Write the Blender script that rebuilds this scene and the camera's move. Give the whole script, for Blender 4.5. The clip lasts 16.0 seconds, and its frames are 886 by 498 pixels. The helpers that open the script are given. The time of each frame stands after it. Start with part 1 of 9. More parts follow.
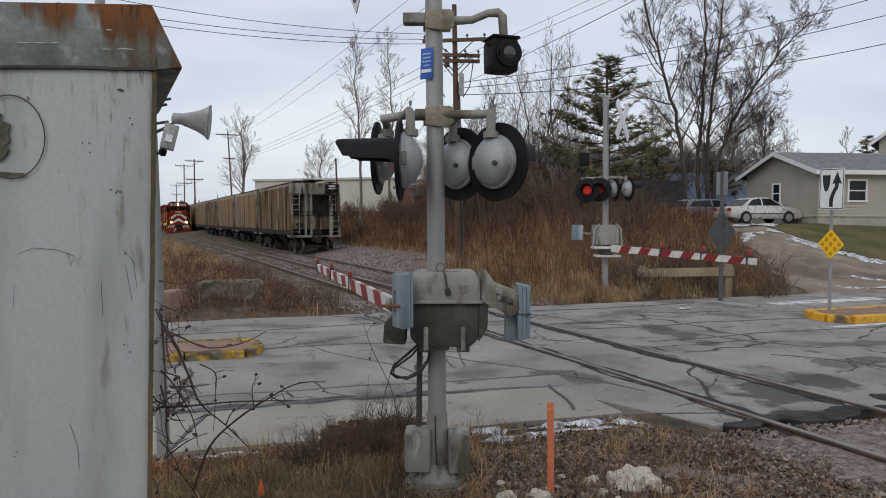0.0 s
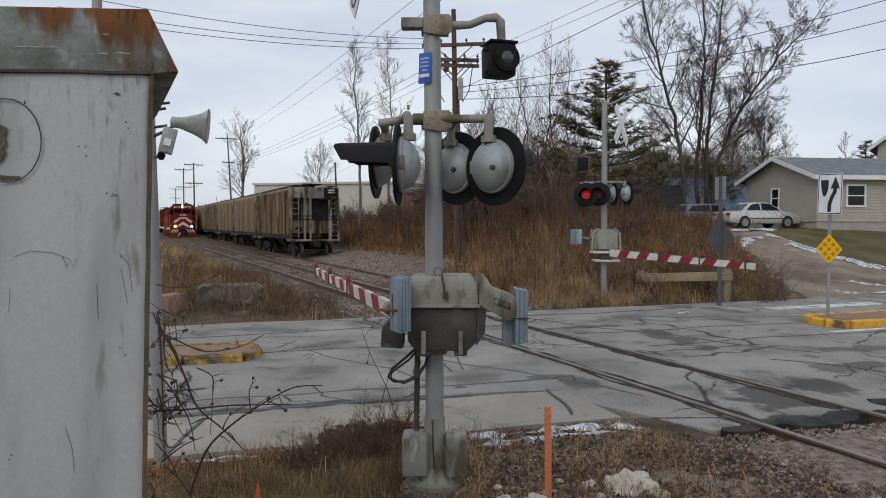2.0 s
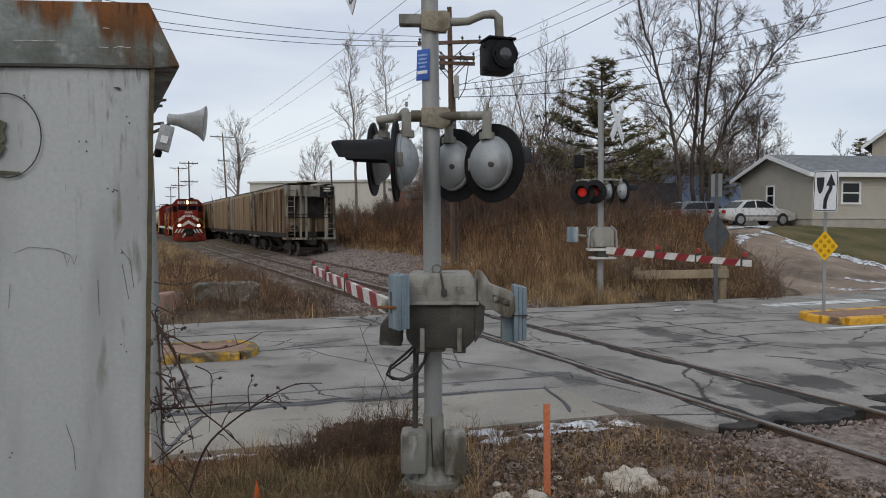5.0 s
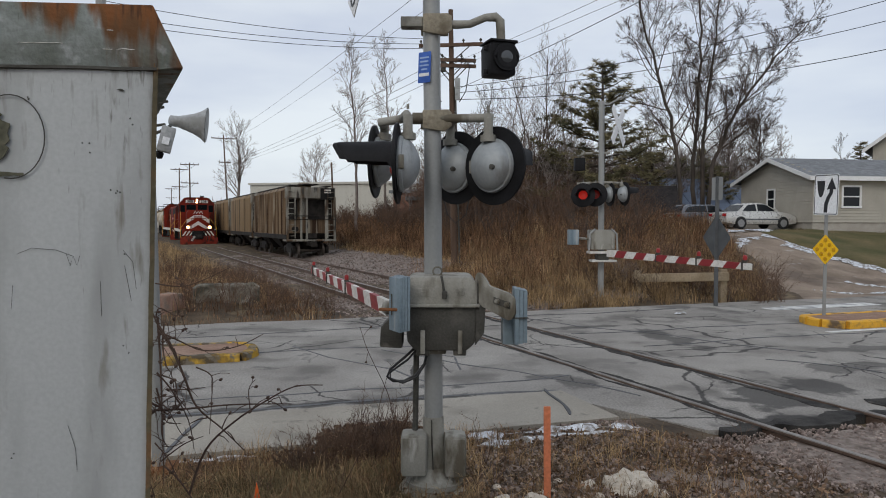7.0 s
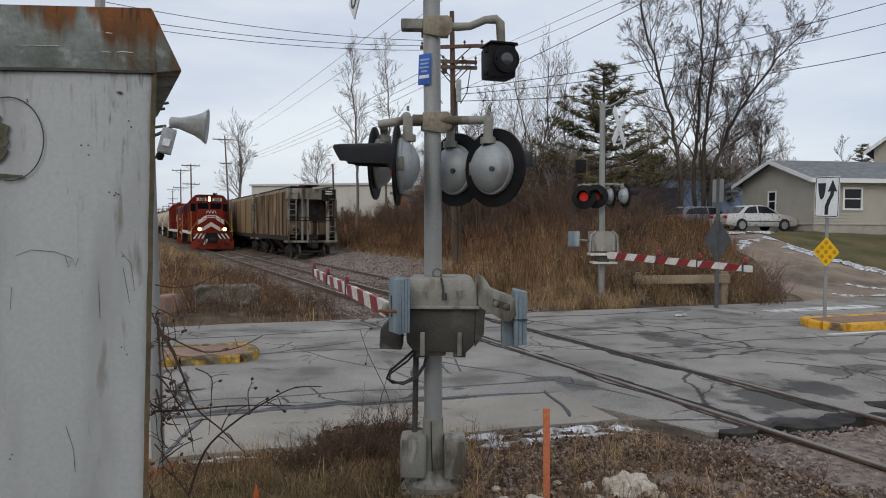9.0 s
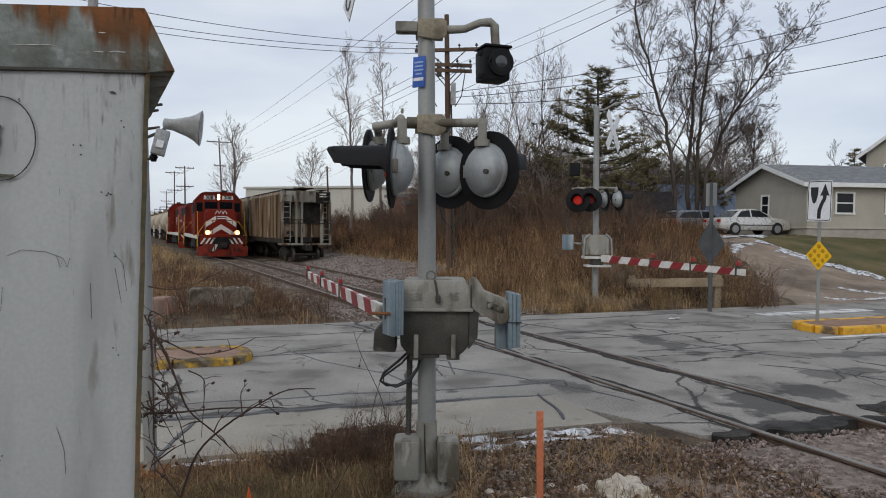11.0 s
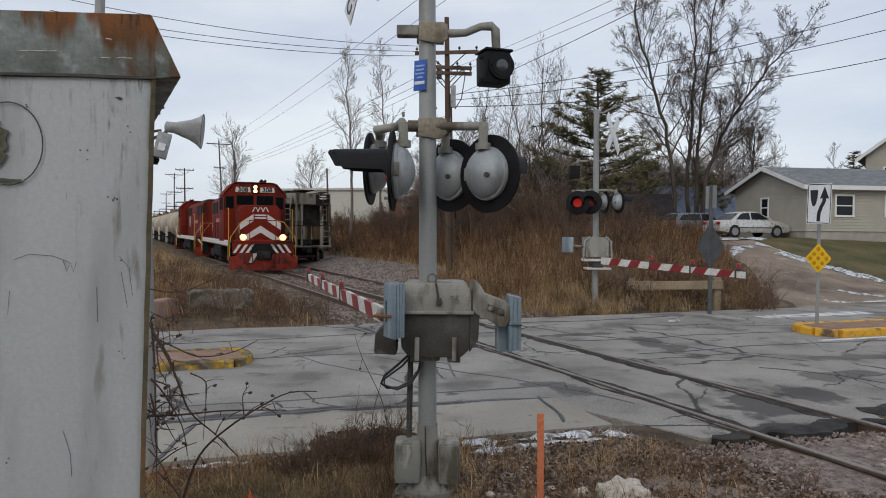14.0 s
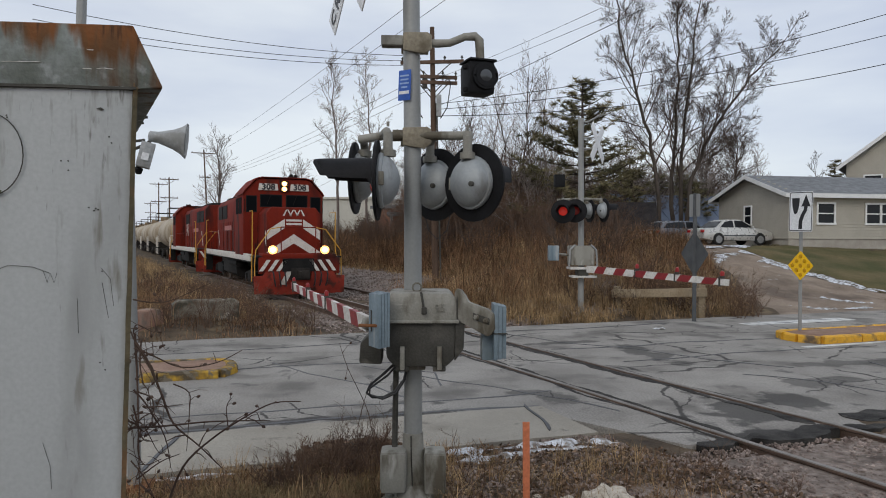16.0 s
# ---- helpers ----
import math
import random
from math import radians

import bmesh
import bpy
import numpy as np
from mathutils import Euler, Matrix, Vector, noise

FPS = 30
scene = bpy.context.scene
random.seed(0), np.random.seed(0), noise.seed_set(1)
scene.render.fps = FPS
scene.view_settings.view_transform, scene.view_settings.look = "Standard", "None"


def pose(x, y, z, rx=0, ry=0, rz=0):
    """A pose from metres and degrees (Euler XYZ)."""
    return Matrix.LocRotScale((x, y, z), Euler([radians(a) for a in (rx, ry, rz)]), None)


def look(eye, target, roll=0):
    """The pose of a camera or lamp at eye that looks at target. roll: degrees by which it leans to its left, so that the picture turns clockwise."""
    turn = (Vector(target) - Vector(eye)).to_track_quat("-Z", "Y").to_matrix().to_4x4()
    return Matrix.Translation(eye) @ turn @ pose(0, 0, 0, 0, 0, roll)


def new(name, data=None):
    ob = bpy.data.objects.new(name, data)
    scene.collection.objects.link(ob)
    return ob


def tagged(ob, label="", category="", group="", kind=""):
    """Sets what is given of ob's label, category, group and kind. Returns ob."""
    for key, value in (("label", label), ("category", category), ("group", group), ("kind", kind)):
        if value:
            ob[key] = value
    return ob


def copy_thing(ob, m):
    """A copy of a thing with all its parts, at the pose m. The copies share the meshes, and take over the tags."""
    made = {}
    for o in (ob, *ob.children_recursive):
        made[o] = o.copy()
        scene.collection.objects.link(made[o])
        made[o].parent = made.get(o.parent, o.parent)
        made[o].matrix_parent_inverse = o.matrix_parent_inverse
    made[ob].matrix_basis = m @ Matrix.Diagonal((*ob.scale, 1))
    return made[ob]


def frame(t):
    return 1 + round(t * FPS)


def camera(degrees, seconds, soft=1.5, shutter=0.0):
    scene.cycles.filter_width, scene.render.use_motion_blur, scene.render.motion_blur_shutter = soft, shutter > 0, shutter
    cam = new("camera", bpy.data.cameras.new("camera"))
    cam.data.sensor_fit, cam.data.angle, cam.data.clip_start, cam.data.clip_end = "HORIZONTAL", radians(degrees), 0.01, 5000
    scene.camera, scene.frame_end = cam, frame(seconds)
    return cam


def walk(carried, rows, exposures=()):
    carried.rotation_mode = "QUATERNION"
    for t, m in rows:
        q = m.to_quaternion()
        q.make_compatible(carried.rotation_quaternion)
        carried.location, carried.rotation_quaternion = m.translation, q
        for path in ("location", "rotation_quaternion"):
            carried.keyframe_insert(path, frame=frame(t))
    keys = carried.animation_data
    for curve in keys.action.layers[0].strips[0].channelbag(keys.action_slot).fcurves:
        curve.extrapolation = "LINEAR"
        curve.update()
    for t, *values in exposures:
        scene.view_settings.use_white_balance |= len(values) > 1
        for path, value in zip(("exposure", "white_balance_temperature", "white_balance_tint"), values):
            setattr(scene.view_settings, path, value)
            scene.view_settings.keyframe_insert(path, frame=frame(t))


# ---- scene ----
cam = camera(64.0, 16.0, soft=1.0)
PATH = [
    (0, (-0.018, -0.034, 2.142), (-0.015, 1.964, 2.058), -0.0),
    (0.5, (-0.017, -0.04, 2.138), (-0.012, 1.958, 2.061), 0.0),
    (1, (-0.016, -0.04, 2.138), (-0.012, 1.959, 2.066), -0.0),
    (1.5, (-0.011, -0.041, 2.141), (-0.007, 1.958, 2.073), 0.1),
    (2, (-0.006, -0.041, 2.141), (-0.001, 1.958, 2.069), 0.1),
    (2.5, (-0.007, -0.037, 2.142), (0.003, 1.962, 2.067), 0.1),
    (3, (-0.012, -0.036, 2.137), (-0.002, 1.963, 2.061), -0.1),
    (3.5, (-0.014, -0.035, 2.14), (0.0, 1.963, 2.061), -0.0),
    (4, (-0.017, -0.031, 2.137), (-0.002, 1.967, 2.058), -0.1),
    (6.5, (-0.036, -0.031, 2.132), (-0.017, 1.968, 2.06), 0.2),
    (7, (-0.031, -0.034, 2.134), (-0.015, 1.964, 2.063), 0.2),
    (7.5, (-0.027, -0.035, 2.134), (-0.013, 1.964, 2.064), 0.3),
    (8, (-0.024, -0.038, 2.136), (-0.013, 1.961, 2.072), 0.3),
    (8.5, (-0.019, -0.038, 2.134), (-0.003, 1.961, 2.069), 0.3),
    (9, (-0.021, -0.04, 2.137), (-0.008, 1.959, 2.07), 0.3),
    (11.5, (-0.018, -0.04, 2.131), (0.014, 1.958, 2.074), 0.5),
    (12, (-0.018, -0.039, 2.134), (0.012, 1.96, 2.071), 0.6),
    (12.5, (-0.021, -0.039, 2.136), (0.007, 1.96, 2.07), 0.6),
    (13, (-0.025, -0.041, 2.134), (0.004, 1.958, 2.07), 0.4),
    (13.5, (-0.031, -0.047, 2.134), (-0.002, 1.952, 2.075), 0.3),
    (14, (-0.028, -0.056, 2.138), (0.002, 1.943, 2.086), 0.5),
    (14.5, (-0.022, -0.059, 2.136), (0.017, 1.94, 2.093), 0.6),
    (15, (-0.019, -0.056, 2.136), (0.032, 1.943, 2.099), 0.5),
    (15.5, (-0.019, -0.06, 2.139), (0.042, 1.939, 2.107), 0.3),
    (16, (-0.017, -0.067, 2.14), (0.051, 1.932, 2.113), 0.3),
]
walk(cam, [(t, look(eye, target, roll)) for t, eye, target, roll in PATH])

# ---- light: an overcast winter day ----
world = bpy.data.worlds.new("overcast_sky")
scene.world = world
world.use_nodes = True
_n, _l = world.node_tree.nodes, world.node_tree.links
_n.clear()
_out, _bg = _n.new("ShaderNodeOutputWorld"), _n.new("ShaderNodeBackground")
_sky = _n.new("ShaderNodeTexSky")
_sky.sky_type, _sky.sun_disc = "NISHITA", False
_sky.sun_elevation, _sky.sun_rotation = radians(28), radians(200)
_tc, _mp = _n.new("ShaderNodeTexCoord"), _n.new("ShaderNodeMapping")
_mp.inputs["Scale"].default_value = (1.4, 1.0, 5.0)
_nz, _ramp = _n.new("ShaderNodeTexNoise"), _n.new("ShaderNodeValToRGB")
_nz.inputs["Scale"].default_value, _nz.inputs["Detail"].default_value = 1.7, 5
_ramp.color_ramp.elements[0].position, _ramp.color_ramp.elements[1].position = 0.34, 0.66
_ramp.color_ramp.elements[0].color = (0.605, 0.66, 0.785, 1)
_ramp.color_ramp.elements[1].color = (0.835, 0.885, 0.935, 1)
_scale = _n.new("ShaderNodeMix")
_scale.data_type, _scale.blend_type = "RGBA", "MULTIPLY"
_scale.inputs["Factor"].default_value = 1
_scale.inputs["B"].default_value = (0.11, 0.11, 0.11, 1)
_mix = _n.new("ShaderNodeMix")
_mix.data_type = "RGBA"
_mix.inputs["Factor"].default_value = 0.86
_l.new(_tc.outputs["Generated"], _mp.inputs["Vector"])
_l.new(_mp.outputs["Vector"], _nz.inputs["Vector"])
_l.new(_nz.outputs["Fac"], _ramp.inputs["Fac"])
_l.new(_sky.outputs["Color"], _scale.inputs["A"])
_l.new(_scale.outputs["Result"], _mix.inputs["A"])
_l.new(_ramp.outputs["Color"], _mix.inputs["B"])
_l.new(_mix.outputs["Result"], _bg.inputs["Color"])
_bg.inputs["Strength"].default_value = 1.0
_l.new(_bg.outputs["Background"], _out.inputs["Surface"])

_sun = bpy.data.lights.new("sun", "SUN")
_sun.energy, _sun.angle, _sun.color = 0.68, radians(25), (1.0, 0.92, 0.80)
new("sun", _sun).matrix_world = look((-30, -60, 60), (0, 20, 0))


# ---- geometry helpers ----
class Geo:
    """Collects vertices and faces of one mesh, in world space."""

    def __init__(self):
        self.v, self.f, self.least = [], [], 0.009

    def add(self, verts, faces):
        n = len(self.v)
        self.v.extend(tuple(p) for p in verts)
        self.f.extend(tuple(i + n for i in f) for f in faces)
        return self

    def box(self, c, s, turn=None):
        x, y, z = s[0] / 2, s[1] / 2, s[2] / 2
        vs = [Vector((a * x, b * y, d * z)) for a in (-1, 1) for b in (-1, 1) for d in (-1, 1)]
        if turn is not None:
            vs = [turn @ p for p in vs]
        c = Vector(c)
        return self.add([p + c for p in vs], [(0, 1, 3, 2), (4, 6, 7, 5), (0, 4, 5, 1), (2, 3, 7, 6), (0, 2, 6, 4), (1, 5, 7, 3)])

    def span(self, lo, hi):
        return self.box([(a + b) / 2 for a, b in zip(lo, hi)], [b - a for a, b in zip(lo, hi)])

    def tube(self, pts, radii, n=8, caps=True, spin=0.0):
        """A round bar through the points; radii: one number or one for each point."""
        pts = [Vector(p) for p in pts]
        if not isinstance(radii, (list, tuple)):
            radii = [radii] * len(pts)
        vs, prev = [], None
        for i, p in enumerate(pts):
            d = pts[min(i + 1, len(pts) - 1)] - pts[max(i - 1, 0)]
            d = d.normalized() if d.length > 1e-9 else Vector((0, 0, 1))
            if prev is None:
                a = d.cross(Vector((0, 0, 1)) if abs(d.z) < 0.9 else Vector((1, 0, 0))).normalized()
            else:
                a = (prev - d * prev.dot(d)).normalized()
            prev = a
            b = d.cross(a)
            for k in range(n):
                w = 2 * math.pi * k / n + spin
                vs.append(p + (a * math.cos(w) + b * math.sin(w)) * radii[i])
        fs = [(i * n + k, i * n + (k + 1) % n, (i + 1) * n + (k + 1) % n, (i + 1) * n + k) for i in range(len(pts) - 1) for k in range(n)]
        if caps:
            fs += [tuple(range(n))[::-1], tuple((len(pts) - 1) * n + k for k in range(n))]
        return self.add(vs, fs)

    def lathe(self, c, axis, prof, n=20):
        """prof: rows of (way along the axis, radius), turned round the axis through c."""
        c, axis = Vector(c), Vector(axis).normalized()
        return self.tube([c + axis * a for a, _ in prof], [max(r, 0.0005) for _, r in prof], n)

    def prism(self, poly, m, depth):
        """An outline in a plane, thickened by depth along the plane's z; m places the plane."""
        n = len(poly)
        vs = [m @ Vector((x, y, 0)) for x, y in poly] + [m @ Vector((x, y, depth)) for x, y in poly]
        fs = [tuple(range(n))[::-1], tuple(range(n, 2 * n))] + [(i, (i + 1) % n, n + (i + 1) % n, n + i) for i in range(n)]
        return self.add(vs, fs)

    def mesh(self, name, material, smooth=True, bevel=0.0, angle=35):
        me = bpy.data.meshes.new(name)
        me.from_pydata(self.v, [], self.f)
        if bevel:
            bm = bmesh.new()
            bm.from_mesh(me)
            bmesh.ops.recalc_face_normals(bm, faces=bm.faces)
            sharp = [e for e in bm.edges if len(e.link_faces) == 2 and e.calc_face_angle(0) > 0.6]
            bmesh.ops.bevel(bm, geom=sharp, offset=bevel, segments=2, profile=0.6, affect="EDGES", clamp_overlap=True)
            bm.to_mesh(me)
            bm.free()
        elif len(self.f) < 20000:
            bm = bmesh.new()
            bm.from_mesh(me)
            bmesh.ops.recalc_face_normals(bm, faces=bm.faces)
            bm.to_mesh(me)
            bm.free()
        if smooth:
            me.shade_smooth()
            me.set_sharp_from_angle(angle=radians(angle))
        me.materials.append(material)
        return me


def part(name, geo, material, parent=None, label="", bevel=0.0, smooth=True):
    shift, up = Vector(), parent
    while up is not None:
        shift += up.matrix_basis.translation
        up = up.parent
    if shift.length > 0:
        geo.v = [(x - shift.x, y - shift.y, z - shift.z) for x, y, z in geo.v]
    ob = new(name, geo.mesh(name, material, smooth, bevel))
    if parent is not None:
        ob.parent = parent
    return tagged(ob, label)


def thing(name, m, label, category, group="", kind=""):
    ob = new(name)
    ob.empty_display_size = 0.2
    ob.matrix_basis = m
    return tagged(ob, label, category, group, kind)


def smooth01(x):
    x = min(1.0, max(0.0, x))
    return x * x * (3 - 2 * x)


def facing(c, n, up=(0, 0, 1)):
    """A plane's pose: z along n, y up."""
    n = Vector(n).normalized()
    x = Vector(up).cross(n).normalized()
    y = n.cross(x)
    return Matrix.Translation(c) @ Matrix((x, y, n)).transposed().to_4x4()


def writing(name, text, m, size, material, parent, depth=0.004, bold=0.0):
    """Raised letters as a mesh; m places the plane, the text is centred on it."""
    cu = bpy.data.curves.new(name, "FONT")
    cu.body, cu.size, cu.extrude, cu.align_x, cu.align_y, cu.resolution_u = text, size, depth / 2, "CENTER", "CENTER", 2
    cu.offset = bold
    tmp = new(name, cu)
    me = bpy.data.meshes.new_from_object(tmp.evaluated_get(bpy.context.evaluated_depsgraph_get()))
    bpy.data.objects.remove(tmp)
    me.transform(m)
    me.materials.clear()
    me.materials.append(material)
    ob = new(name, me)
    ob.parent = parent
    return ob


# ---- materials ----
def surf(name, c1, c2, scale=3.0, rough=0.8, metal=0.0, bump=0.15, grain=40.0, stain=None, stain_scale=1.2, stain_at=0.58, streak=1.0, vary=0.0, emit=0.0, gloss_var=0.1, island=0.0, speck=0.35, stain2=None, stain2_scale=6.0, stain2_at=0.6):
    """Two colours mixed by a coarse noise, a fine grain, optional stains (streak > 1 draws them out upright), relief and uneven gloss."""
    m = bpy.data.materials.new(name)
    m.use_nodes = True
    n, l = m.node_tree.nodes, m.node_tree.links
    b = n["Principled BSDF"]
    tc = n.new("ShaderNodeTexCoord")
    co = tc.outputs["Object"]

    def noise_at(s, detail=4.0, stretch=1.0):
        t = n.new("ShaderNodeTexNoise")
        t.inputs["Scale"].default_value, t.inputs["Detail"].default_value = s, detail
        if stretch != 1.0:
            mp = n.new("ShaderNodeMapping")
            mp.inputs["Scale"].default_value = (1, 1, 1 / stretch)
            l.new(co, mp.inputs["Vector"])
            l.new(mp.outputs["Vector"], t.inputs["Vector"])
        else:
            l.new(co, t.inputs["Vector"])
        return t.outputs["Fac"]

    def ramp(fac, a, z):
        r = n.new("ShaderNodeMapRange")
        r.inputs["From Min"].default_value, r.inputs["From Max"].default_value = a, z
        l.new(fac, r.inputs["Value"])
        return r.outputs["Result"]

    def mix(fac, a, z, kind="MIX"):
        x = n.new("ShaderNodeMix")
        x.data_type, x.blend_type = "RGBA", kind
        for key, val in (("Factor", fac), ("A", a), ("B", z)):
            if isinstance(val, (float, int)):
                x.inputs[key].default_value = val
            elif isinstance(val, tuple):
                x.inputs[key].default_value = (*val, 1)
            else:
                l.new(val, x.inputs[key])
        return x.outputs["Result"]

    col = mix(ramp(noise_at(scale, 6, streak), 0.33, 0.67), tuple(c1), tuple(c2))
    fine = noise_at(grain, 3)
    col = mix(speck, col, mix(ramp(fine, 0.3, 0.7), (0.55, 0.55, 0.55), (1.4, 1.4, 1.4)), "MULTIPLY")
    if stain is not None:
        col = mix(ramp(noise_at(stain_scale, 7, streak), stain_at - 0.05, stain_at + 0.09), col, tuple(stain))
    if stain2 is not None:
        col = mix(ramp(noise_at(stain2_scale, 8, streak), stain2_at - 0.03, stain2_at + 0.06), col, tuple(stain2))
    if vary:
        src = n.new("ShaderNodeNewGeometry").outputs["Random Per Island"] if island else n.new("ShaderNodeObjectInfo").outputs["Random"]
        col = mix(1.0, col, mix(src, (1 - vary,) * 3, (1 + vary,) * 3), "MULTIPLY")
    l.new(col, b.inputs["Base Color"])
    b.inputs["Metallic"].default_value = metal
    b.inputs["Specular IOR Level"].default_value = 0.2 if rough > 0.62 else 0.4
    r = n.new("ShaderNodeMapRange")
    r.inputs["To Min"].default_value, r.inputs["To Max"].default_value = max(0.02, rough - gloss_var), min(1, rough + gloss_var)
    l.new(noise_at(scale * 2.3), r.inputs["Value"])
    l.new(r.outputs["Result"], b.inputs["Roughness"])
    if bump:
        bp = n.new("ShaderNodeBump")
        bp.inputs["Strength"].default_value, bp.inputs["Distance"].default_value = bump, 0.02
        l.new(fine, bp.inputs["Height"])
        l.new(bp.outputs["Normal"], b.inputs["Normal"])
    if emit:
        l.new(col, b.inputs["Emission Color"])
        b.inputs["Emission Strength"].default_value = emit
    return m


def with_runs(m, z0, z1, lo, hi, side, layers):
    """Adds stains that run down from z1 in streaks, denser by the sheet's corner at x = 0. layers: rows of (scale, colour, threshold)."""
    n, l = m.node_tree.nodes, m.node_tree.links
    b = n["Principled BSDF"]
    base = b.inputs["Base Color"].links[0].from_socket
    tc = n.new("ShaderNodeTexCoord")
    sep = n.new("ShaderNodeSeparateXYZ")
    l.new(tc.outputs["Object"], sep.inputs[0])
    mp = n.new("ShaderNodeMapping")
    mp.inputs["Scale"].default_value = (1, 1, 0.16)
    l.new(tc.outputs["Object"], mp.inputs["Vector"])
    h = n.new("ShaderNodeMapRange")
    h.inputs["From Min"].default_value, h.inputs["From Max"].default_value = z0, z1
    h.inputs["To Min"].default_value, h.inputs["To Max"].default_value = lo, hi
    l.new(sep.outputs["Z"], h.inputs["Value"])
    e = n.new("ShaderNodeMapRange")
    e.inputs["From Min"].default_value, e.inputs["From Max"].default_value = -0.16, 0.03
    e.inputs["To Min"].default_value, e.inputs["To Max"].default_value = 0.0, side
    l.new(sep.outputs["X"], e.inputs["Value"])
    both = n.new("ShaderNodeMath")
    l.new(h.outputs["Result"], both.inputs[0])
    l.new(e.outputs["Result"], both.inputs[1])
    for scale, color, low in layers:
        t = n.new("ShaderNodeTexNoise")
        t.inputs["Scale"].default_value, t.inputs["Detail"].default_value = scale, 7
        l.new(mp.outputs["Vector"], t.inputs["Vector"])
        s = n.new("ShaderNodeMath")
        l.new(t.outputs["Fac"], s.inputs[0])
        l.new(both.outputs[0], s.inputs[1])
        r = n.new("ShaderNodeMapRange")
        r.inputs["From Min"].default_value, r.inputs["From Max"].default_value = low, low + 0.16
        l.new(s.outputs[0], r.inputs["Value"])
        x = n.new("ShaderNodeMix")
        x.data_type = "RGBA"
        l.new(r.outputs["Result"], x.inputs["Factor"])
        l.new(base, x.inputs["A"])
        x.inputs["B"].default_value = (*color, 1)
        base = x.outputs["Result"]
    l.new(base, b.inputs["Base Color"])
    return m


def with_cracks(m, cells, blots):
    """Adds thin dark cracks along the edges of warped cells, rows of (scale, width, share), and wet blotches, rows of (x, y, long, wide, turn, strength)."""
    n, l = m.node_tree.nodes, m.node_tree.links
    b = n["Principled BSDF"]
    base = b.inputs["Base Color"].links[0].from_socket
    co = n.new("ShaderNodeTexCoord").outputs["Object"]
    warp = n.new("ShaderNodeTexNoise")
    warp.inputs["Scale"].default_value, warp.inputs["Detail"].default_value = 1.1, 6
    l.new(co, warp.inputs["Vector"])
    add = n.new("ShaderNodeMixRGB")
    add.blend_type = "ADD"
    add.inputs[0].default_value = 0.55
    l.new(co, add.inputs[1])
    l.new(warp.outputs["Color"], add.inputs[2])

    def ranged(src, a, z, lo, hi):
        r = n.new("ShaderNodeMapRange")
        r.inputs["From Min"].default_value, r.inputs["From Max"].default_value = a, z
        r.inputs["To Min"].default_value, r.inputs["To Max"].default_value = lo, hi
        l.new(src, r.inputs["Value"])
        return r.outputs["Result"]

    def maths(op, a, z):
        x = n.new("ShaderNodeMath")
        x.operation = op
        for i, val in enumerate((a, z)):
            if isinstance(val, (int, float)):
                x.inputs[i].default_value = val
            else:
                l.new(val, x.inputs[i])
        return x.outputs[0]

    def lay(fac, color):
        x = n.new("ShaderNodeMix")
        x.data_type = "RGBA"
        l.new(fac, x.inputs["Factor"])
        l.new(base, x.inputs["A"])
        x.inputs["B"].default_value = (*color, 1)
        return x.outputs["Result"]

    rag = n.new("ShaderNodeTexNoise")
    rag.inputs["Scale"].default_value, rag.inputs["Detail"].default_value = 2.2, 8
    l.new(co, rag.inputs["Vector"])
    for x, y, a, w, turn, strength in blots:
        mp = n.new("ShaderNodeMapping")
        mp.vector_type = "TEXTURE"
        mp.inputs["Location"].default_value, mp.inputs["Rotation"].default_value, mp.inputs["Scale"].default_value = (x, y, 0), (0, 0, radians(turn)), (a, w, 30)
        l.new(co, mp.inputs["Vector"])
        far = n.new("ShaderNodeVectorMath")
        far.operation = "LENGTH"
        l.new(mp.outputs["Vector"], far.inputs[0])
        reach = maths("ADD", far.outputs["Value"], ranged(rag.outputs["Fac"], 0.25, 0.75, -0.75, 0.75))
        base = lay(ranged(reach, 0.75, 1.05, strength, 0.0), (0.055, 0.052, 0.05))
    for scale, width, share in cells:
        v = n.new("ShaderNodeTexVoronoi")
        v.feature = "DISTANCE_TO_EDGE"
        v.inputs["Scale"].default_value = scale
        l.new(add.outputs[0], v.inputs["Vector"])
        t = n.new("ShaderNodeTexNoise")
        t.inputs["Scale"].default_value = 0.45
        l.new(co, t.inputs["Vector"])
        here = ranged(t.outputs["Fac"], share, share + 0.06, 0.0, 0.9)
        base = lay(maths("MULTIPLY", ranged(v.outputs["Distance"], width * 0.45, width, 1.0, 0.0), here), (0.045, 0.042, 0.04))
    l.new(base, b.inputs["Base Color"])
    return m


def glowing(name, color, strength):
    m = bpy.data.materials.new(name)
    m.use_nodes = True
    b = m.node_tree.nodes["Principled BSDF"]
    b.inputs["Base Color"].default_value = (*color, 1)
    b.inputs["Emission Color"].default_value = (*color, 1)
    b.inputs["Emission Strength"].default_value = strength
    b.inputs["Roughness"].default_value = 0.25
    return m


def glassy(name, color, rough=0.05, spec=0.7):
    m = bpy.data.materials.new(name)
    m.use_nodes = True
    b = m.node_tree.nodes["Principled BSDF"]
    b.inputs["Base Color"].default_value = (*color, 1)
    b.inputs["Roughness"].default_value = rough
    b.inputs["Specular IOR Level"].default_value = spec
    return m


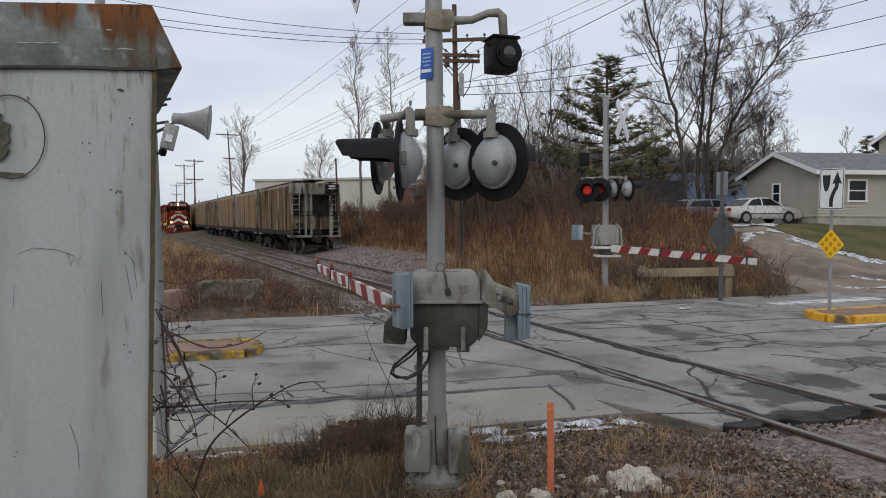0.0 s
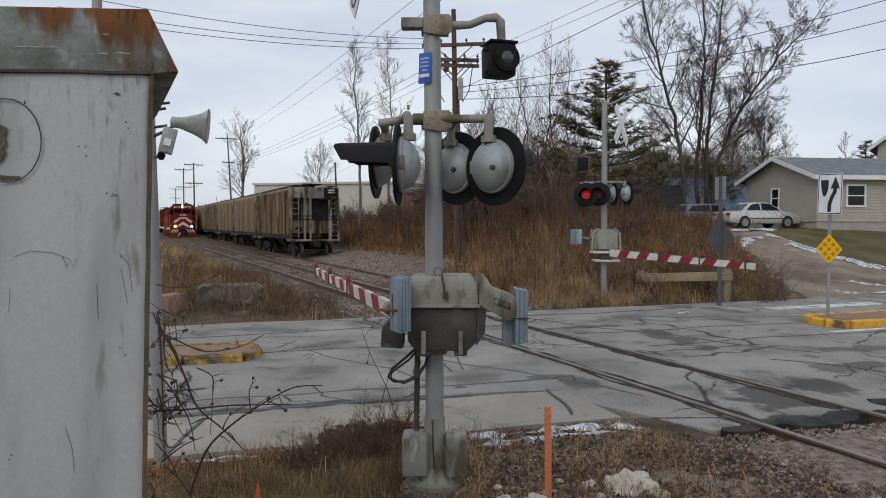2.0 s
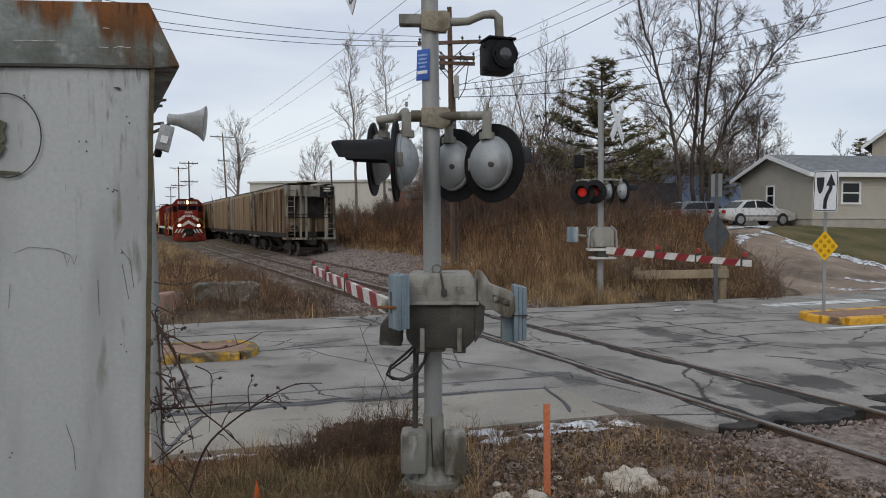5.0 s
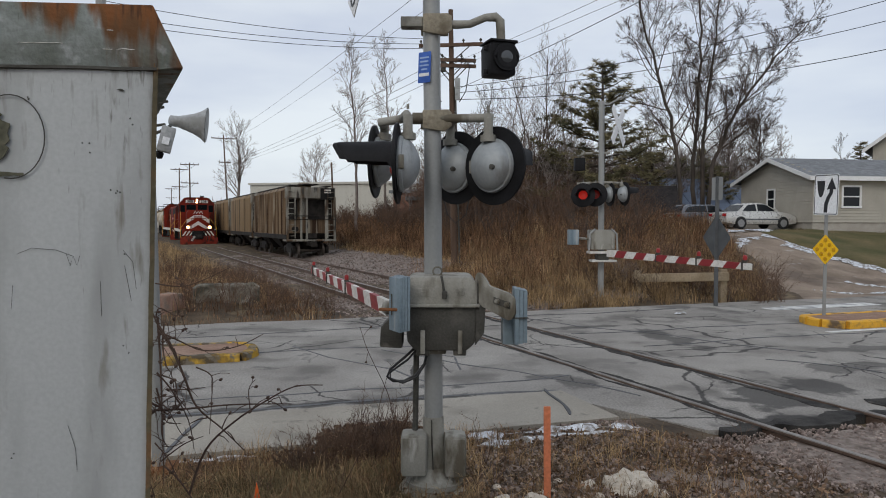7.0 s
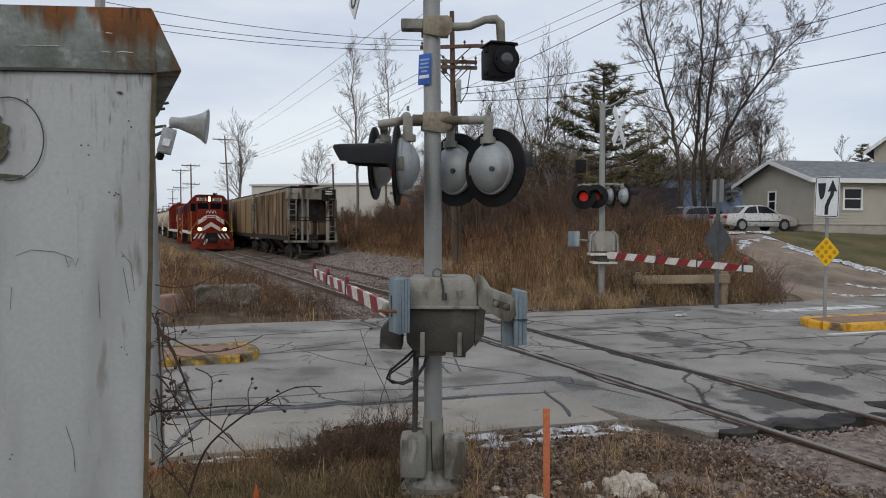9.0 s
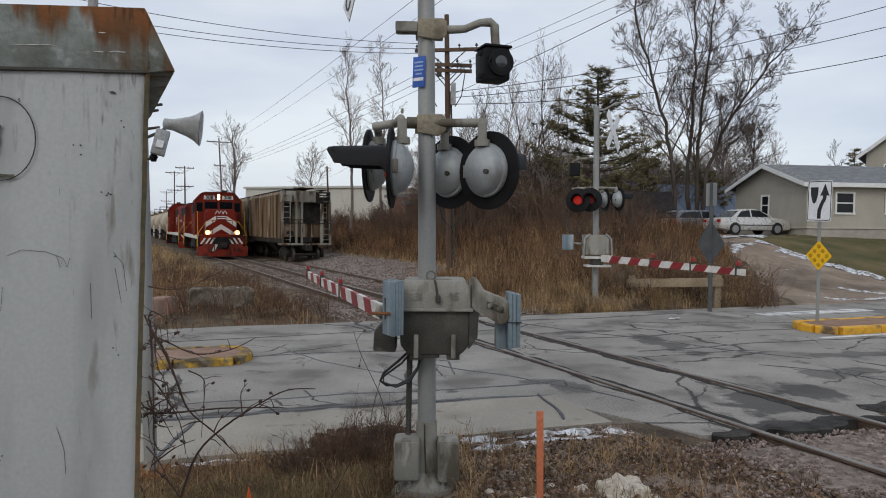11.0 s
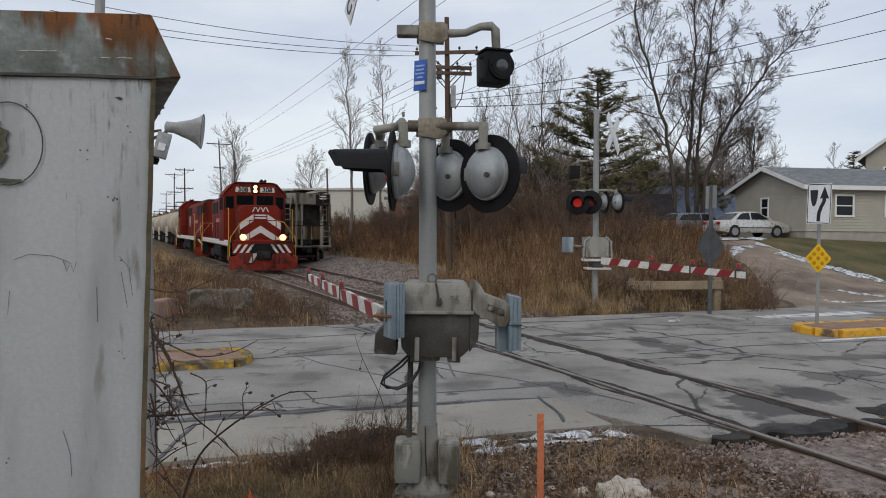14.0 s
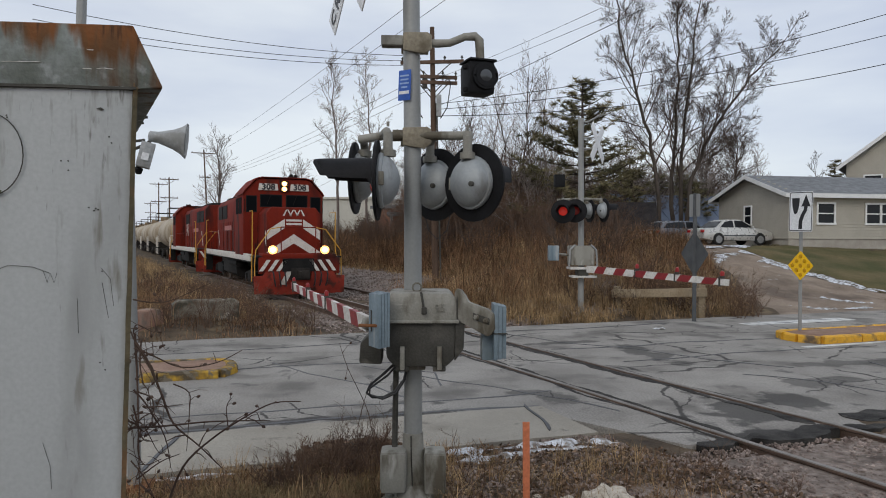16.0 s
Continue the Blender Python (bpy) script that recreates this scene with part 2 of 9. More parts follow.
ASPHALT = with_cracks(surf("worn_asphalt", (0.225, 0.210, 0.192), (0.335, 0.316, 0.29), 0.7, 0.85, bump=0.5, grain=38, stain=(0.155, 0.145, 0.133), stain_scale=0.8, stain_at=0.57, stain2=(0.11, 0.105, 0.10), stain2_scale=1.7, stain2_at=0.645, speck=0.6),
                      ((0.22, 0.008, 0.40), (0.55, 0.010, 0.52), (1.6, 0.022, 0.60)),
                      ((4.1, 8.8, 0.85, 0.42, 70, 0.8), (4.0, 7.55, 0.8, 0.32, 5, 0.95), (5.0, 9.25, 0.7, 0.35, 110, 0.8), (1.8, 9.5, 0.6, 0.3, 130, 0.6), (-2.3, 7.95, 1.5, 0.16, 19, 0.85), (-0.4, 8.5, 0.9, 0.13, 15, 0.8), (4.3, 13.2, 1.3, 0.3, 100, 0.7), (6.2, 10.5, 0.8, 0.3, 20, 0.6), (3.4, 11.2, 0.9, 0.16, 115, 0.8), (7.6, 12.2, 1.4, 0.25, 15, 0.6), (3.1, 14.6, 1.2, 0.2, 20, 0.7)))
TAR = surf("crack_sealer", (0.045, 0.045, 0.05), (0.08, 0.08, 0.085), 3, 0.55, bump=0.2, grain=50)
PATCH = surf("dark_asphalt_patch", (0.020, 0.019, 0.018), (0.060, 0.056, 0.052), 4.5, 0.85, bump=0.6, grain=70, stain=(0.12, 0.112, 0.10), stain_scale=3.0, stain_at=0.64)
CONCRETE = surf("gutter_concrete", (0.29, 0.265, 0.225), (0.36, 0.332, 0.285), 0.9, 0.85, bump=0.2, grain=60, stain=(0.20, 0.183, 0.157), stain_scale=0.8, stain_at=0.60, stain2=(0.13, 0.12, 0.105), stain2_scale=3.0, stain2_at=0.66)
CONCRETE_OLD = surf("old_concrete", (0.26, 0.24, 0.20), (0.40, 0.37, 0.32), 2.5, 0.9, bump=0.5, grain=40, stain=(0.10, 0.09, 0.07), stain_scale=2.0, stain_at=0.57)
KERB_WORN = surf("chipped_yellow_paint", (0.42, 0.24, 0.03), (0.55, 0.34, 0.05), 4, 0.75, bump=0.4, grain=40, stain=(0.09, 0.07, 0.045), stain_scale=3.0, stain_at=0.47, stain2=(0.17, 0.145, 0.11), stain2_scale=7, stain2_at=0.52)
KERB_YELLOW = surf("worn_yellow_paint", (0.60, 0.31, 0.018), (0.72, 0.39, 0.035), 3, 0.6, bump=0.25, grain=40, stain=(0.12, 0.08, 0.045), stain_scale=3.0, stain_at=0.58)
BRICK_PAVE = surf("island_paving", (0.22, 0.13, 0.09), (0.30, 0.20, 0.15), 3, 0.85, bump=0.4, grain=30)
WHITE_PAINT = surf("road_marking", (0.55, 0.55, 0.53), (0.72, 0.72, 0.70), 2, 0.7, stain=(0.28, 0.28, 0.28), stain_scale=2.5, stain_at=0.52)
SNOW = surf("old_snow", (0.50, 0.52, 0.55), (0.72, 0.74, 0.78), 5, 0.8, bump=0.5, grain=30, stain=(0.22, 0.20, 0.18), stain_scale=9, stain_at=0.53)
SOIL = surf("winter_soil", (0.052, 0.039, 0.029), (0.125, 0.093, 0.063), 2.2, 0.95, bump=0.9, grain=18, stain=(0.17, 0.128, 0.08), stain_scale=1.6, stain_at=0.58)
GRAVEL = surf("ballast", (0.135, 0.107, 0.092), (0.285, 0.238, 0.208), 9, 0.9, bump=1.0, grain=30, stain=(0.085, 0.067, 0.056), stain_scale=1.4, stain_at=0.6)
STONE = surf("gravel_stones", (0.13, 0.096, 0.084), (0.30, 0.245, 0.215), 9, 0.85, bump=0.4, grain=60, vary=0.45, island=1)
LIMESTONE = surf("pale_rock", (0.42, 0.37, 0.30), (0.62, 0.57, 0.50), 6, 0.85, bump=0.7, grain=30, stain=(0.20, 0.15, 0.10), stain_scale=7, stain_at=0.6)
LAWN = surf("winter_lawn", (0.070, 0.072, 0.028), (0.15, 0.115, 0.058), 0.6, 0.95, bump=0.9, grain=14)
DIRT_DRIVE = surf("dirt_drive", (0.19, 0.145, 0.11), (0.32, 0.255, 0.20), 0.6, 0.9, bump=0.5, grain=20, stain=(0.14, 0.108, 0.085), stain_scale=0.5, stain_at=0.57, stain2=(0.42, 0.40, 0.38), stain2_scale=1.3, stain2_at=0.66)
GRASS_DRY = surf("dry_grass", (0.16, 0.10, 0.048), (0.47, 0.325, 0.175), 1.4, 0.9, bump=0, vary=0.55, island=1)
GRASS_BROWN = surf("russet_weeds", (0.058, 0.032, 0.019), (0.30, 0.172, 0.092), 1.1, 0.95, bump=0, vary=0.75, island=1)
GRASS_GREEN = surf("olive_grass", (0.075, 0.060, 0.030), (0.30, 0.225, 0.115), 1.5, 0.95, bump=0, vary=0.5, island=1)
TWIG = surf("dark_twigs", (0.055, 0.035, 0.028), (0.12, 0.08, 0.06), 2, 0.9, bump=0)
BARK = surf("grey_bark", (0.045, 0.036, 0.03), (0.10, 0.083, 0.07), 3, 0.95, bump=0.6, grain=25, streak=4)
# Paler bark: the birches' own tone, and haze painted into the farther trees.
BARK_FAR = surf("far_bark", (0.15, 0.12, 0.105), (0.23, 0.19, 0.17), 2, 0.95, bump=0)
NEEDLES = surf("pine_needles", (0.060, 0.062, 0.032), (0.215, 0.175, 0.092), 0.9, 0.85, bump=0, vary=0.5, island=1)
RAIL = surf("rail_steel", (0.09, 0.06, 0.045), (0.15, 0.10, 0.075), 4, 0.6, 0.3, bump=0.15)
RAIL_TOP = surf("worn_rail_head", (0.17, 0.15, 0.13), (0.27, 0.245, 0.22), 3, 0.45, 0.5, bump=0.03)
TIE = surf("railway_tie", (0.07, 0.055, 0.045), (0.14, 0.11, 0.09), 3, 0.95, bump=0.6, grain=20, vary=0.3)
GALV = surf("galvanised_steel", (0.27, 0.275, 0.27), (0.34, 0.345, 0.335), 4, 0.55, 0.35, bump=0.04, speck=0.12, stain=(0.24, 0.23, 0.21), stain_scale=4, stain_at=0.62, streak=6)
CASTING = surf("weathered_casting", (0.235, 0.225, 0.195), (0.33, 0.32, 0.285), 4, 0.65, 0.12, bump=0.15, grain=60, speck=0.2, stain=(0.115, 0.10, 0.075), stain_scale=6, stain_at=0.56, streak=3, stain2=(0.40, 0.385, 0.35), stain2_scale=9, stain2_at=0.68)
CASTING_DARK = surf("dark_casting", (0.050, 0.048, 0.042), (0.088, 0.084, 0.074), 4, 0.65, 0.15, bump=0.2, grain=60, stain=(0.15, 0.14, 0.12), stain_scale=5, stain_at=0.66)
BRONZE = surf("brownish_clamp", (0.22, 0.19, 0.14), (0.30, 0.265, 0.20), 5, 0.6, 0.3, bump=0.15, stain=(0.15, 0.12, 0.08), stain_scale=7, stain_at=0.6)
BLACK_SHEET = surf("black_sheet", (0.007, 0.007, 0.008), (0.014, 0.014, 0.016), 4, 0.65, bump=0.08)
LAMP_BACK = surf("lamp_housing", (0.27, 0.29, 0.30), (0.37, 0.39, 0.40), 5, 0.5, 0.2, bump=0.04, speck=0.12, stain=(0.19, 0.19, 0.185), stain_scale=7, stain_at=0.60, streak=3)
BLUE_BOX = surf("blue_grey_paint", (0.13, 0.18, 0.215), (0.23, 0.285, 0.32), 7, 0.55, bump=0.1, stain=(0.37, 0.39, 0.39), stain_scale=7, stain_at=0.6, streak=6, speck=0.2)
SIGN_BLUE = surf("sign_blue", (0.03, 0.10, 0.42), (0.045, 0.13, 0.48), 4, 0.45, bump=0)
SIGN_WHITE = surf("sign_white", (0.74, 0.75, 0.76), (0.80, 0.81, 0.82), 4, 0.45, bump=0)
SIGN_BLACK = surf("sign_black", (0.012, 0.012, 0.014), (0.02, 0.02, 0.022), 4, 0.45, bump=0)
SIGN_YELLOW = surf("sign_yellow", (0.80, 0.46, 0.0), (0.86, 0.52, 0.01), 4, 0.4, bump=0)
SIGN_AMBER = surf("amber_button", (0.50, 0.24, 0.0), (0.58, 0.30, 0.0), 9, 0.3, bump=0)
SIGN_BACK = surf("sign_back", (0.075, 0.08, 0.085), (0.11, 0.115, 0.12), 3, 0.6, 0.2, bump=0.03)
STRIPE_RED = surf("stripe_red", (0.19, 0.012, 0.016), (0.26, 0.022, 0.024), 5, 0.5, bump=0.03)
STRIPE_WHITE = surf("stripe_white", (0.52, 0.50, 0.46), (0.66, 0.64, 0.61), 5, 0.5, bump=0.03, stain=(0.45, 0.42, 0.38), stain_scale=6, stain_at=0.63)
RED_LENS = glowing("red_lens_dark", (0.35, 0.02, 0.015), 0.15)
RED_LIT = glowing("red_lens_lit", (0.40, 0.018, 0.012), 0.45)
CLEAR_LENS = glassy("lamp_lens", (0.05, 0.055, 0.06), 0.08)
CABLE = surf("black_cable", (0.012, 0.012, 0.013), (0.025, 0.025, 0.027), 5, 0.5, bump=0)
ORANGE_STAKE = surf("orange_stake", (0.52, 0.15, 0.07), (0.62, 0.22, 0.11), 4, 0.7, bump=0.2, stain=(0.40, 0.11, 0.05), stain_scale=5, streak=8)
SHED_METAL = with_runs(surf("weathered_aluminium", (0.37, 0.385, 0.385), (0.46, 0.475, 0.475), 1.6, 0.6, 0.12, bump=0.03, grain=90, stain=(0.31, 0.32, 0.315), stain_scale=5, stain_at=0.57, streak=5, speck=0.12, stain2=(0.20, 0.195, 0.165), stain2_scale=11, stain2_at=0.67), 1.9, 2.66, -0.08, 0.06, 0.13, ((34, (0.21, 0.205, 0.18), 0.62), (70, (0.10, 0.092, 0.07), 0.69)))
SHED_RUST = with_runs(surf("rusty_cap", (0.27, 0.295, 0.285), (0.15, 0.165, 0.145), 10, 0.75, 0.1, bump=0.2, grain=80, speck=0.35, stain=(0.38, 0.40, 0.40), stain_scale=22, stain_at=0.64),
                      2.69, 2.82, -0.16, 0.16, 0.20, ((14, (0.13, 0.065, 0.03), 0.50), (24, (0.19, 0.075, 0.026), 0.58), (60, (0.055, 0.03, 0.018), 0.66)))
RUST = surf("brown_rust", (0.15, 0.062, 0.026), (0.24, 0.11, 0.05), 7, 0.85, bump=0.3, grain=50)
POLE_WOOD = surf("utility_pole_wood", (0.075, 0.048, 0.034), (0.15, 0.102, 0.075), 3, 0.95, bump=0.5, grain=25, streak=8)
TIMBER = surf("weathered_timber", (0.26, 0.20, 0.13), (0.37, 0.30, 0.21), 3, 0.9, bump=0.4, grain=25)
SIDING = surf("vinyl_siding", (0.40, 0.37, 0.31), (0.44, 0.41, 0.345), 1.5, 0.6, bump=0.05)
TRIM_WHITE = surf("white_trim", (0.74, 0.74, 0.73), (0.80, 0.80, 0.79), 3, 0.5, bump=0.02)
SHINGLE = surf("grey_shingles", (0.17, 0.18, 0.19), (0.24, 0.25, 0.265), 3, 0.9, bump=0.5, grain=14)
FOUNDATION = surf("foundation_block", (0.34, 0.31, 0.27), (0.42, 0.39, 0.34), 2, 0.9, bump=0.3)
PANE = glassy("window_pane", (0.015, 0.017, 0.02), 0.10, 0.22)
CAR_SILVER = surf("silver_car_paint", (0.55, 0.54, 0.51), (0.60, 0.59, 0.56), 2, 0.28, 0.45, bump=0, gloss_var=0.04)
CAR_GREY = surf("grey_car_paint", (0.16, 0.17, 0.19), (0.19, 0.20, 0.22), 2, 0.28, 0.6, bump=0, gloss_var=0.04)
TYRE = surf("tyre_rubber", (0.02, 0.02, 0.02), (0.035, 0.035, 0.035), 5, 0.85, bump=0.1)
ALLOY = surf("alloy_rim", (0.26, 0.26, 0.26), (0.34, 0.34, 0.34), 5, 0.4, 0.5, bump=0)
TAIL_RED = surf("tail_lamp", (0.42, 0.015, 0.02), (0.50, 0.03, 0.03), 5, 0.25, bump=0)

# ---- the plan: the road runs along U, the track along D ----
U, V = Vector((0.9455, 0.3256, 0)), Vector((-0.3256, 0.9455, 0))
D, R = Vector((-0.4067, 0.9135, 0)), Vector((0.9135, 0.4067, 0))
A = Vector((1.73, 13.0, 0))
HEADING = math.degrees(math.atan2(-D.y, -D.x))
ROAD_NEAR, ROAD_FAR = 6.75, 15.7


def at_road(u, v, z=0.0):
    return U * u + V * v + Vector((0, 0, z))


def at_track(s, p=0.0, z=0.0):
    return A + D * s + R * p + Vector((0, 0, z))


def ground_z(x, y):
    q = Vector((x, y, 0))
    u, v, p, s = q.dot(U), q.dot(V), (q - A).dot(R), (q - A).dot(D)
    z = -0.12 + 0.05 * noise.noise(Vector((x * 0.5, y * 0.5, 0)))
    away = smooth01((v - 16.0) / 2.5) + smooth01((6.4 - v) / 0.5)
    z += 0.08 * away * noise.noise(Vector((x * 1.3, y * 1.3, 3)))
    z += 1.98 * smooth01((v - 16.5) / 12.0) * smooth01((p - 5.0) / 8.0)
    z += 0.35 * smooth01((v - 15.8) / 2.0) * smooth01((p - 2.8) / 2.0) * smooth01((14 - p) / 6)
    z += 0.30 * smooth01((v - 15.8) / 2.0) * smooth01((-p - 2.5) / 2.5)
    z += 0.115 * smooth01((6.95 - v) / 0.4) * smooth01((abs(p) - 0.95) / 0.3)
    return z


def make_ground():
    xs = [-900, -500, -260, -140, -80, -50, -35, -25, -18] + [-14 + 0.35 * k for k in range(106)] + [24, 26, 29, 33, 40, 55, 80, 140, 260, 500, 900]
    ys = [-300, -100, -40, -15, -6, -2, 0, 2, 3.5] + [4.5 + 0.2 * k for k in range(20)] + [8.5 + 0.5 * k for k in range(14)] + [15.5 + 0.25 * k for k in range(20)] + [20.5 + 0.6 * k for k in range(50)] + [51, 54, 60, 70, 85, 110, 150, 220, 350, 600, 1000, 1800]
    g = Geo()
    g.v = [(x, y, ground_z(x, y)) for y in ys for x in xs]
    n = len(xs)
    g.f = [(j * n + i, j * n + i + 1, (j + 1) * n + i + 1, (j + 1) * n + i) for j in range(len(ys) - 1) for i in range(n - 1)]
    ob = new("ground", g.mesh("ground", SOIL))
    tagged(ob, "brown winter soil with dead grass", "ground", kind="structure")


def sheet(name, uv_rows, material, label, category, lift, kind="structure", step=None):
    """A thin slab that follows the ground between two edge lines given in (x, y)."""
    g = Geo()
    cols = 10
    for (x0, y0), (x1, y1) in uv_rows:
        for k in range(cols + 1):
            x, y = x0 + (x1 - x0) * k / cols, y0 + (y1 - y0) * k / cols
            edge = 0.12 if k in (0, cols) else 0
            g.v.append((x, y, ground_z(x, y) + lift - edge))
    m = cols + 1
    g.f = [(j * m + i, j * m + i + 1, (j + 1) * m + i + 1, (j + 1) * m + i) for j in range(len(uv_rows) - 1) for i in range(cols)]
    return tagged(new(name, g.mesh(name, material)), label, category, kind=kind)


def slab(g, rows, top, bottom):
    """A slab between pairs of points (left, right) in road terms, with a rim down to bottom."""
    n = len(g.v)
    k = len(rows)
    for a, b in rows:
        g.v += [tuple(at_road(*a, top)), tuple(at_road(*b, top)), tuple(at_road(*a, bottom)), tuple(at_road(*b, bottom))]
    for i in range(k - 1):
        p, q = n + 4 * i, n + 4 * i + 4
        g.f += [(p, q, q + 1, p + 1), (p, p + 2, q + 2, q), (p + 1, q + 1, q + 3, p + 3)]
    g.f += [(n, n + 1, n + 3, n + 2), (n + 4 * k - 4, n + 4 * k - 2, n + 4 * k - 1, n + 4 * k - 3)]
    return g


def ribbon(points, width, z, seed, rag=0.35):
    """A ragged strip of sealer along the points, which are in road terms."""
    rnd = random.Random(seed)
    pts = [Vector((a, b, 0)) for a, b in points]
    fine = []
    for a, b in zip(pts, pts[1:]):
        n = max(2, int((b - a).length / 0.07))
        fine += [a.lerp(b, i / n) for i in range(n)]
    fine.append(pts[-1])
    ph = rnd.uniform(0, 50)
    left, right = [], []
    for i, p in enumerate(fine):
        d = (fine[min(i + 1, len(fine) - 1)] - fine[max(i - 1, 0)]).normalized()
        s = Vector((-d.y, d.x, 0))
        wob = s * 0.10 * noise.noise(Vector((p.x * 0.9 + ph, p.y * 0.9, 0)))
        w0 = width * (0.5 + rag * noise.noise(Vector((p.x * 2.1, p.y * 2.1, ph))) + 0.5 * rag * noise.noise(Vector((p.x * 7, p.y * 7, ph))))
        w1 = width * (0.5 + rag * noise.noise(Vector((p.x * 2.1, p.y * 2.1, ph + 9))) + 0.5 * rag * noise.noise(Vector((p.x * 7, p.y * 7, ph + 9))))
        if i in (0, len(fine) - 1):
            w0 = w1 = width * 0.1
        left.append(p + wob + s * w0)
        right.append(p + wob - s * w1)
    g = Geo()
    slab(g, [((a.x, a.y), (b.x, b.y)) for a, b in zip(left, right)], z, z - 0.012)
    return g


def make_road():
    g = Geo()
    rows = [((u, ROAD_NEAR + 1.35 - 0.045 * (u - 2.0) if u < 4.1 else max(5.9, 8.0 - 2.3 * (u - 4.1))), (u, ROAD_FAR + 0.12 * noise.noise(Vector((u * 0.6, 0, 0))))) for u in
            [-120, -60, -30, -20] + [x * 0.5 - 12 for x in range(33)] + [4.25, 4.55, 4.75] + [5 + 0.5 * x for x in range(60)] + [45, 70, 140]]
    slab(g, rows, 0.0, -0.22)
    road = tagged(new("road", g.mesh("road", ASPHALT, smooth=False)), "patched pale grey asphalt road with cracks", "road", kind="structure")
    seams = [
        ([(-8, 8.0), (-3, 8.35), (0, 8.30), (2.2, 8.20), (4.4, 8.0)], 0.16), ([(-6, 8.9), (-2.5, 9.05), (0.5, 8.95), (3.4, 8.70), (5.0, 8.75)], 0.09),
        ([(1.6, 12.4), (2.0, 11.2), (2.7, 9.9), (2.9, 9.0)], 0.08), ([(3.0, 11.6), (3.6, 10.4), (4.3, 9.3), (4.9, 8.2), (5.2, 7.4)], 0.08),
        ([(3.6, 9.6), (3.9, 10.6), (3.4, 11.2)], 0.06), ([(0.6, 11.9), (2.0, 12.0), (3.4, 11.75), (5.0, 11.9)], 0.10),
        ([(6.9, 12.1), (8.5, 11.95), (10.2, 12.05), (12.4, 11.85)], 0.13), ([(7.0, 14.6), (7.6, 12.9), (8.6, 11.4), (9.0, 10.2), (9.8, 9.0)], 0.11),
        ([(7.4, 10.4), (10, 10.6), (13.5, 10.3)], 0.09),
        ([(8.5, 8.8), (9.3, 7.9), (9.6, 6.6)], 0.09), ([(-9, 14.0), (-4, 14.1), (0, 13.95), (4.6, 14.2)], 0.07), ([(6.4, 14.9), (9, 14.75), (12, 14.95)], 0.12),
        ([(-1.5, 9.0), (-0.9, 10.1), (-0.8, 11.2)], 0.06), ([(11.2, 6.2), (11.0, 7.6), (11.6, 9.0)], 0.07)]
    for i, (pts, w) in enumerate(seams):
        part("tar_seam", ribbon(pts, w * 0.45, 0.003 + 0.0004 * i, i), TAR, road)
    patches = [([(7.6, 6.2), (9.6, 6.1), (12, 6.2)], 0.35)]
    for i, (pts, w) in enumerate(patches):
        part("asphalt_patch", ribbon(pts, w, 0.015 + 0.0006 * i, 50 + i, 0.45), PATCH, road)
    for sgn in (-1, 1):
        edge = [(at_track(s, sgn * 0.835).dot(U), at_track(s, sgn * 0.835).dot(V)) for s in (-5.7, -4, -2, 0, 2, 3.9)]
        part("flangeway_filler", ribbon(edge, 0.055, 0.006, 80 + sgn, 0.8), PATCH, road)
        edge = [(at_track(s, sgn * 0.64).dot(U), at_track(s, sgn * 0.64).dot(V)) for s in (-5.7, -4, -2, 0, 2, 3.9)]
        part("flangeway_filler", ribbon(edge, 0.13, 0.007, 90 + sgn, 0.7), PATCH, road)
    # crumbling edge towards the ballast
    g = ribbon([(5.1, 5.9), (6.2, 5.86), (7.6, 5.9), (9.5, 5.86), (12.5, 5.9)], 0.24, 0.005, 121, 0.7)
    g.v = [(x, y, z if z > 0.0 else -0.2) for x, y, z in g.v]
    part("broken_edge", g, PATCH, road)
    # white stop line on the far lane
    part("stop_line", slab(Geo(), [((13.7, 13.85), (13.7, 14.35)), ((17.4, 13.95), (17.4, 14.55))], 0.006, -0.006), WHITE_PAINT, road)
    part("edge_line", slab(Geo(), [((11.9, 10.62), (11.9, 10.76)), ((30.0, 10.60), (30.0, 10.75))], 0.006, -0.006), WHITE_PAINT, road)
    g = Geo()
    slab(g, [((u, ROAD_NEAR - 0.045 * (u - 2.0) + 0.06 * noise.noise(Vector((u, 3, 0)))), (u, ROAD_NEAR + 1.346 - 0.045 * (u - 2.0))) for u in [-60, -20] + [x * 0.4 - 10 for x in range(37)]], 0.005, -0.2)
    gut = tagged(new("gutter", g.mesh("gutter", CONCRETE, smooth=False)), "pale concrete gutter strip along the road", "gutter", kind="structure")
    for u in (-5.4, -0.3, 3.9):
        part("joint", ribbon([(u, 6.9), (u + 0.35, 8.1)], 0.035, 0.018, int(u * 7)), TAR, gut)


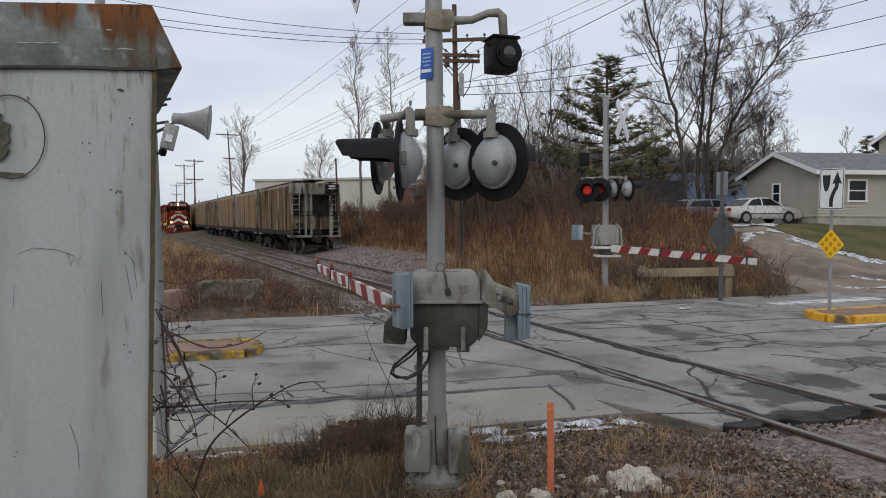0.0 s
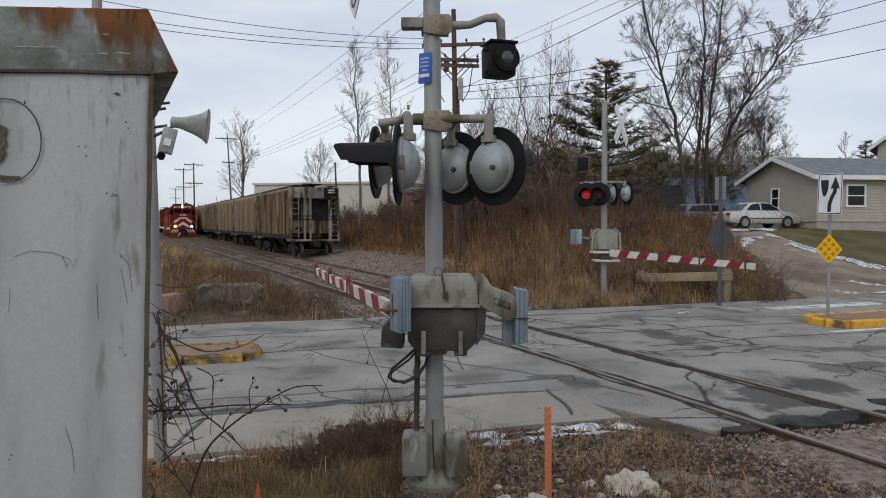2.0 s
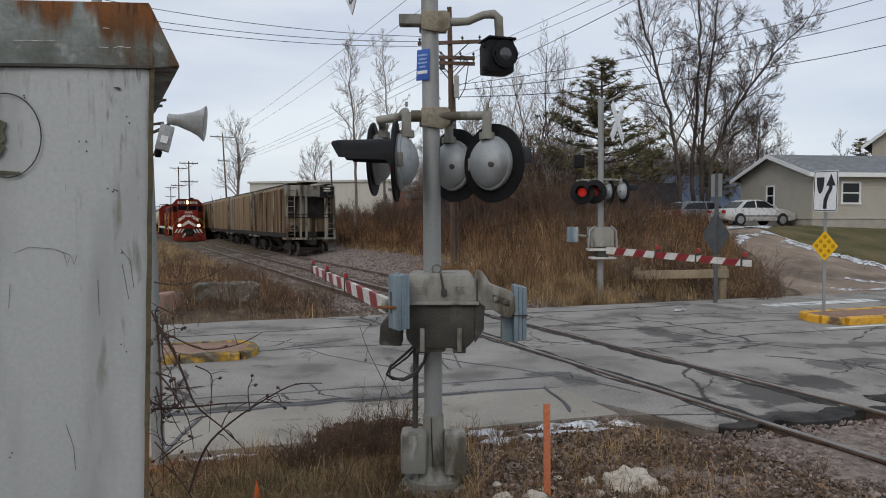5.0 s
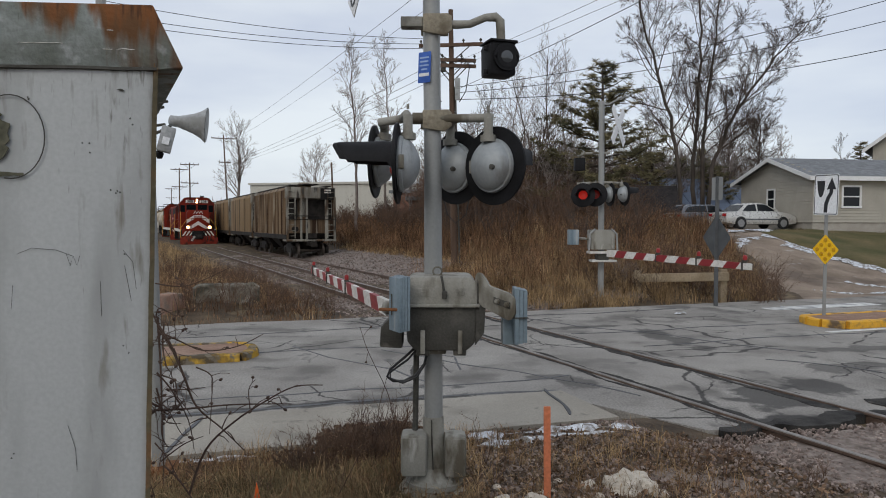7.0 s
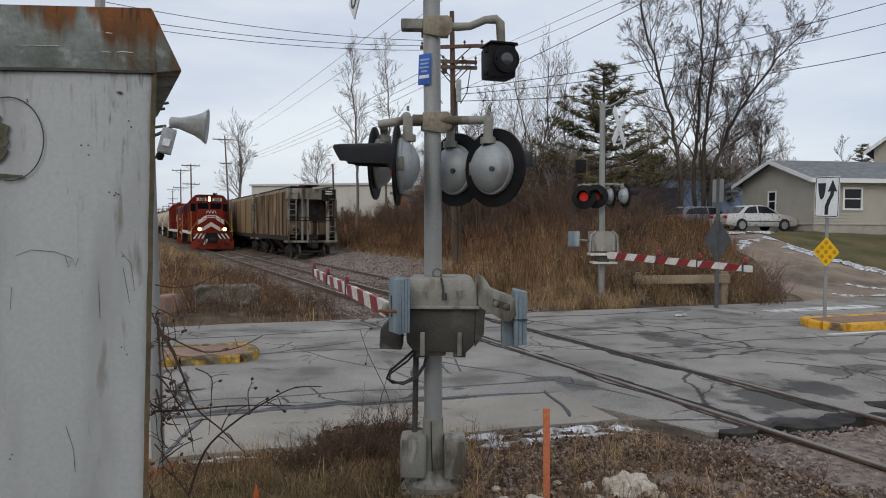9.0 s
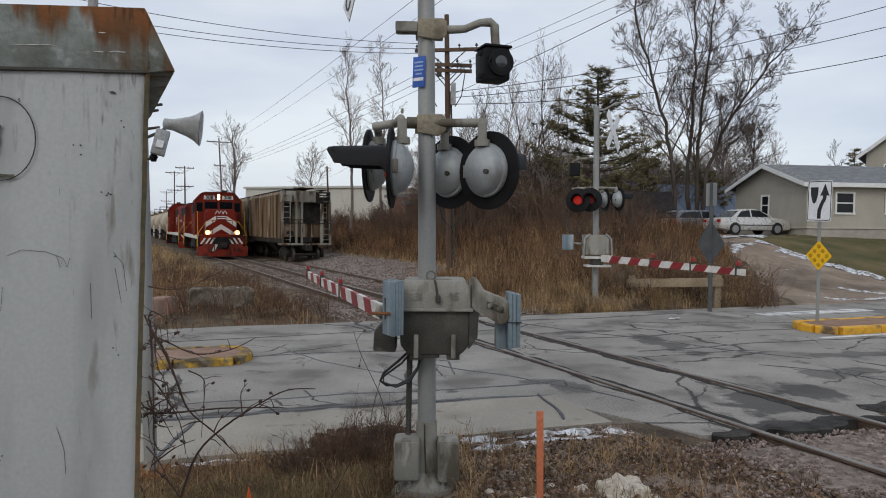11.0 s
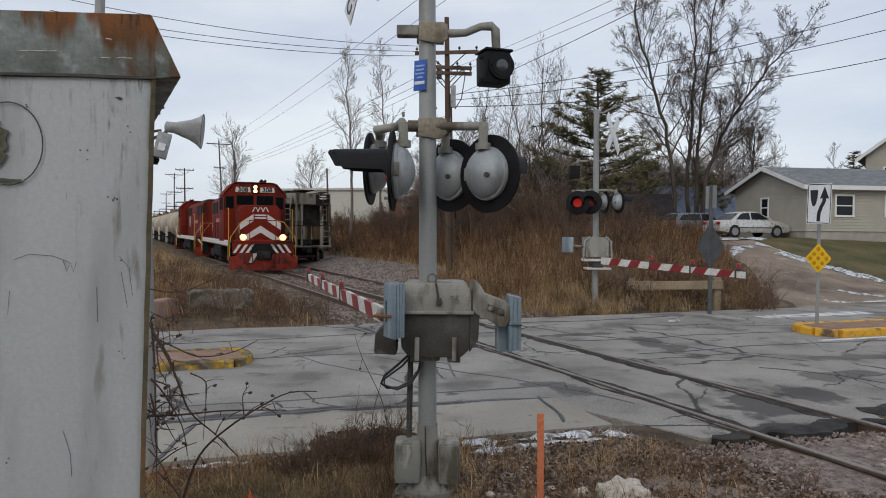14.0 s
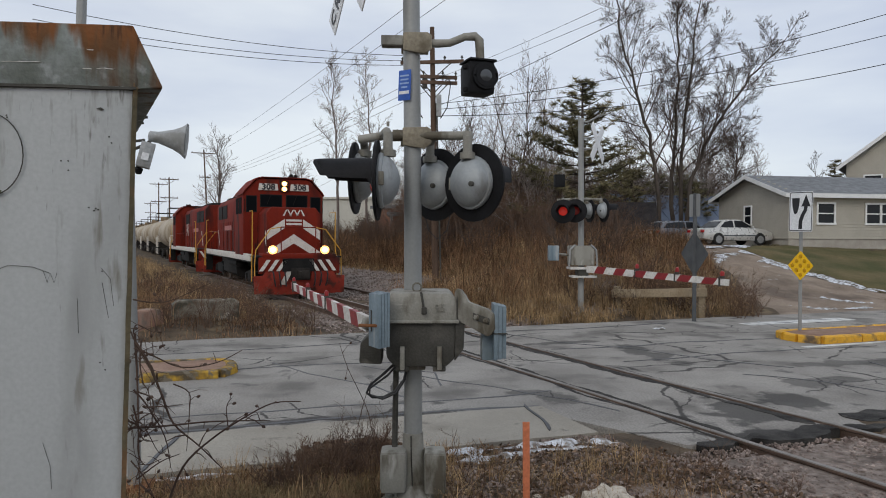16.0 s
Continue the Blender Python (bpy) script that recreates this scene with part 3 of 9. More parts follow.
def kerb_island(u0, u1, v0, name_seed, paint, tall):
    """A raised island with separate yellow kerb stones round a paved top; u0 is the nose."""
    sgn = 1 if u1 > u0 else -1
    root = thing("median_island", Matrix.Identity(4), "raised median island with chipped yellow kerb stones", "median", "median islands", "structure")
    rnd = random.Random(name_seed)
    wide, thick = 1.25, 0.17
    g = Geo()
    slab(g, [((u0 + sgn * thick, v0 + thick), (u0 + sgn * thick, v0 + wide - thick)), ((u1, v0 + thick), (u1, v0 + wide - thick))], tall - 0.015, -0.05)
    part("paved_top", g, BRICK_PAVE, root)

    def stone(a, b):
        a, b = at_road(*a), at_road(*b)
        d = b - a
        g = Geo()
        prof = [(-thick / 2, -0.06), (thick / 2, -0.06), (thick / 2, tall - 0.03), (thick / 2 - 0.03, tall), (-thick / 2 + 0.03, tall), (-thick / 2, tall - 0.03)]
        n = 6
        side = Vector((-d.y, d.x, 0)).normalized()
        for i in range(n + 1):
            c = a + d * (i / n)
            for x, z in prof:
                g.v.append(tuple(c + side * x + Vector((0, 0, z + (0.022 * noise.noise(c * 4) if z > 0.1 else 0)))))
        k = len(prof)
        g.f = [(i * k + j, i * k + (j + 1) % k, (i + 1) * k + (j + 1) % k, (i + 1) * k + j) for i in range(n) for j in range(k)] + [tuple(range(k)), tuple(n * k + j for j in range(k))]
        part("kerb_stone", g, paint, root)

    for v in (v0 + thick / 2, v0 + wide - thick / 2):
        u = u0 + sgn * 0.32
        while abs(u1 - u) > 0.2 and sgn * (u1 - u) > 0:
            step = rnd.uniform(0.85, 1.1)
            stone((u, v), (u + sgn * (step - 0.025), v))
            u += sgn * step
    stone((u0 + sgn * 0.30, v0 + thick / 2), (u0 + sgn * 0.08, v0 + wide * 0.36))
    stone((u0 + sgn * 0.08, v0 + wide * 0.38), (u0 + sgn * 0.08, v0 + wide * 0.62))
    stone((u0 + sgn * 0.08, v0 + wide * 0.64), (u0 + sgn * 0.30, v0 + wide - thick / 2))


# ---- railway track ----
def rail_geo(s0, s1, p, z):
    prof = [(-0.07, -0.17), (0.07, -0.17), (0.07, -0.155), (0.012, -0.135), (0.012, -0.045), (0.036, -0.03), (0.036, -0.006), (-0.036, -0.006), (-0.036, -0.03), (-0.012, -0.045), (-0.012, -0.135), (-0.07, -0.155)]
    g, k = Geo(), len(prof)
    ss = [s0 + (s1 - s0) * i / 40 for i in range(41)]
    for s in ss:
        for x, y in prof:
            g.v.append(tuple(at_track(s, p + x, z + y)))
    g.f = [(i * k + j, i * k + (j + 1) % k, (i + 1) * k + (j + 1) % k, (i + 1) * k + j) for i in range(40) for j in range(k)] + [tuple(range(k)), tuple(40 * k + j for j in range(k))]
    return g


def make_track(name, p, s0, s1, label, ties, polished):
    root = thing(name, Matrix.Identity(4), label, "railway track", "railway tracks", "structure")
    for side in (-0.7535, 0.7535):
        rail = part("rail", rail_geo(s0, s1, p + side, 0.028), RAIL, root)
        g = Geo()
        a, b = at_track(s0, p + side, 0.025), at_track(s1, p + side, 0.025)
        for c in (a, b):
            g.v += [tuple(c + R * -0.033 + Vector((0, 0, -0.003))), tuple(c + R * 0.033 + Vector((0, 0, -0.003))), tuple(c + R * 0.028 + Vector((0, 0, 0.006))), tuple(c + R * -0.028 + Vector((0, 0, 0.006)))]
        g.f = [(0, 1, 5, 4), (1, 2, 6, 5), (2, 3, 7, 6), (3, 0, 4, 7), (0, 1, 2, 3), (4, 5, 6, 7)]
        part("rail_head", g, RAIL_TOP if polished else RAIL, rail)
    me = None
    for s in ties:
        if me is None:
            me = Geo().box((0, 0, 0), (2.6, 0.22, 0.16)).mesh("tie", TIE, bevel=0.012)
        ob = new("tie", me)
        ob.parent = root
        rnd = random.Random(int(s * 100))
        ob.matrix_basis = Matrix.Translation(at_track(s, p + rnd.uniform(-0.05, 0.05), -0.215 if polished else -0.235)) @ pose(0, 0, 0, 0, 0, math.degrees(math.atan2(R.y, R.x)) + rnd.uniform(-1.5, 1.5))


def ballast_bed(name, p, s0, s1, seed, lift=0.0):
    g = Geo()
    prof = [(-2.9, -0.42), (-2.0, -0.22), (-1.4, -0.12), (-0.8, -0.125), (0, -0.13), (0.8, -0.125), (1.4, -0.12), (2.0, -0.22), (2.9, -0.42)]
    n = max(4, int((s1 - s0) / 0.6))
    for i in range(n + 1):
        s = s0 + (s1 - s0) * i / n
        for x, z in prof:
            q = at_track(s, p + x, z if not lift else -0.032)
            q.z += 0.035 * noise.noise(q * 1.7 + Vector((seed, 0, 0)))
            g.v.append(tuple(q))
    k = len(prof)
    g.f = [(i * k + j, i * k + j + 1, (i + 1) * k + j + 1, (i + 1) * k + j) for i in range(n) for j in range(k - 1)]
    tagged(new(name, g.mesh(name, GRAVEL)), "grey-brown crushed stone ballast under the rails", "ballast", kind="structure")


def make_stones():
    """Loose crushed stone over the ballast and the verge near the crossing."""
    rnd = random.Random(4)
    g = Geo()
    t = (1 + 5 ** 0.5) / 2
    base = [Vector(q).normalized() for q in ((0, 1, t), (0, -1, t), (t, 0, 1), (-t, 0, 1), (1, t, 0), (-1, t, 0), (1, -t, 0), (-1, -t, 0), (0, 1, -t), (0, -1, -t), (t, 0, -1), (-t, 0, -1))]
    hull = bmesh.new()
    for q in base:
        hull.verts.new(q)
    res = bmesh.ops.convex_hull(hull, input=hull.verts)
    hull.verts.index_update()
    faces = [tuple(v.index for v in f.verts) for f in hull.faces]
    base = [v.co.copy() for v in hull.verts]
    hull.free()

    def stone(c, r):
        m = Euler((rnd.uniform(0, 6), rnd.uniform(0, 6), rnd.uniform(0, 6))).to_matrix()
        sc = Vector((r * rnd.uniform(0.7, 1.3), r * rnd.uniform(0.7, 1.3), r * rnd.uniform(0.5, 0.9)))
        g.add([c + m @ Vector((q.x * sc.x, q.y * sc.y, q.z * sc.z)) * rnd.uniform(0.85, 1.15) for q in base], faces)

    for _ in range(20000):
        x, y = rnd.uniform(0.2, 7.2), rnd.uniform(4.4, 7.6)
        q = Vector((x, y, 0))
        p, v = (q - A).dot(R), q.dot(V)
        if v > (6.55 if q.dot(U) < 4.4 else 5.8) or abs(abs(p) - 0.75) < 0.09:
            continue
        z = max(ground_z(x, y), -0.04 if abs(p) < 1.9 else -9)
        stone(Vector((x, y, z + 0.005)), rnd.choice((0.008, 0.010, 0.013, 0.018, 0.026)))
    for _ in range(13000):
        s, p = rnd.uniform(4.2, 34), rnd.uniform(-2.0, 6.4)
        if rnd.random() < (s - 4) / 40 or abs(abs(p) - 0.75) < 0.1:
            continue
        q = at_track(s, p)
        q.z = -0.11 if p < 1.5 else max(ground_z(q.x, q.y), -0.17) + 0.045
        stone(q, rnd.uniform(0.02, 0.045))
    tagged(new("loose_stones", g.mesh("loose_stones", STONE, smooth=False)), "loose crushed stones scattered beside the rails", "gravel", kind="stuff")


make_ground()
make_road()
kerb_island(0.95, -14.0, 11.25, 1, KERB_WORN, 0.13)
kerb_island(12.35, 30.0, 10.85, 2, KERB_YELLOW, 0.16)
make_track("main_track", 0.0, -14.0, 260.0, "single railway track with worn shiny rail heads", [-7.0 - 0.5 * i for i in range(12)] + [4.4 + 0.5 * i for i in range(150)], True)
make_track("siding_track", 3.6, 13.0, 220.0, "rusty unused siding track beside the main line", [13.2 + 0.5 * i for i in range(90)], False)
ballast_bed("ballast_main", 0.0, 4.0, 260.0, 0)
ballast_bed("ballast_near", 0.0, -14.0, -6.2, 5, 0.085)
ballast_bed("ballast_siding", 3.6, 12.0, 220.0, 9)
make_stones()


def gravel_apron():
    """Spread ballast between and beside the two tracks on the far side of the road."""
    g = Geo()
    ss, ps = [4.3 + 0.5 * i for i in range(64)], [1.5 + 0.35 * j for j in range(17)]
    for s in ss:
        for p in ps:
            q = at_track(s, p)
            rim = 0.10 if p in (ps[0], ps[-1]) or s in (ss[0], ss[-1]) else 0.0
            g.v.append((q.x, q.y, max(ground_z(q.x, q.y), -0.17) + 0.03 - rim + 0.02 * noise.noise(q * 1.9)))
    k = len(ps)
    g.f = [(i * k + j, i * k + j + 1, (i + 1) * k + j + 1, (i + 1) * k + j) for i in range(len(ss) - 1) for j in range(k - 1)]
    tagged(new("gravel_apron", g.mesh("gravel_apron", GRAVEL)), "pinkish grey spread ballast between the two tracks", "gravel", kind="structure")


gravel_apron()

# ---- the train ----
LOCO_RED = surf("faded_red_paint", (0.145, 0.012, 0.005), (0.205, 0.019, 0.007), 1.2, 0.8, bump=0.04, stain=(0.050, 0.010, 0.007), stain_scale=1.1, stain_at=0.55, streak=3, stain2=(0.03, 0.012, 0.01), stain2_scale=2.6, stain2_at=0.64)
LOCO_PILOT = surf("dusty_red_pilot", (0.17, 0.018, 0.010), (0.26, 0.034, 0.020), 2.0, 0.75, bump=0.06, stain=(0.06, 0.02, 0.014), stain_scale=3.0, stain_at=0.58)
LOCO_BLACK = surf("sooty_black", (0.007, 0.007, 0.007), (0.018, 0.016, 0.015), 2.0, 0.75, bump=0.1)
LOCO_WHITE = surf("dull_white_paint", (0.58, 0.54, 0.49), (0.68, 0.65, 0.60), 3, 0.6, bump=0.03, stain=(0.42, 0.33, 0.27), stain_scale=3, stain_at=0.62)
LOCO_YELLOW = surf("handrail_yellow", (0.55, 0.27, 0.02), (0.62, 0.33, 0.04), 4, 0.5, bump=0)
CAB_GLASS = glassy("cab_glass", (0.006, 0.007, 0.008), 0.65, 0.02)
# Lit lens whose orange rim stands in for the glare round the core.
HEADLIGHT_GLARE = glowing("headlight_glare", (1.0, 0.43, 0.12), 3.2)
LAMP_CORE = glowing("headlight_core", (1.0, 0.82, 0.55), 30.0)
WHEEL_STEEL = surf("wheel_steel", (0.07, 0.055, 0.045), (0.12, 0.10, 0.085), 5, 0.6, 0.5, bump=0.05)
TANK_PAINT = surf("dusty_tank_paint", (0.36, 0.295, 0.215), (0.49, 0.425, 0.33), 0.6, 0.65, bump=0.04, stain=(0.22, 0.16, 0.10), stain_scale=0.8, stain_at=0.58, streak=3)
HOPPER_TAN = surf("rusty_tan_paint", (0.15, 0.095, 0.055), (0.29, 0.215, 0.14), 1.6, 0.75, bump=0.08, stain=(0.060, 0.034, 0.020), stain_scale=2.2, stain_at=0.48, streak=14, stain2=(0.36, 0.31, 0.235), stain2_scale=3.5, stain2_at=0.62)
HOPPER_BEIGE = surf("plain_beige_paint", (0.19, 0.125, 0.066), (0.26, 0.18, 0.10), 0.9, 0.75, bump=0.05, stain=(0.13, 0.08, 0.042), stain_scale=1.4, stain_at=0.57, streak=10)
HOPPER_GREY = surf("dirty_grey_paint", (0.17, 0.16, 0.135), (0.33, 0.315, 0.27), 1.8, 0.75, bump=0.06, stain=(0.09, 0.06, 0.038), stain_scale=2.4, stain_at=0.54, streak=5, stain2=(0.05, 0.045, 0.04), stain2_scale=5, stain2_at=0.62)
DARK_STEEL = surf("dark_grimy_steel", (0.014, 0.012, 0.011), (0.035, 0.030, 0.026), 3, 0.8, bump=0.15)
SPEED = 4.87           # metres a second along the track
S_START = (97.3 - 13.0) / 0.9135


def wheelset(name, radius, parent, x):
    g = Geo()
    for y in (-0.7535, 0.7535):
        s = 1 if y > 0 else -1
        g.lathe((0, y, 0), (0, s, 0), [(-0.07, radius + 0.025), (-0.045, radius + 0.025), (-0.04, radius), (0.065, radius - 0.005), (0.066, radius - 0.07), (0.02, radius - 0.10), (0.02, 0.16), (0.10, 0.13), (0.10, 0.01)], 24)
        for k in range(6):
            w = k * math.pi / 3
            g.box((0.27 * math.cos(w), y + s * 0.03, 0.27 * math.sin(w)), (0.06, 0.05, 0.06))
    g.tube([(0, -0.95, 0), (0, 0.95, 0)], 0.08, 12)
    ob = part(name, g, WHEEL_STEEL, parent)
    ob.matrix_basis = pose(x, 0, radius)
    return ob


def truck_frame(parent, x, base, radius, mat):
    g = Geo()
    for y in (-1.02, 1.02):
        poly = [(-base / 2 - 0.35, 0.42), (-base / 2 + 0.3, 0.36), (-0.45, 0.32), (0.45, 0.32), (base / 2 - 0.3, 0.36), (base / 2 + 0.35, 0.42), (base / 2 + 0.35, 0.70), (0.5, 0.85), (-0.5, 0.85), (-base / 2 - 0.35, 0.70)]
        g.prism(poly, facing((x, y + 0.08, 0), (0, -1, 0)), 0.16)
        for dx in (-base / 2, base / 2):
            g.box((x + dx, y, radius), (0.34, 0.26, 0.36))
        for dx in (-0.2, 0, 0.2):
            g.lathe((x + dx, y, 0.4), (0, 0, 1), [(0, 0.08), (0.35, 0.08)], 8)
    g.span((x - 0.3, -1.0, 0.45), (x + 0.3, 1.0, 0.9))
    return part("truck_frame", g, mat, parent, bevel=0.015)


def make_loco():
    """A four-axle diesel, short hood in front; the front face of the pilot lies at x = 0, the nose towards +x."""
    root = thing("diesel_locomotive", Matrix.Identity(4), "red diesel locomotive with white chevrons and lit headlights", "locomotive", "train")
    # frame and pilot
    part("underframe", Geo().span((-17.9, -1.45, 1.22), (-0.45, 1.45, 1.46)).span((-16, -0.8, 0.9), (-2, 0.8, 1.22)), LOCO_BLACK, root, bevel=0.02)
    for y in (-1.49, 1.49):
        part("sill_stripe", Geo().span((-16.9, y - 0.03, 1.30), (-1.35, y + 0.03, 1.58)), LOCO_WHITE, root, "dull white side sill", bevel=0.008)
    part("walkway", Geo().span((-17.9, -1.5, 1.46), (-0.1, 1.5, 1.52)), LOCO_BLACK, root)
    for x0, s in ((0.0, -1), (-17.95, 1)):
        poly = [(-1.57, 0.12), (-0.55, 0.08), (0.55, 0.08), (1.57, 0.12), (1.60, 0.78), (1.28, 0.80), (1.2, 0.95), (0.42, 0.95), (0.36, 0.62), (-0.36, 0.62), (-0.42, 0.95), (-1.2, 0.95), (-1.28, 0.80), (-1.60, 0.78)]
        part("pilot_plow", Geo().prism(poly, facing((x0, 0, 0), (-s, 0, 0)) @ pose(0, 0, -0.08, 0, 0, 0), 0.08), LOCO_PILOT, root, "faded pinkish red snow plow", bevel=0.012)
        part("end_beam", Geo().span((x0 + s * 0.09 - 0.06, -1.42, 0.86), (x0 + s * 0.09 + 0.06, 1.42, 1.48)), LOCO_RED, root, bevel=0.015)
        # Flat black panel stands in for the shade behind coupler and hoses.
        part("end_recess", Geo().span((x0 - s * 0.02 - 0.02, -0.62, 0.95), (x0 - s * 0.02 + 0.02, 0.48, 1.44)), LOCO_BLACK, root)
        for k, y in enumerate((-1.28, -0.98, -0.70, 0.55, 0.85, 1.15)):
            poly = [(-0.14, 0), (-0.01, 0), (0.25, 0.42), (0.12, 0.42)] if y < 0 else [(0.14, 0), (0.01, 0), (-0.25, 0.42), (-0.12, 0.42)]
            part("hazard_stripe", Geo().prism(poly, facing((x0 - s * 0.005, y, 0.97), (-s, 0, 0)), 0.035), LOCO_WHITE, root)
        poly = [(-0.3, 0), (-0.1, 0), (0.15, 0.5), (-0.05, 0.5)]
        part("hazard_stripe", Geo().prism(poly, facing((x0 - s * 0.006, -0.42, 0.46), (-s, 0, 0)), 0.012), LOCO_WHITE, root)
        g = Geo().span((min(x0, x0 - s * 0.62), -0.10, 0.72), (max(x0, x0 - s * 0.62), 0.10, 0.98)).box((x0 - s * 0.66, 0.03, 0.85), (0.2, 0.30, 0.30)).box((x0 - s * 0.7, -0.13, 0.85), (0.24, 0.08, 0.26))
        g.span((x0 - 0.07, -0.33, 0.62), (x0 + 0.07, 0.33, 1.08))
        part("coupler", g, DARK_STEEL, root, bevel=0.03)
        for k in range(6):
            y = (-0.95, -0.75, -0.55, 0.5, 0.72, 0.95)[k]
            part("air_hose", Geo().tube([(x0 - s * 0.02, y, 0.95), (x0 - s * 0.16, y, 0.85), (x0 - s * 0.18, y * 0.96, 0.55), (x0 - s * 0.12, y * 0.92, 0.40)], 0.026, 6), CABLE, root)
        for y in (-1, 1):
            # step well and corner grab rails
            g = Geo()
            for k in range(4):
                g.span((min(x0 + s * 0.25, x0 + s * 0.75), min(y * 1.2, y * 1.5), 0.32 + 0.29 * k), (max(x0 + s * 0.25, x0 + s * 0.75), max(y * 1.2, y * 1.5), 0.36 + 0.29 * k))
            g.span((min(x0 + s * 0.75, x0 + s * 0.79), min(y * 1.15, y * 1.5), 0.3), (max(x0 + s * 0.75, x0 + s * 0.79), max(y * 1.15, y * 1.5), 1.46))
            part("step_well", g, LOCO_BLACK, root)
            part("grab_rail", Geo().tube([(x0 + s * 0.22, y * 1.53, 0.55), (x0 + s * 0.22, y * 1.53, 1.25), (x0 + s * 0.18, y * 1.50, 1.75), (x0 + s * 0.30, y * 0.98, 2.55), (x0 + s * 0.30, y * 0.62, 2.62)], 0.019, 8), LOCO_YELLOW, root, "bent yellow handrail")
            part("grab_rail", Geo().tube([(x0 + s * 0.80, y * 1.54, 0.55), (x0 + s * 0.80, y * 1.54, 1.3), (x0 + s * 0.95, y * 1.50, 1.8), (x0 + s * 0.95, y * 1.50, 3.25), (x0 + s * 1.7, y * 1.49, 3.25)], 0.019, 8), LOCO_YELLOW, root, "bent yellow handrail")
        part("end_rail", Geo().tube([(x0 + s * 0.30, -0.62, 2.62), (x0 + s * 0.30, 0.62, 2.62)], 0.024, 8).tube([(x0 + s * 0.3, -0.6, 1.5), (x0 + s * 0.3, -0.62, 2.62)], 0.02, 6).tube([(x0 + s * 0.3, 0.6, 1.5), (x0 + s * 0.3, 0.62, 2.62)], 0.02, 6), LOCO_RED, root)
    # nose, cab and long hood
    nose = part("short_hood", Geo().prism([(-0.98, 1.5), (0.98, 1.5), (0.98, 3.18), (0.80, 3.42), (-0.80, 3.42), (-0.98, 3.18)], facing((-2.95, 0, 0), (1, 0, 0)), 1.85), LOCO_RED, root, bevel=0.05)
    face = facing((-1.10, 0, 0), (1, 0, 0))
    for sgn in (-1, 1):
        for poly in ([(0.0, 2.36), (0.0, 2.0), (0.72, 1.52), (0.97, 1.52), (0.97, 1.66)], [(0.30, 2.98), (0.30, 2.62), (0.96, 2.14), (0.96, 2.50)]):
            pl = [(sgn * a, b) for a, b in poly]
            part("chevron", Geo().prism(pl, face @ pose(0, 0, 0.001), 0.007), LOCO_WHITE, nose)
        part("chevron", Geo().prism([(0, 0.12), (0.17, 0), (0.17, 0.5), (0, 0.62)], facing((-1.14 if sgn > 0 else -1.31, sgn * 0.985, 1.9), (0, sgn, 0)), 0.006), LOCO_WHITE, nose)
    for k in range(3):
        y = (k - 1) * 0.24
        g = Geo()
        for e in (-1, 1):
            g.prism([(y, 3.32), (y + e * 0.045, 3.32), (y + e * 0.16, 3.08), (y + e * 0.105, 3.08)], face @ pose(0, 0, 0.003), 0.006)
        part("emblem", g, LOCO_WHITE, nose)
    part("name_plate", Geo().prism([(-0.33, 2.66), (0.33, 2.66), (0.33, 3.02), (-0.33, 3.02)], face @ pose(0, 0, 0.009), 0.008), LOCO_RED, nose)
    for z in (2.90, 2.76):
        part("lettering_bar", Geo().prism([(-0.28, z - 0.04), (0.28, z - 0.04), (0.28, z + 0.04), (-0.28, z + 0.04)], face @ pose(0, 0, 0.0175), 0.004), LOCO_WHITE, nose)
    part("anticlimber", Geo().span((-0.42, -1.30, 1.46), (-0.02, 1.30, 1.60)).span((-1.15, -1.25, 1.5), (-0.4, 1.25, 1.62)), LOCO_RED, root, bevel=0.02)
    for y in (-0.92, 0.92):
        lamp = part("ditch_light", Geo().lathe((-0.25, y, 1.76), (1, 0, 0), [(-0.14, 0.08), (-0.12, 0.16), (0.05, 0.185), (0.06, 0.165)], 18).span((-0.32, y - 0.04, 1.58), (-0.22, y + 0.04, 1.68)), LOCO_BLACK, root)
        # Lens oversized, so that its orange rim draws the ditch light's glare.
        part("lens", Geo().lathe((-0.185, y, 1.76), (1, 0, 0), [(0, 0.165), (0.012, 0.160), (0.02, 0.09)], 18), HEADLIGHT_GLARE, lamp, "lit ditch light lens, widened for glare")
        part("bulb", Geo().lathe((-0.163, y, 1.76), (1, 0, 0), [(0, 0.085), (0.006, 0.07), (0.008, 0.01)], 14), LAMP_CORE, lamp)
    cab_poly = [(-1.53, 1.5), (1.53, 1.5), (1.53, 3.98), (1.46, 4.10), (1.05, 4.60), (0.85, 4.67), (-0.85, 4.67), (-1.05, 4.60), (-1.46, 4.10), (-1.53, 3.98)]
    cab = part("cab", Geo().prism(cab_poly, facing((-5.2, 0, 0), (1, 0, 0)), 2.25), LOCO_RED, root, bevel=0.035)
    part("cab_roof", Geo().prism([(-1.56, 4.0), (-1.48, 4.12), (-1.06, 4.63), (-0.85, 4.705), (0.85, 4.705), (1.06, 4.63), (1.48, 4.12), (1.56, 4.0), (1.58, 4.0), (1.50, 4.15), (1.08, 4.67), (0.85, 4.74), (-0.85, 4.74), (-1.08, 4.67), (-1.50, 4.15), (-1.58, 4.0)], facing((-5.3, 0, 0), (1, 0, 0)), 2.42), LOCO_RED, root)
    front = facing((-2.952, 0, 0), (1, 0, 0))
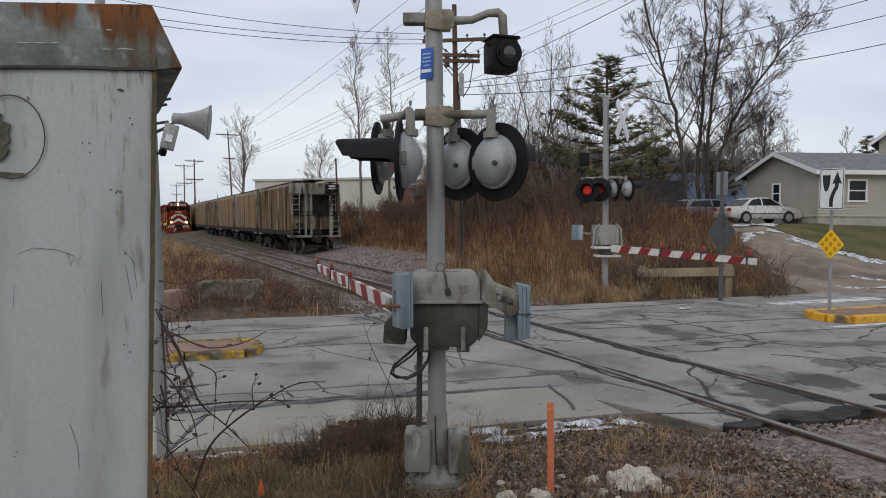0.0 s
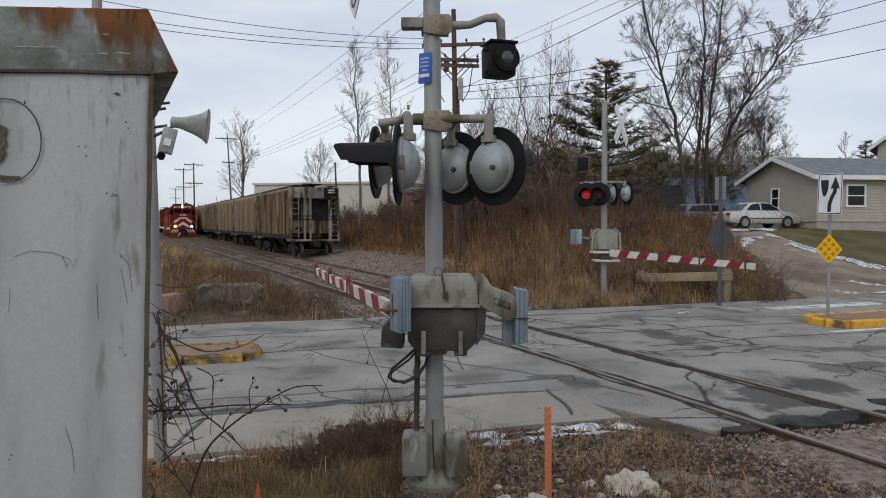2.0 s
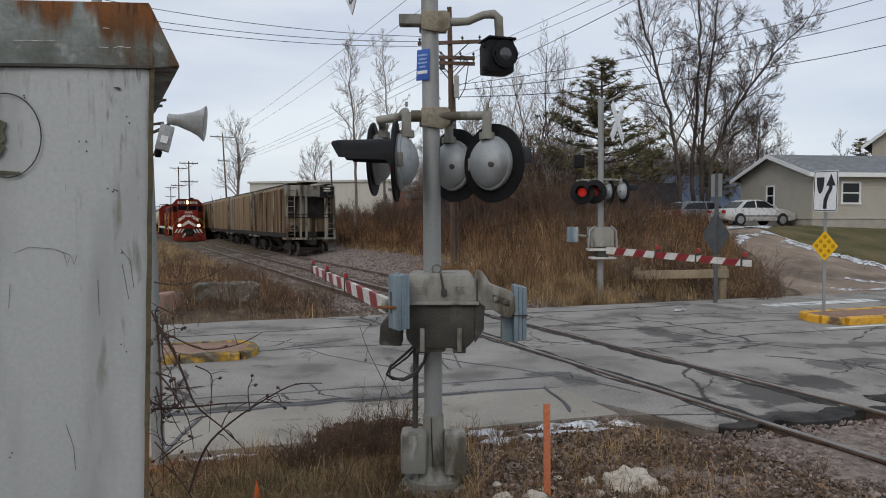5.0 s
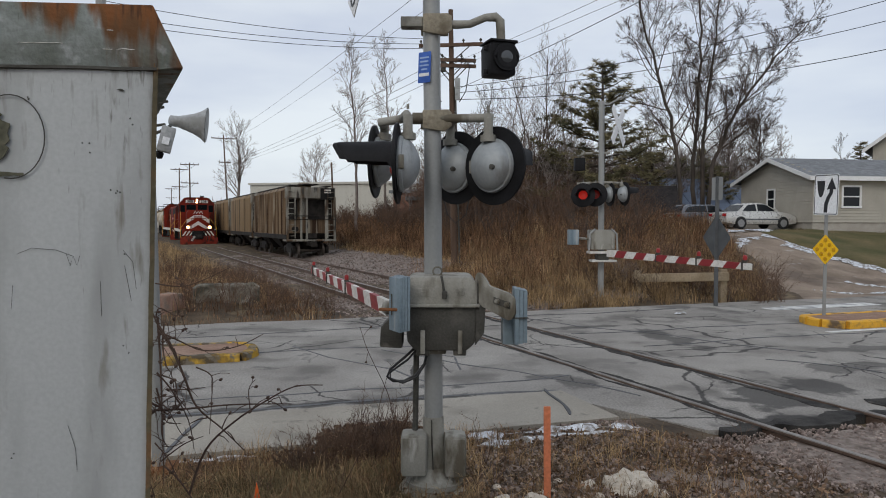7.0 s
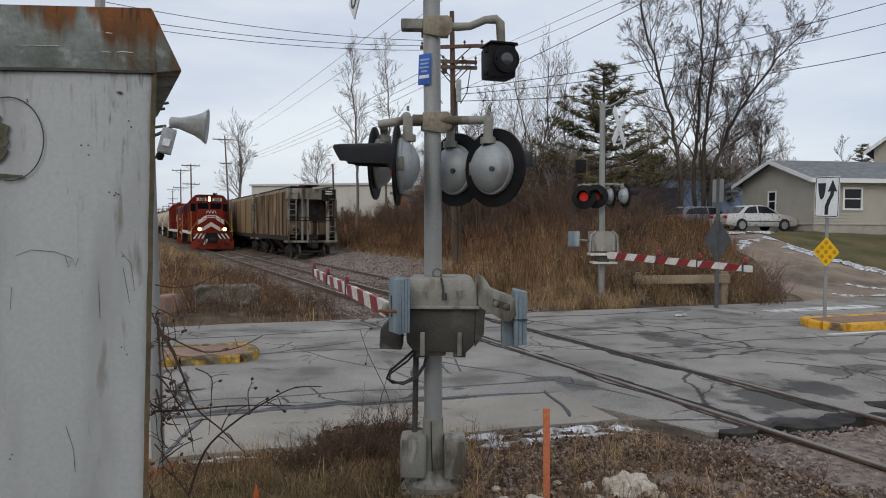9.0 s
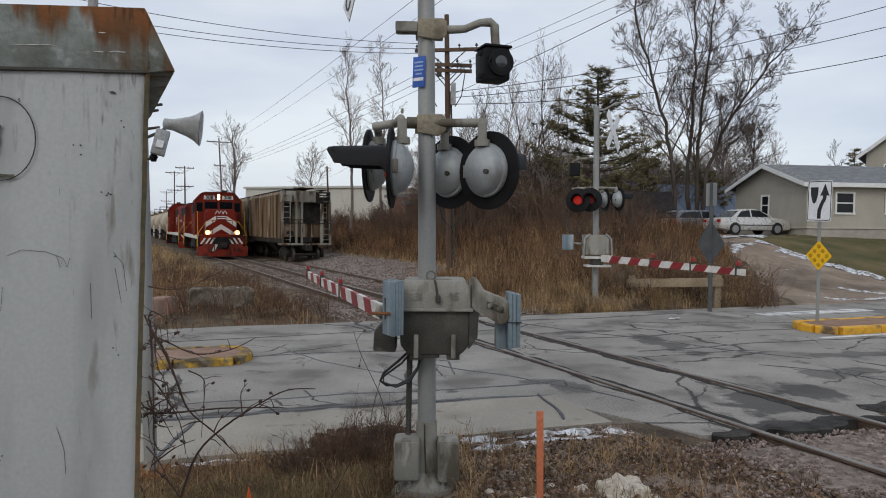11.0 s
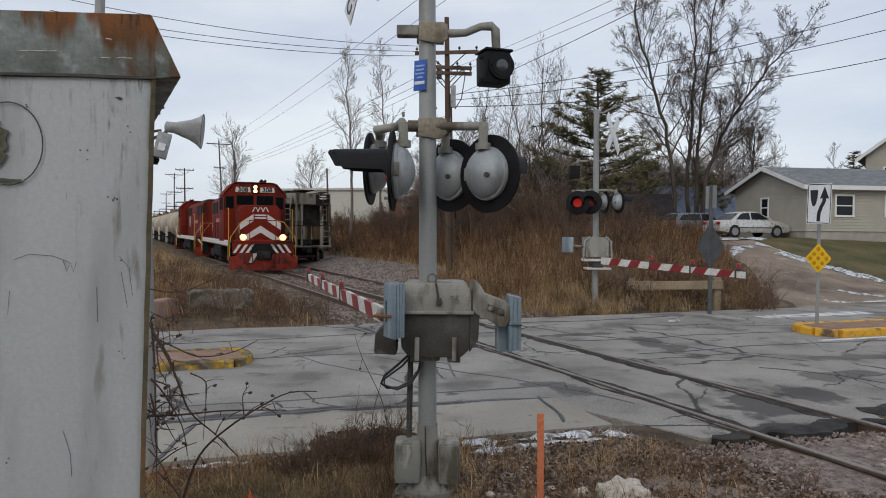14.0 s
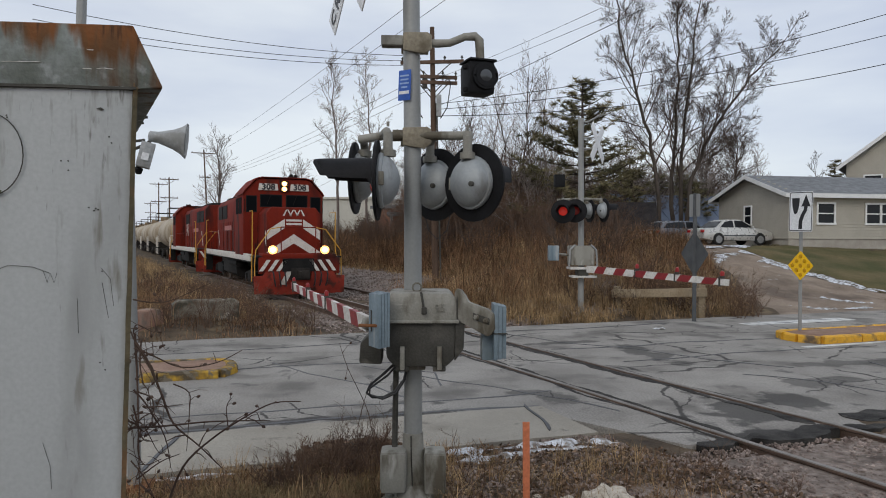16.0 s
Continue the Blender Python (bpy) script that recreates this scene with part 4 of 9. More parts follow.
    for sgn in (-1, 1):
        for a, b, lo, hi in ((0.10, 0.88, 3.52, 3.98), (1.06, 1.40, 3.30, 3.92)):
            y0, y1 = sorted((sgn * a, sgn * b))
            part("cab_window", Geo().prism([(y0, lo), (y1, lo), (y1, hi), (y0, hi)], front @ pose(0, 0, 0.004), 0.012), CAB_GLASS, cab, "dark cab window")
            part("window_gasket", Geo().prism([(y0 - 0.035, lo - 0.035), (y1 + 0.035, lo - 0.035), (y1 + 0.035, hi + 0.035), (y0 - 0.035, hi + 0.035)], front @ pose(0, 0, 0.003), 0.006), LOCO_BLACK, cab)
        for x0, x1 in ((-4.95, -4.25), (-4.12, -3.35)):
            part("cab_window", Geo().span((x0, sgn * 1.534 - 0.008, 3.22), (x1, sgn * 1.534 + 0.008, 3.90)), CAB_GLASS, cab, "dark cab window")
        y = sgn * 0.60
        board = part("number_board", Geo().prism([(y - 0.38, 4.18), (y + 0.38, 4.18), (y + 0.34, 4.46), (y - 0.34, 4.46)], front @ pose(0, 0, 0.004), 0.05), LOCO_WHITE, cab, "pale number board", bevel=0.02)
        writing("numerals", "308", front @ pose(y, 4.315, 0.058), 0.34, SIGN_BLACK, board, 0.006, 0.012)
        part("roof_grab", Geo().tube([(-3.0, sgn * 1.45, 3.3), (-2.9, sgn * 1.5, 3.3), (-2.9, sgn * 1.5, 3.8)], 0.015, 6), LOCO_BLACK, cab)
    hl = part("headlight", Geo().span((-2.96, -0.16, 4.12), (-2.86, 0.16, 4.60)), LOCO_BLACK, cab, bevel=0.03)
    for z in (4.25, 4.47):
        # These lenses are enlarged too; the orange rim draws the glare.
        part("lens", Geo().lathe((-2.862, 0, z), (1, 0, 0), [(0, 0.105), (0.012, 0.10), (0.02, 0.05)], 16), HEADLIGHT_GLARE, hl, "lit headlight lens, widened for glare")
        part("bulb", Geo().lathe((-2.84, 0, z), (1, 0, 0), [(0, 0.062), (0.006, 0.052), (0.008, 0.01)], 14), LAMP_CORE, hl)
    part("horn_cluster", Geo().lathe((-3.9, 0.4, 4.86), (1, 0, 0), [(-0.1, 0.02), (0.2, 0.03), (0.35, 0.09)], 10).lathe((-3.9, 0.6, 4.86), (1, 0, 0), [(-0.1, 0.02), (0.15, 0.03), (0.28, 0.08)], 10).span((-4.0, 0.35, 4.7), (-3.9, 0.65, 4.88)), LOCO_BLACK, root)
    for y in (0.5, -0.5):
        part("windscreen_wiper", Geo().tube([(-2.93, y, 4.0), (-2.92, y - 0.15, 3.6)], 0.012, 5), LOCO_BLACK, cab)
    hood = part("long_hood", Geo().prism([(-0.92, 1.5), (0.92, 1.5), (0.92, 4.02), (0.72, 4.32), (-0.72, 4.32), (-0.92, 4.02)], facing((-17.0, 0, 0), (1, 0, 0)), 11.85), LOCO_RED, root, bevel=0.04)
    for sgn in (-1, 1):
        for k in range(15):
            x = -16.4 + 0.72 * k
            part("hood_door", Geo().span((x + 0.03, sgn * 0.925 - 0.012, 1.62), (x + 0.67, sgn * 0.925 + 0.012, 3.05)), LOCO_RED, hood)
        for x0, x1 in ((-16.2, -14.6), (-14.3, -12.7), (-8.4, -6.4)):
            grille = part("radiator_grille", Geo().span((x0, sgn * 0.93 - 0.02, 3.25), (x1, sgn * 0.93 + 0.02, 3.98)), LOCO_BLACK, hood, "black radiator grille")
        for k in range(3):
            x = -7.7 + 0.42 * k
            part("emblem", Geo().prism([(0, 0), (0.14, 0), (0.05, 1.15), (-0.05, 1.15)], facing((x, sgn * 0.94, 2.35), (0, sgn, 0)), 0.006), LOCO_WHITE, hood)
        part("emblem", Geo().prism([(0, 0), (0.14, 0), (-0.55, 0.95), (-0.69, 0.95)], facing((-15.8, sgn * 0.94, 1.7), (0, sgn, 0)), 0.006), LOCO_WHITE, hood)
        part("lettering_bar", Geo().span((-13.6, sgn * 0.942 - 0.004, 2.62), (-11.0, sgn * 0.942 + 0.004, 2.86)), surf_white_faint, hood)
        g = Geo().tube([(-16.6, sgn * 1.47, 2.55), (-5.4, sgn * 1.47, 2.55)], 0.02, 6)
        part("side_rail", g, LOCO_RED, root)
        for k in range(9):
            x = -16.5 + 1.38 * k
            part("stanchion", Geo().tube([(x, sgn * 1.47, 1.5), (x, sgn * 1.47, 2.55)], 0.018, 6), LOCO_RED, root)
    for x in (-15.8, -14.6, -13.4, -9.8, -8.6):
        part("roof_fan", Geo().lathe((x, 0, 4.3), (0, 0, 1), [(0, 0.56), (0.16, 0.56), (0.19, 0.45), (0.19, 0.02)], 20), LOCO_BLACK, hood)
    part("exhaust_stack", Geo().span((-11.6, -0.35, 4.3), (-10.6, 0.35, 4.52)), LOCO_BLACK, hood, bevel=0.03)
    # running gear
    part("fuel_tank", Geo().prism([(-1.25, 0.55), (-0.9, 0.32), (0.9, 0.32), (1.25, 0.55), (1.3, 1.2), (-1.3, 1.2)], facing((-11.2, 0, 0), (1, 0, 0)), 4.4), LOCO_BLACK, root, bevel=0.03)
    for y in (-1.15, 1.15):
        part("air_reservoir", Geo().lathe((-6.4, y, 1.05), (-1, 0, 0), [(0, 0.05), (0.05, 0.19), (2.6, 0.19), (2.65, 0.05)], 14), LOCO_BLACK, root)
    wheels = []
    for xc in (-3.6, -14.2):
        truck_frame(root, xc, 2.74, 0.51, LOCO_BLACK)
        for dx in (-1.37, 1.37):
            wheels.append(wheelset("wheelset", 0.51, root, xc + dx))
    # broad, low build of this type
    for ob in root.children_recursive:
        if ob not in wheels:
            ob.data.transform(Matrix.Diagonal((1, 1.045, 0.965, 1)))
    return root


surf_white_faint = surf("faded_lettering", (0.36, 0.10, 0.09), (0.42, 0.17, 0.15), 5, 0.6, bump=0)


def make_tank_car():
    root = thing("tank_car", Matrix.Identity(4), "dusty beige railway tank car", "tank car", "train")
    L = 14.6
    tank = part("tank", Geo().lathe((-0.9, 0, 2.62), (-1, 0, 0), [(0, 0.3), (0.10, 0.85), (0.28, 1.28), (0.55, 1.46), (L - 1.8 - 0.55, 1.46), (L - 1.8 - 0.28, 1.28), (L - 1.8 - 0.10, 0.85), (L - 1.8, 0.3)], 32), TANK_PAINT, root)
    part("dome", Geo().lathe((-L / 2, 0, 4.0), (0, 0, 1), [(0, 0.5), (0.42, 0.5), (0.5, 0.4), (0.52, 0.05)], 18), TANK_PAINT, root)
    part("walkway", Geo().span((-L / 2 - 1.2, -0.95, 4.05), (-L / 2 + 1.2, -0.6, 4.1)).span((-L / 2 - 1.2, 0.6, 4.05), (-L / 2 + 1.2, 0.95, 4.1)), DARK_STEEL, root)
    for x in (-L / 2 - 1.2, -L / 2, -L / 2 + 1.2):
        part("platform_rail", Geo().tube([(x, -0.95, 4.05), (x, -0.95, 4.9), (x, 0.95, 4.9), (x, 0.95, 4.05)], 0.025, 6), DARK_STEEL, root)
    for x0 in (-0.45, -L + 0.45):
        part("end_platform", Geo().span((x0 - 0.9, -1.45, 1.05), (x0 + 0.25, 1.45, 1.18)).span((x0 - 0.9, -1.2, 1.18), (x0 - 0.6, 1.2, 1.7)), DARK_STEEL, root)
        part("end_rail", Geo().tube([(x0 + 0.2, -1.4, 1.1), (x0 + 0.2, -1.4, 2.3), (x0 + 0.2, 1.4, 2.3), (x0 + 0.2, 1.4, 1.1)], 0.025, 6), LOCO_WHITE, root)
        for y in (-1.42, 1.42):
            part("ladder", Geo().tube([(x0 - 0.35, y, 0.5), (x0 - 0.35, y, 2.2)], 0.03, 6).tube([(x0 + 0.05, y, 0.5), (x0 + 0.05, y, 2.2)], 0.03, 6), LOCO_WHITE, root)
    part("centre_sill", Geo().span((-L, -0.3, 0.75), (0, 0.3, 1.1)), DARK_STEEL, root)
    for xc in (-2.2, -L + 2.2):
        truck_frame(root, xc, 1.75, 0.46, DARK_STEEL)
        for dx in (-0.87, 0.87):
            wheelset("wheelset", 0.46, root, xc + dx)
    return root


def make_hopper(side_mat, ribbed):
    root = thing("covered_hopper", Matrix.Identity(4), "rust-streaked tan covered hopper car with ribbed sides" if ribbed else "plain beige covered hopper car with smooth sides", "hopper car", "hopper cars on the siding")
    L, W, lo, hi = 11.5, 1.52, 1.35, 4.32
    part("side_sill", Geo().span((-L + 0.1, -W - 0.02, 1.15), (-0.1, -W + 0.1, 1.42)).span((-L + 0.1, W - 0.1, 1.15), (-0.1, W + 0.02, 1.42)).span((-L, -0.3, 0.78), (0, 0.3, 1.15)), DARK_STEEL, root)
    bays = []
    for k in range(3):
        x = -2.1 - 3.65 * k
        g = Geo().add([(x + 1.75, -1.4, 1.5), (x - 1.75, -1.4, 1.5), (x - 1.75, 1.4, 1.5), (x + 1.75, 1.4, 1.5), (x + 0.4, -0.5, 0.38), (x - 0.4, -0.5, 0.38), (x - 0.4, 0.5, 0.38), (x + 0.4, 0.5, 0.38)],
                      [(0, 1, 5, 4), (1, 2, 6, 5), (2, 3, 7, 6), (3, 0, 4, 7), (0, 1, 2, 3), (4, 5, 6, 7)])
        part("discharge_bay", g, DARK_STEEL, root)
    body = part("body", Geo().prism([(-W, 1.42), (W, 1.42), (W, 4.05), (1.25, hi), (-1.25, hi), (-W, 4.05)], facing((-L + 0.75, 0, 0), (1, 0, 0)), L - 1.5), side_mat, root, bevel=0.02)
    if ribbed:
        for sgn in (-1, 1):
            for k in range(22):
                x = -0.82 - k * (L - 1.64) / 21
                part("rib", Geo().span((x - 0.05, sgn * W - 0.07, 1.44), (x + 0.05, sgn * W + 0.07, 4.08)), side_mat, body)
    else:
        for sgn in (-1, 1):
            for k in range(3):
                part("panel_seam", Geo().span((-3.4 - 2.4 * k - 0.03, sgn * W - 0.02, 1.44), (-3.4 - 2.4 * k + 0.03, sgn * W + 0.012, 4.05)), DARK_STEEL, body)
    part("roof_walk", Geo().span((-L + 0.2, -0.45, hi + 0.12), (-0.2, 0.45, hi + 0.18)).span((-L + 0.2, 0.9, hi + 0.02), (-0.2, 1.25, hi + 0.08)).span((-L + 0.2, -1.25, hi + 0.02), (-0.2, -0.9, hi + 0.08)), DARK_STEEL, root)
    for k in range(4):
        part("roof_hatch", Geo().lathe((-1.9 - 2.6 * k, 0, hi), (0, 0, 1), [(0, 0.42), (0.24, 0.42), (0.28, 0.3), (0.28, 0.02)], 16), side_mat, root)
    # the open end over the truck: slope sheet, posts, ladders, panels
    for e, x0 in ((1, 0.0), (-1, -L)):
        xi = x0 - e * 0.75
        part("end_sheet", Geo().add([(xi, -1.42, 4.3), (xi, 1.42, 4.3), (xi, 1.42, 2.5), (xi, -1.42, 2.5), (xi - e * 0.7, 1.2, 1.5), (xi - e * 0.7, -1.2, 1.5), (xi + e * 0.05, -1.42, 4.3), (xi + e * 0.05, 1.42, 4.3), (xi + e * 0.05, 1.42, 2.5), (xi + e * 0.05, -1.42, 2.5)],
                                    [(6, 7, 8, 9), (3, 2, 4, 5), (0, 1, 7, 6), (1, 2, 8, 7), (3, 0, 6, 9), (2, 3, 9, 8)]), HOPPER_GREY, root)
        part("end_top", Geo().span((min(xi, x0 - e * 0.1), -1.48, 3.62), (max(xi, x0 - e * 0.1), 1.48, 4.28)), HOPPER_GREY, root, bevel=0.02)
        part("dark_panel", Geo().span((min(x0 - e * 0.1, x0 - e * 0.08), e * 0.55 if e > 0 else -1.42, 3.55), (max(x0 - e * 0.1, x0 - e * 0.08), 1.42 if e > 0 else -0.55, 4.24)), LOCO_BLACK, root)
        for zz in (4.08, 3.94):
            part("lettering_bar", Geo().span((x0 - e * 0.078 - 0.003, 0.78 if e > 0 else -1.2, zz), (x0 - e * 0.078 + 0.003, 1.2 if e > 0 else -0.78, zz + 0.08)), LOCO_WHITE, root)
        part("recess_panel", Geo().span((min(xi + e * 0.05, xi + e * 0.12), -0.1, 2.35), (max(xi + e * 0.05, xi + e * 0.12), 1.35, 3.55)), DARK_STEEL, root)
        part("recess_panel", Geo().span((min(xi + e * 0.05, xi + e * 0.12), -1.4, 2.35), (max(xi + e * 0.05, xi + e * 0.12), -0.75, 3.55)), DARK_STEEL, root)
        for y in (-0.62, -0.28, 0.9):
            part("end_post", Geo().span((x0 - e * 0.14 - 0.05, y - 0.06, 1.15), (x0 - e * 0.14 + 0.05, y + 0.06, 4.0)), HOPPER_GREY, root)
        for y in (-1.45, 1.45):
            part("corner_post", Geo().span((x0 - e * 0.12 - 0.06, y - 0.06, 1.1), (x0 - e * 0.12 + 0.06, y + 0.06, 3.7)), HOPPER_GREY, root)
            ladder = part("ladder", Geo().span((x0 - e * 0.10 - 0.02, y - math.copysign(0.45, y) - 0.03, 1.2), (x0 - e * 0.10 + 0.02, y - math.copysign(0.45, y) + 0.03, 4.1)), HOPPER_GREY, root)
            for k in range(9):
                part("rung", Geo().tube([(x0 - e * 0.06, y - math.copysign(0.45, y), 1.35 + 0.33 * k), (x0 - e * 0.06, y, 1.35 + 0.33 * k)], 0.02, 5), HOPPER_GREY, ladder)
        part("end_grab", Geo().tube([(x0 - e * 0.05, -1.45, 2.35), (x0 - e * 0.05, 1.45, 2.35)], 0.022, 5).tube([(x0 - e * 0.05, -1.45, 2.55), (x0 - e * 0.05, 1.45, 2.55)], 0.022, 5), DARK_STEEL, root)
        part("end_platform", Geo().span((min(x0, x0 - e * 1.3), -1.5, 1.02), (max(x0, x0 - e * 1.3), 1.5, 1.14)), HOPPER_GREY, root, bevel=0.01)
        part("brake_gear", Geo().lathe((x0 - e * 0.35, -0.95, 1.75), (1, 0, 0), [(-0.25, 0.16), (0.25, 0.16)], 12).span((x0 - e * 0.35 - 0.2, -0.3, 1.2), (x0 - e * 0.35 + 0.2, 0.35, 1.5)), DARK_STEEL, root)
        part("coupler", Geo().span((min(x0 - e * 0.3, x0 + e * 0.5), -0.12, 0.72), (max(x0 - e * 0.3, x0 + e * 0.5), 0.12, 0.98)).box((x0 + e * 0.5, 0, 0.85), (0.25, 0.34, 0.32)), DARK_STEEL, root, bevel=0.03)
    for xc in (-1.5, -L + 1.5):
        truck_frame(root, xc, 1.75, 0.46, DARK_STEEL)
        for dx in (-0.87, 0.87):
            wheelset("wheelset", 0.46, root, xc + dx)
    return root


def on_track(s, p=0.0, flip=False, swing=0.0):
    q = at_track(s, p)
    return pose(q.x, q.y, 0.03, 0, 0, HEADING + (180 if flip else 0) + swing)


LEAD_P, LEAD_SWING = -0.26, -1.8    # the lead engine leans into the slight bend
loco_lead = make_loco()
loco_lead.matrix_basis = on_track(S_START, LEAD_P, False, LEAD_SWING)
loco_rear = copy_thing(loco_lead, on_track(S_START + 18.9 + 18.0, 0, True))
loco_rear["label"] = "second red diesel locomotive coupled back to back"
tank = make_tank_car()
tank.matrix_basis = on_track(S_START + 38.2)
tanks = [tank] + [copy_thing(tank, on_track(S_START + 38.2 + 15.6 * k)) for k in range(1, 6)]
TRAIN = [(loco_lead, 0.0, False, 0.51), (loco_rear, 36.9, True, 0.51)] + [(t, 38.2 + 15.6 * k, False, 0.46) for k, t in enumerate(tanks)]

hopper_a = make_hopper(HOPPER_TAN, True)
hopper_a.matrix_basis = on_track(31.0, 3.6)
hopper_b = make_hopper(HOPPER_BEIGE, False)
hopper_b.matrix_basis = on_track(31.0 + 12.4, 3.6)
for k in range(2, 10):
    copy_thing(hopper_b if k % 3 else hopper_a, on_track(31.0 + 12.4 * k, 3.6))


# ---- crossing signals ----
def lamp_unit(root, c, n, hang, lit, size=0.305, hood=0.34):
    """A flashing-light unit: black round backplate, grey housing behind, visor and red lens in front, hung by an elbow."""
    c, n = Vector(c), Vector(n).normalized()
    plate = part("backplate", Geo().lathe(c, n, [(-0.012, 0.02), (-0.012, size), (0.006, size), (0.010, size - 0.008), (0.010, 0.02)], 36), BLACK_SHEET, root, "black round backplate")
    house = part("lamp_housing", Geo().lathe(c, -n, [(0.013, 0.205), (0.03, 0.212), (0.05, 0.206), (0.055, 0.190), (0.085, 0.182), (0.12, 0.150), (0.155, 0.090), (0.172, 0.03), (0.175, 0.002)], 28), LAMP_BACK, root, "grey domed lamp housing")
    x = Vector((0, 0, 1)).cross(n).normalized()
    part("sight_hole", Geo().lathe(c - n * 0.11 - x * 0.10 + Vector((0, 0, -0.02)), -n, [(0, 0.022), (0.05, 0.020), (0.052, 0.004)], 10), CASTING_DARK, house)
    part("hinge", Geo().box(c - n * 0.05 + x * 0.2, (0.04, 0.04, 0.10)), CASTING, house, bevel=0.006)
    part("lens", Geo().lathe(c, n, [(0.012, 0.112), (0.03, 0.105), (0.05, 0.07), (0.056, 0.01)], 20), lit, root, "red lens")
    # visor: a thick half-round hood over the lens
    g, k = Geo(), 15
    rings = ((0.012, 0.17, -25, 205), (0.06, 0.17, 0, 180), (hood * 0.78, 0.165, 4, 176), (hood, 0.163, 52, 128))
    for a, r0, w0, w1 in rings:
        for r in (r0, r0 - 0.008):
            for j in range(k):
                w = math.radians(w0 + (w1 - w0) * j / (k - 1))
                g.v.append(tuple(c + n * a + x * (r * math.cos(w)) + Vector((0, 0, r * math.sin(w)))))
    for i in range(3):
        o = 2 * k * i
        for j in range(k - 1):
            g.f += [(o + j, o + j + 1, o + 2 * k + j + 1, o + 2 * k + j), (o + k + j, o + 3 * k + j, o + 3 * k + j + 1, o + k + j + 1)]
        g.f += [(o, o + 2 * k, o + 3 * k, o + k), (o + k - 1, o + 2 * k - 1, o + 4 * k - 1, o + 3 * k - 1)]
    o = 6 * k
    g.f += [(o + j, o + j + 1, o + k + j + 1, o + k + j) for j in range(k - 1)]
    part("visor", g, BLACK_SHEET, root, "black sheet visor")
    top = c - n * 0.08 + Vector((0, 0, 0.20))
    hang = Vector(hang)
    over = Vector((top.x, top.y, hang.z))
    el = part("elbow", Geo().tube([top, top + Vector((0, 0, 0.05)), over + Vector((0, 0, -0.03)), over + (hang - over) * 0.25, hang], [0.05, 0.036, 0.036, 0.034, 0.030], 12).lathe(top, (0, 0, 1), [(-0.02, 0.06), (0.03, 0.06)], 12), CASTING, root, "cast pipe elbow")
    part("bolt", Geo().lathe(over + Vector((0, 0, 0.03)), (0, 0, 1), [(0, 0.012), (0.035, 0.012)], 6), CASTING, el)


def gate_arm(root, a, b, tall, count, seed):
    """A boom of slanted red and white stripes from a to b, with red lamps on top."""
    a, b = Vector(a), Vector(b)
    d = (b - a).normalized()
    L = (b - a).length
    side = d.cross(Vector((0, 0, 1))).normalized()
    up = side.cross(d)
    m = Matrix.Translation(a) @ Matrix((d, up, side)).transposed().to_4x4()
    n = int(round(L / 0.305))
    step = L / n
    for k in range(n):
        w = 1 - 0.25 * k / n
        h = tall * w
        s0, s1 = (0 if k == 0 else 0.05), (0 if k == n - 1 else 0.05)
        poly = [(k * step - s0, -h / 2), ((k + 1) * step - s1, -h / 2), ((k + 1) * step + s1, h / 2), (k * step + s0, h / 2)]
        part("stripe", Geo().prism(poly, m @ pose(0, 0, -0.022 * w), 0.044 * w), STRIPE_RED if k % 2 else STRIPE_WHITE, root)
    big = 1.0 if tall < 0.15 else 1.9
    for k in range(count):
        c = a + d * (L * (0.40 + 0.56 * k / max(1, count - 1))) + up * (tall * 0.4)
        base = part("arm_lamp", Geo().lathe(c, up, [(0, 0.024 * big), (0.03 * big, 0.028 * big), (0.03 * big, 0.02 * big)], 12), CASTING_DARK, root)
        part("lens", Geo().lathe(c + up * (0.03 * big), up, [(0, 0.022 * big), (0.03 * big, 0.024 * big), (0.05 * big, 0.016 * big), (0.055 * big, 0.004)], 12), RED_ARM, base, "small red arm lamp")
        part("strap", Geo().box(c - up * (tall * 0.4) - d * 0.05, (0.055, 0.055, tall * 1.1)), CASTING_DARK, base)


RED_ARM = surf("red_lamp_plastic", (0.26, 0.010, 0.012), (0.33, 0.02, 0.02), 8, 0.3, bump=0)


def crossbuck(root, c, n, bracket_to):
    m = facing(c, n)
    for a, word in ((45, "CROSSING"), (-45, "RAILROAD")):
        r = m @ pose(0, 0, 0.0 if a > 0 else 0.012, 0, 0, a)
        board = part("crossbuck_board", Geo().prism([(-0.61, -0.115), (0.61, -0.115), (0.61, 0.115), (-0.61, 0.115)], r, 0.010), SIGN_WHITE, root, "white crossbuck board", bevel=0.003)
        for k, letter in enumerate(word):
            q = r @ pose(-0.52 + 1.04 * k / 7, 0, 0.0125)
            q.translation -= root.matrix_basis.translation
            if abs(k - 3.5) > 1.2:
                writing("letter", letter, q, 0.17, SIGN_BLACK, board, 0.003, 0.004)
    for dz in (-0.14, 0.14):
        q = Vector(c) + Vector((0, 0, dz))
        part("sign_bracket", Geo().tube([q, (bracket_to[0], bracket_to[1], q.z)], 0.025, 8), GALV, root)


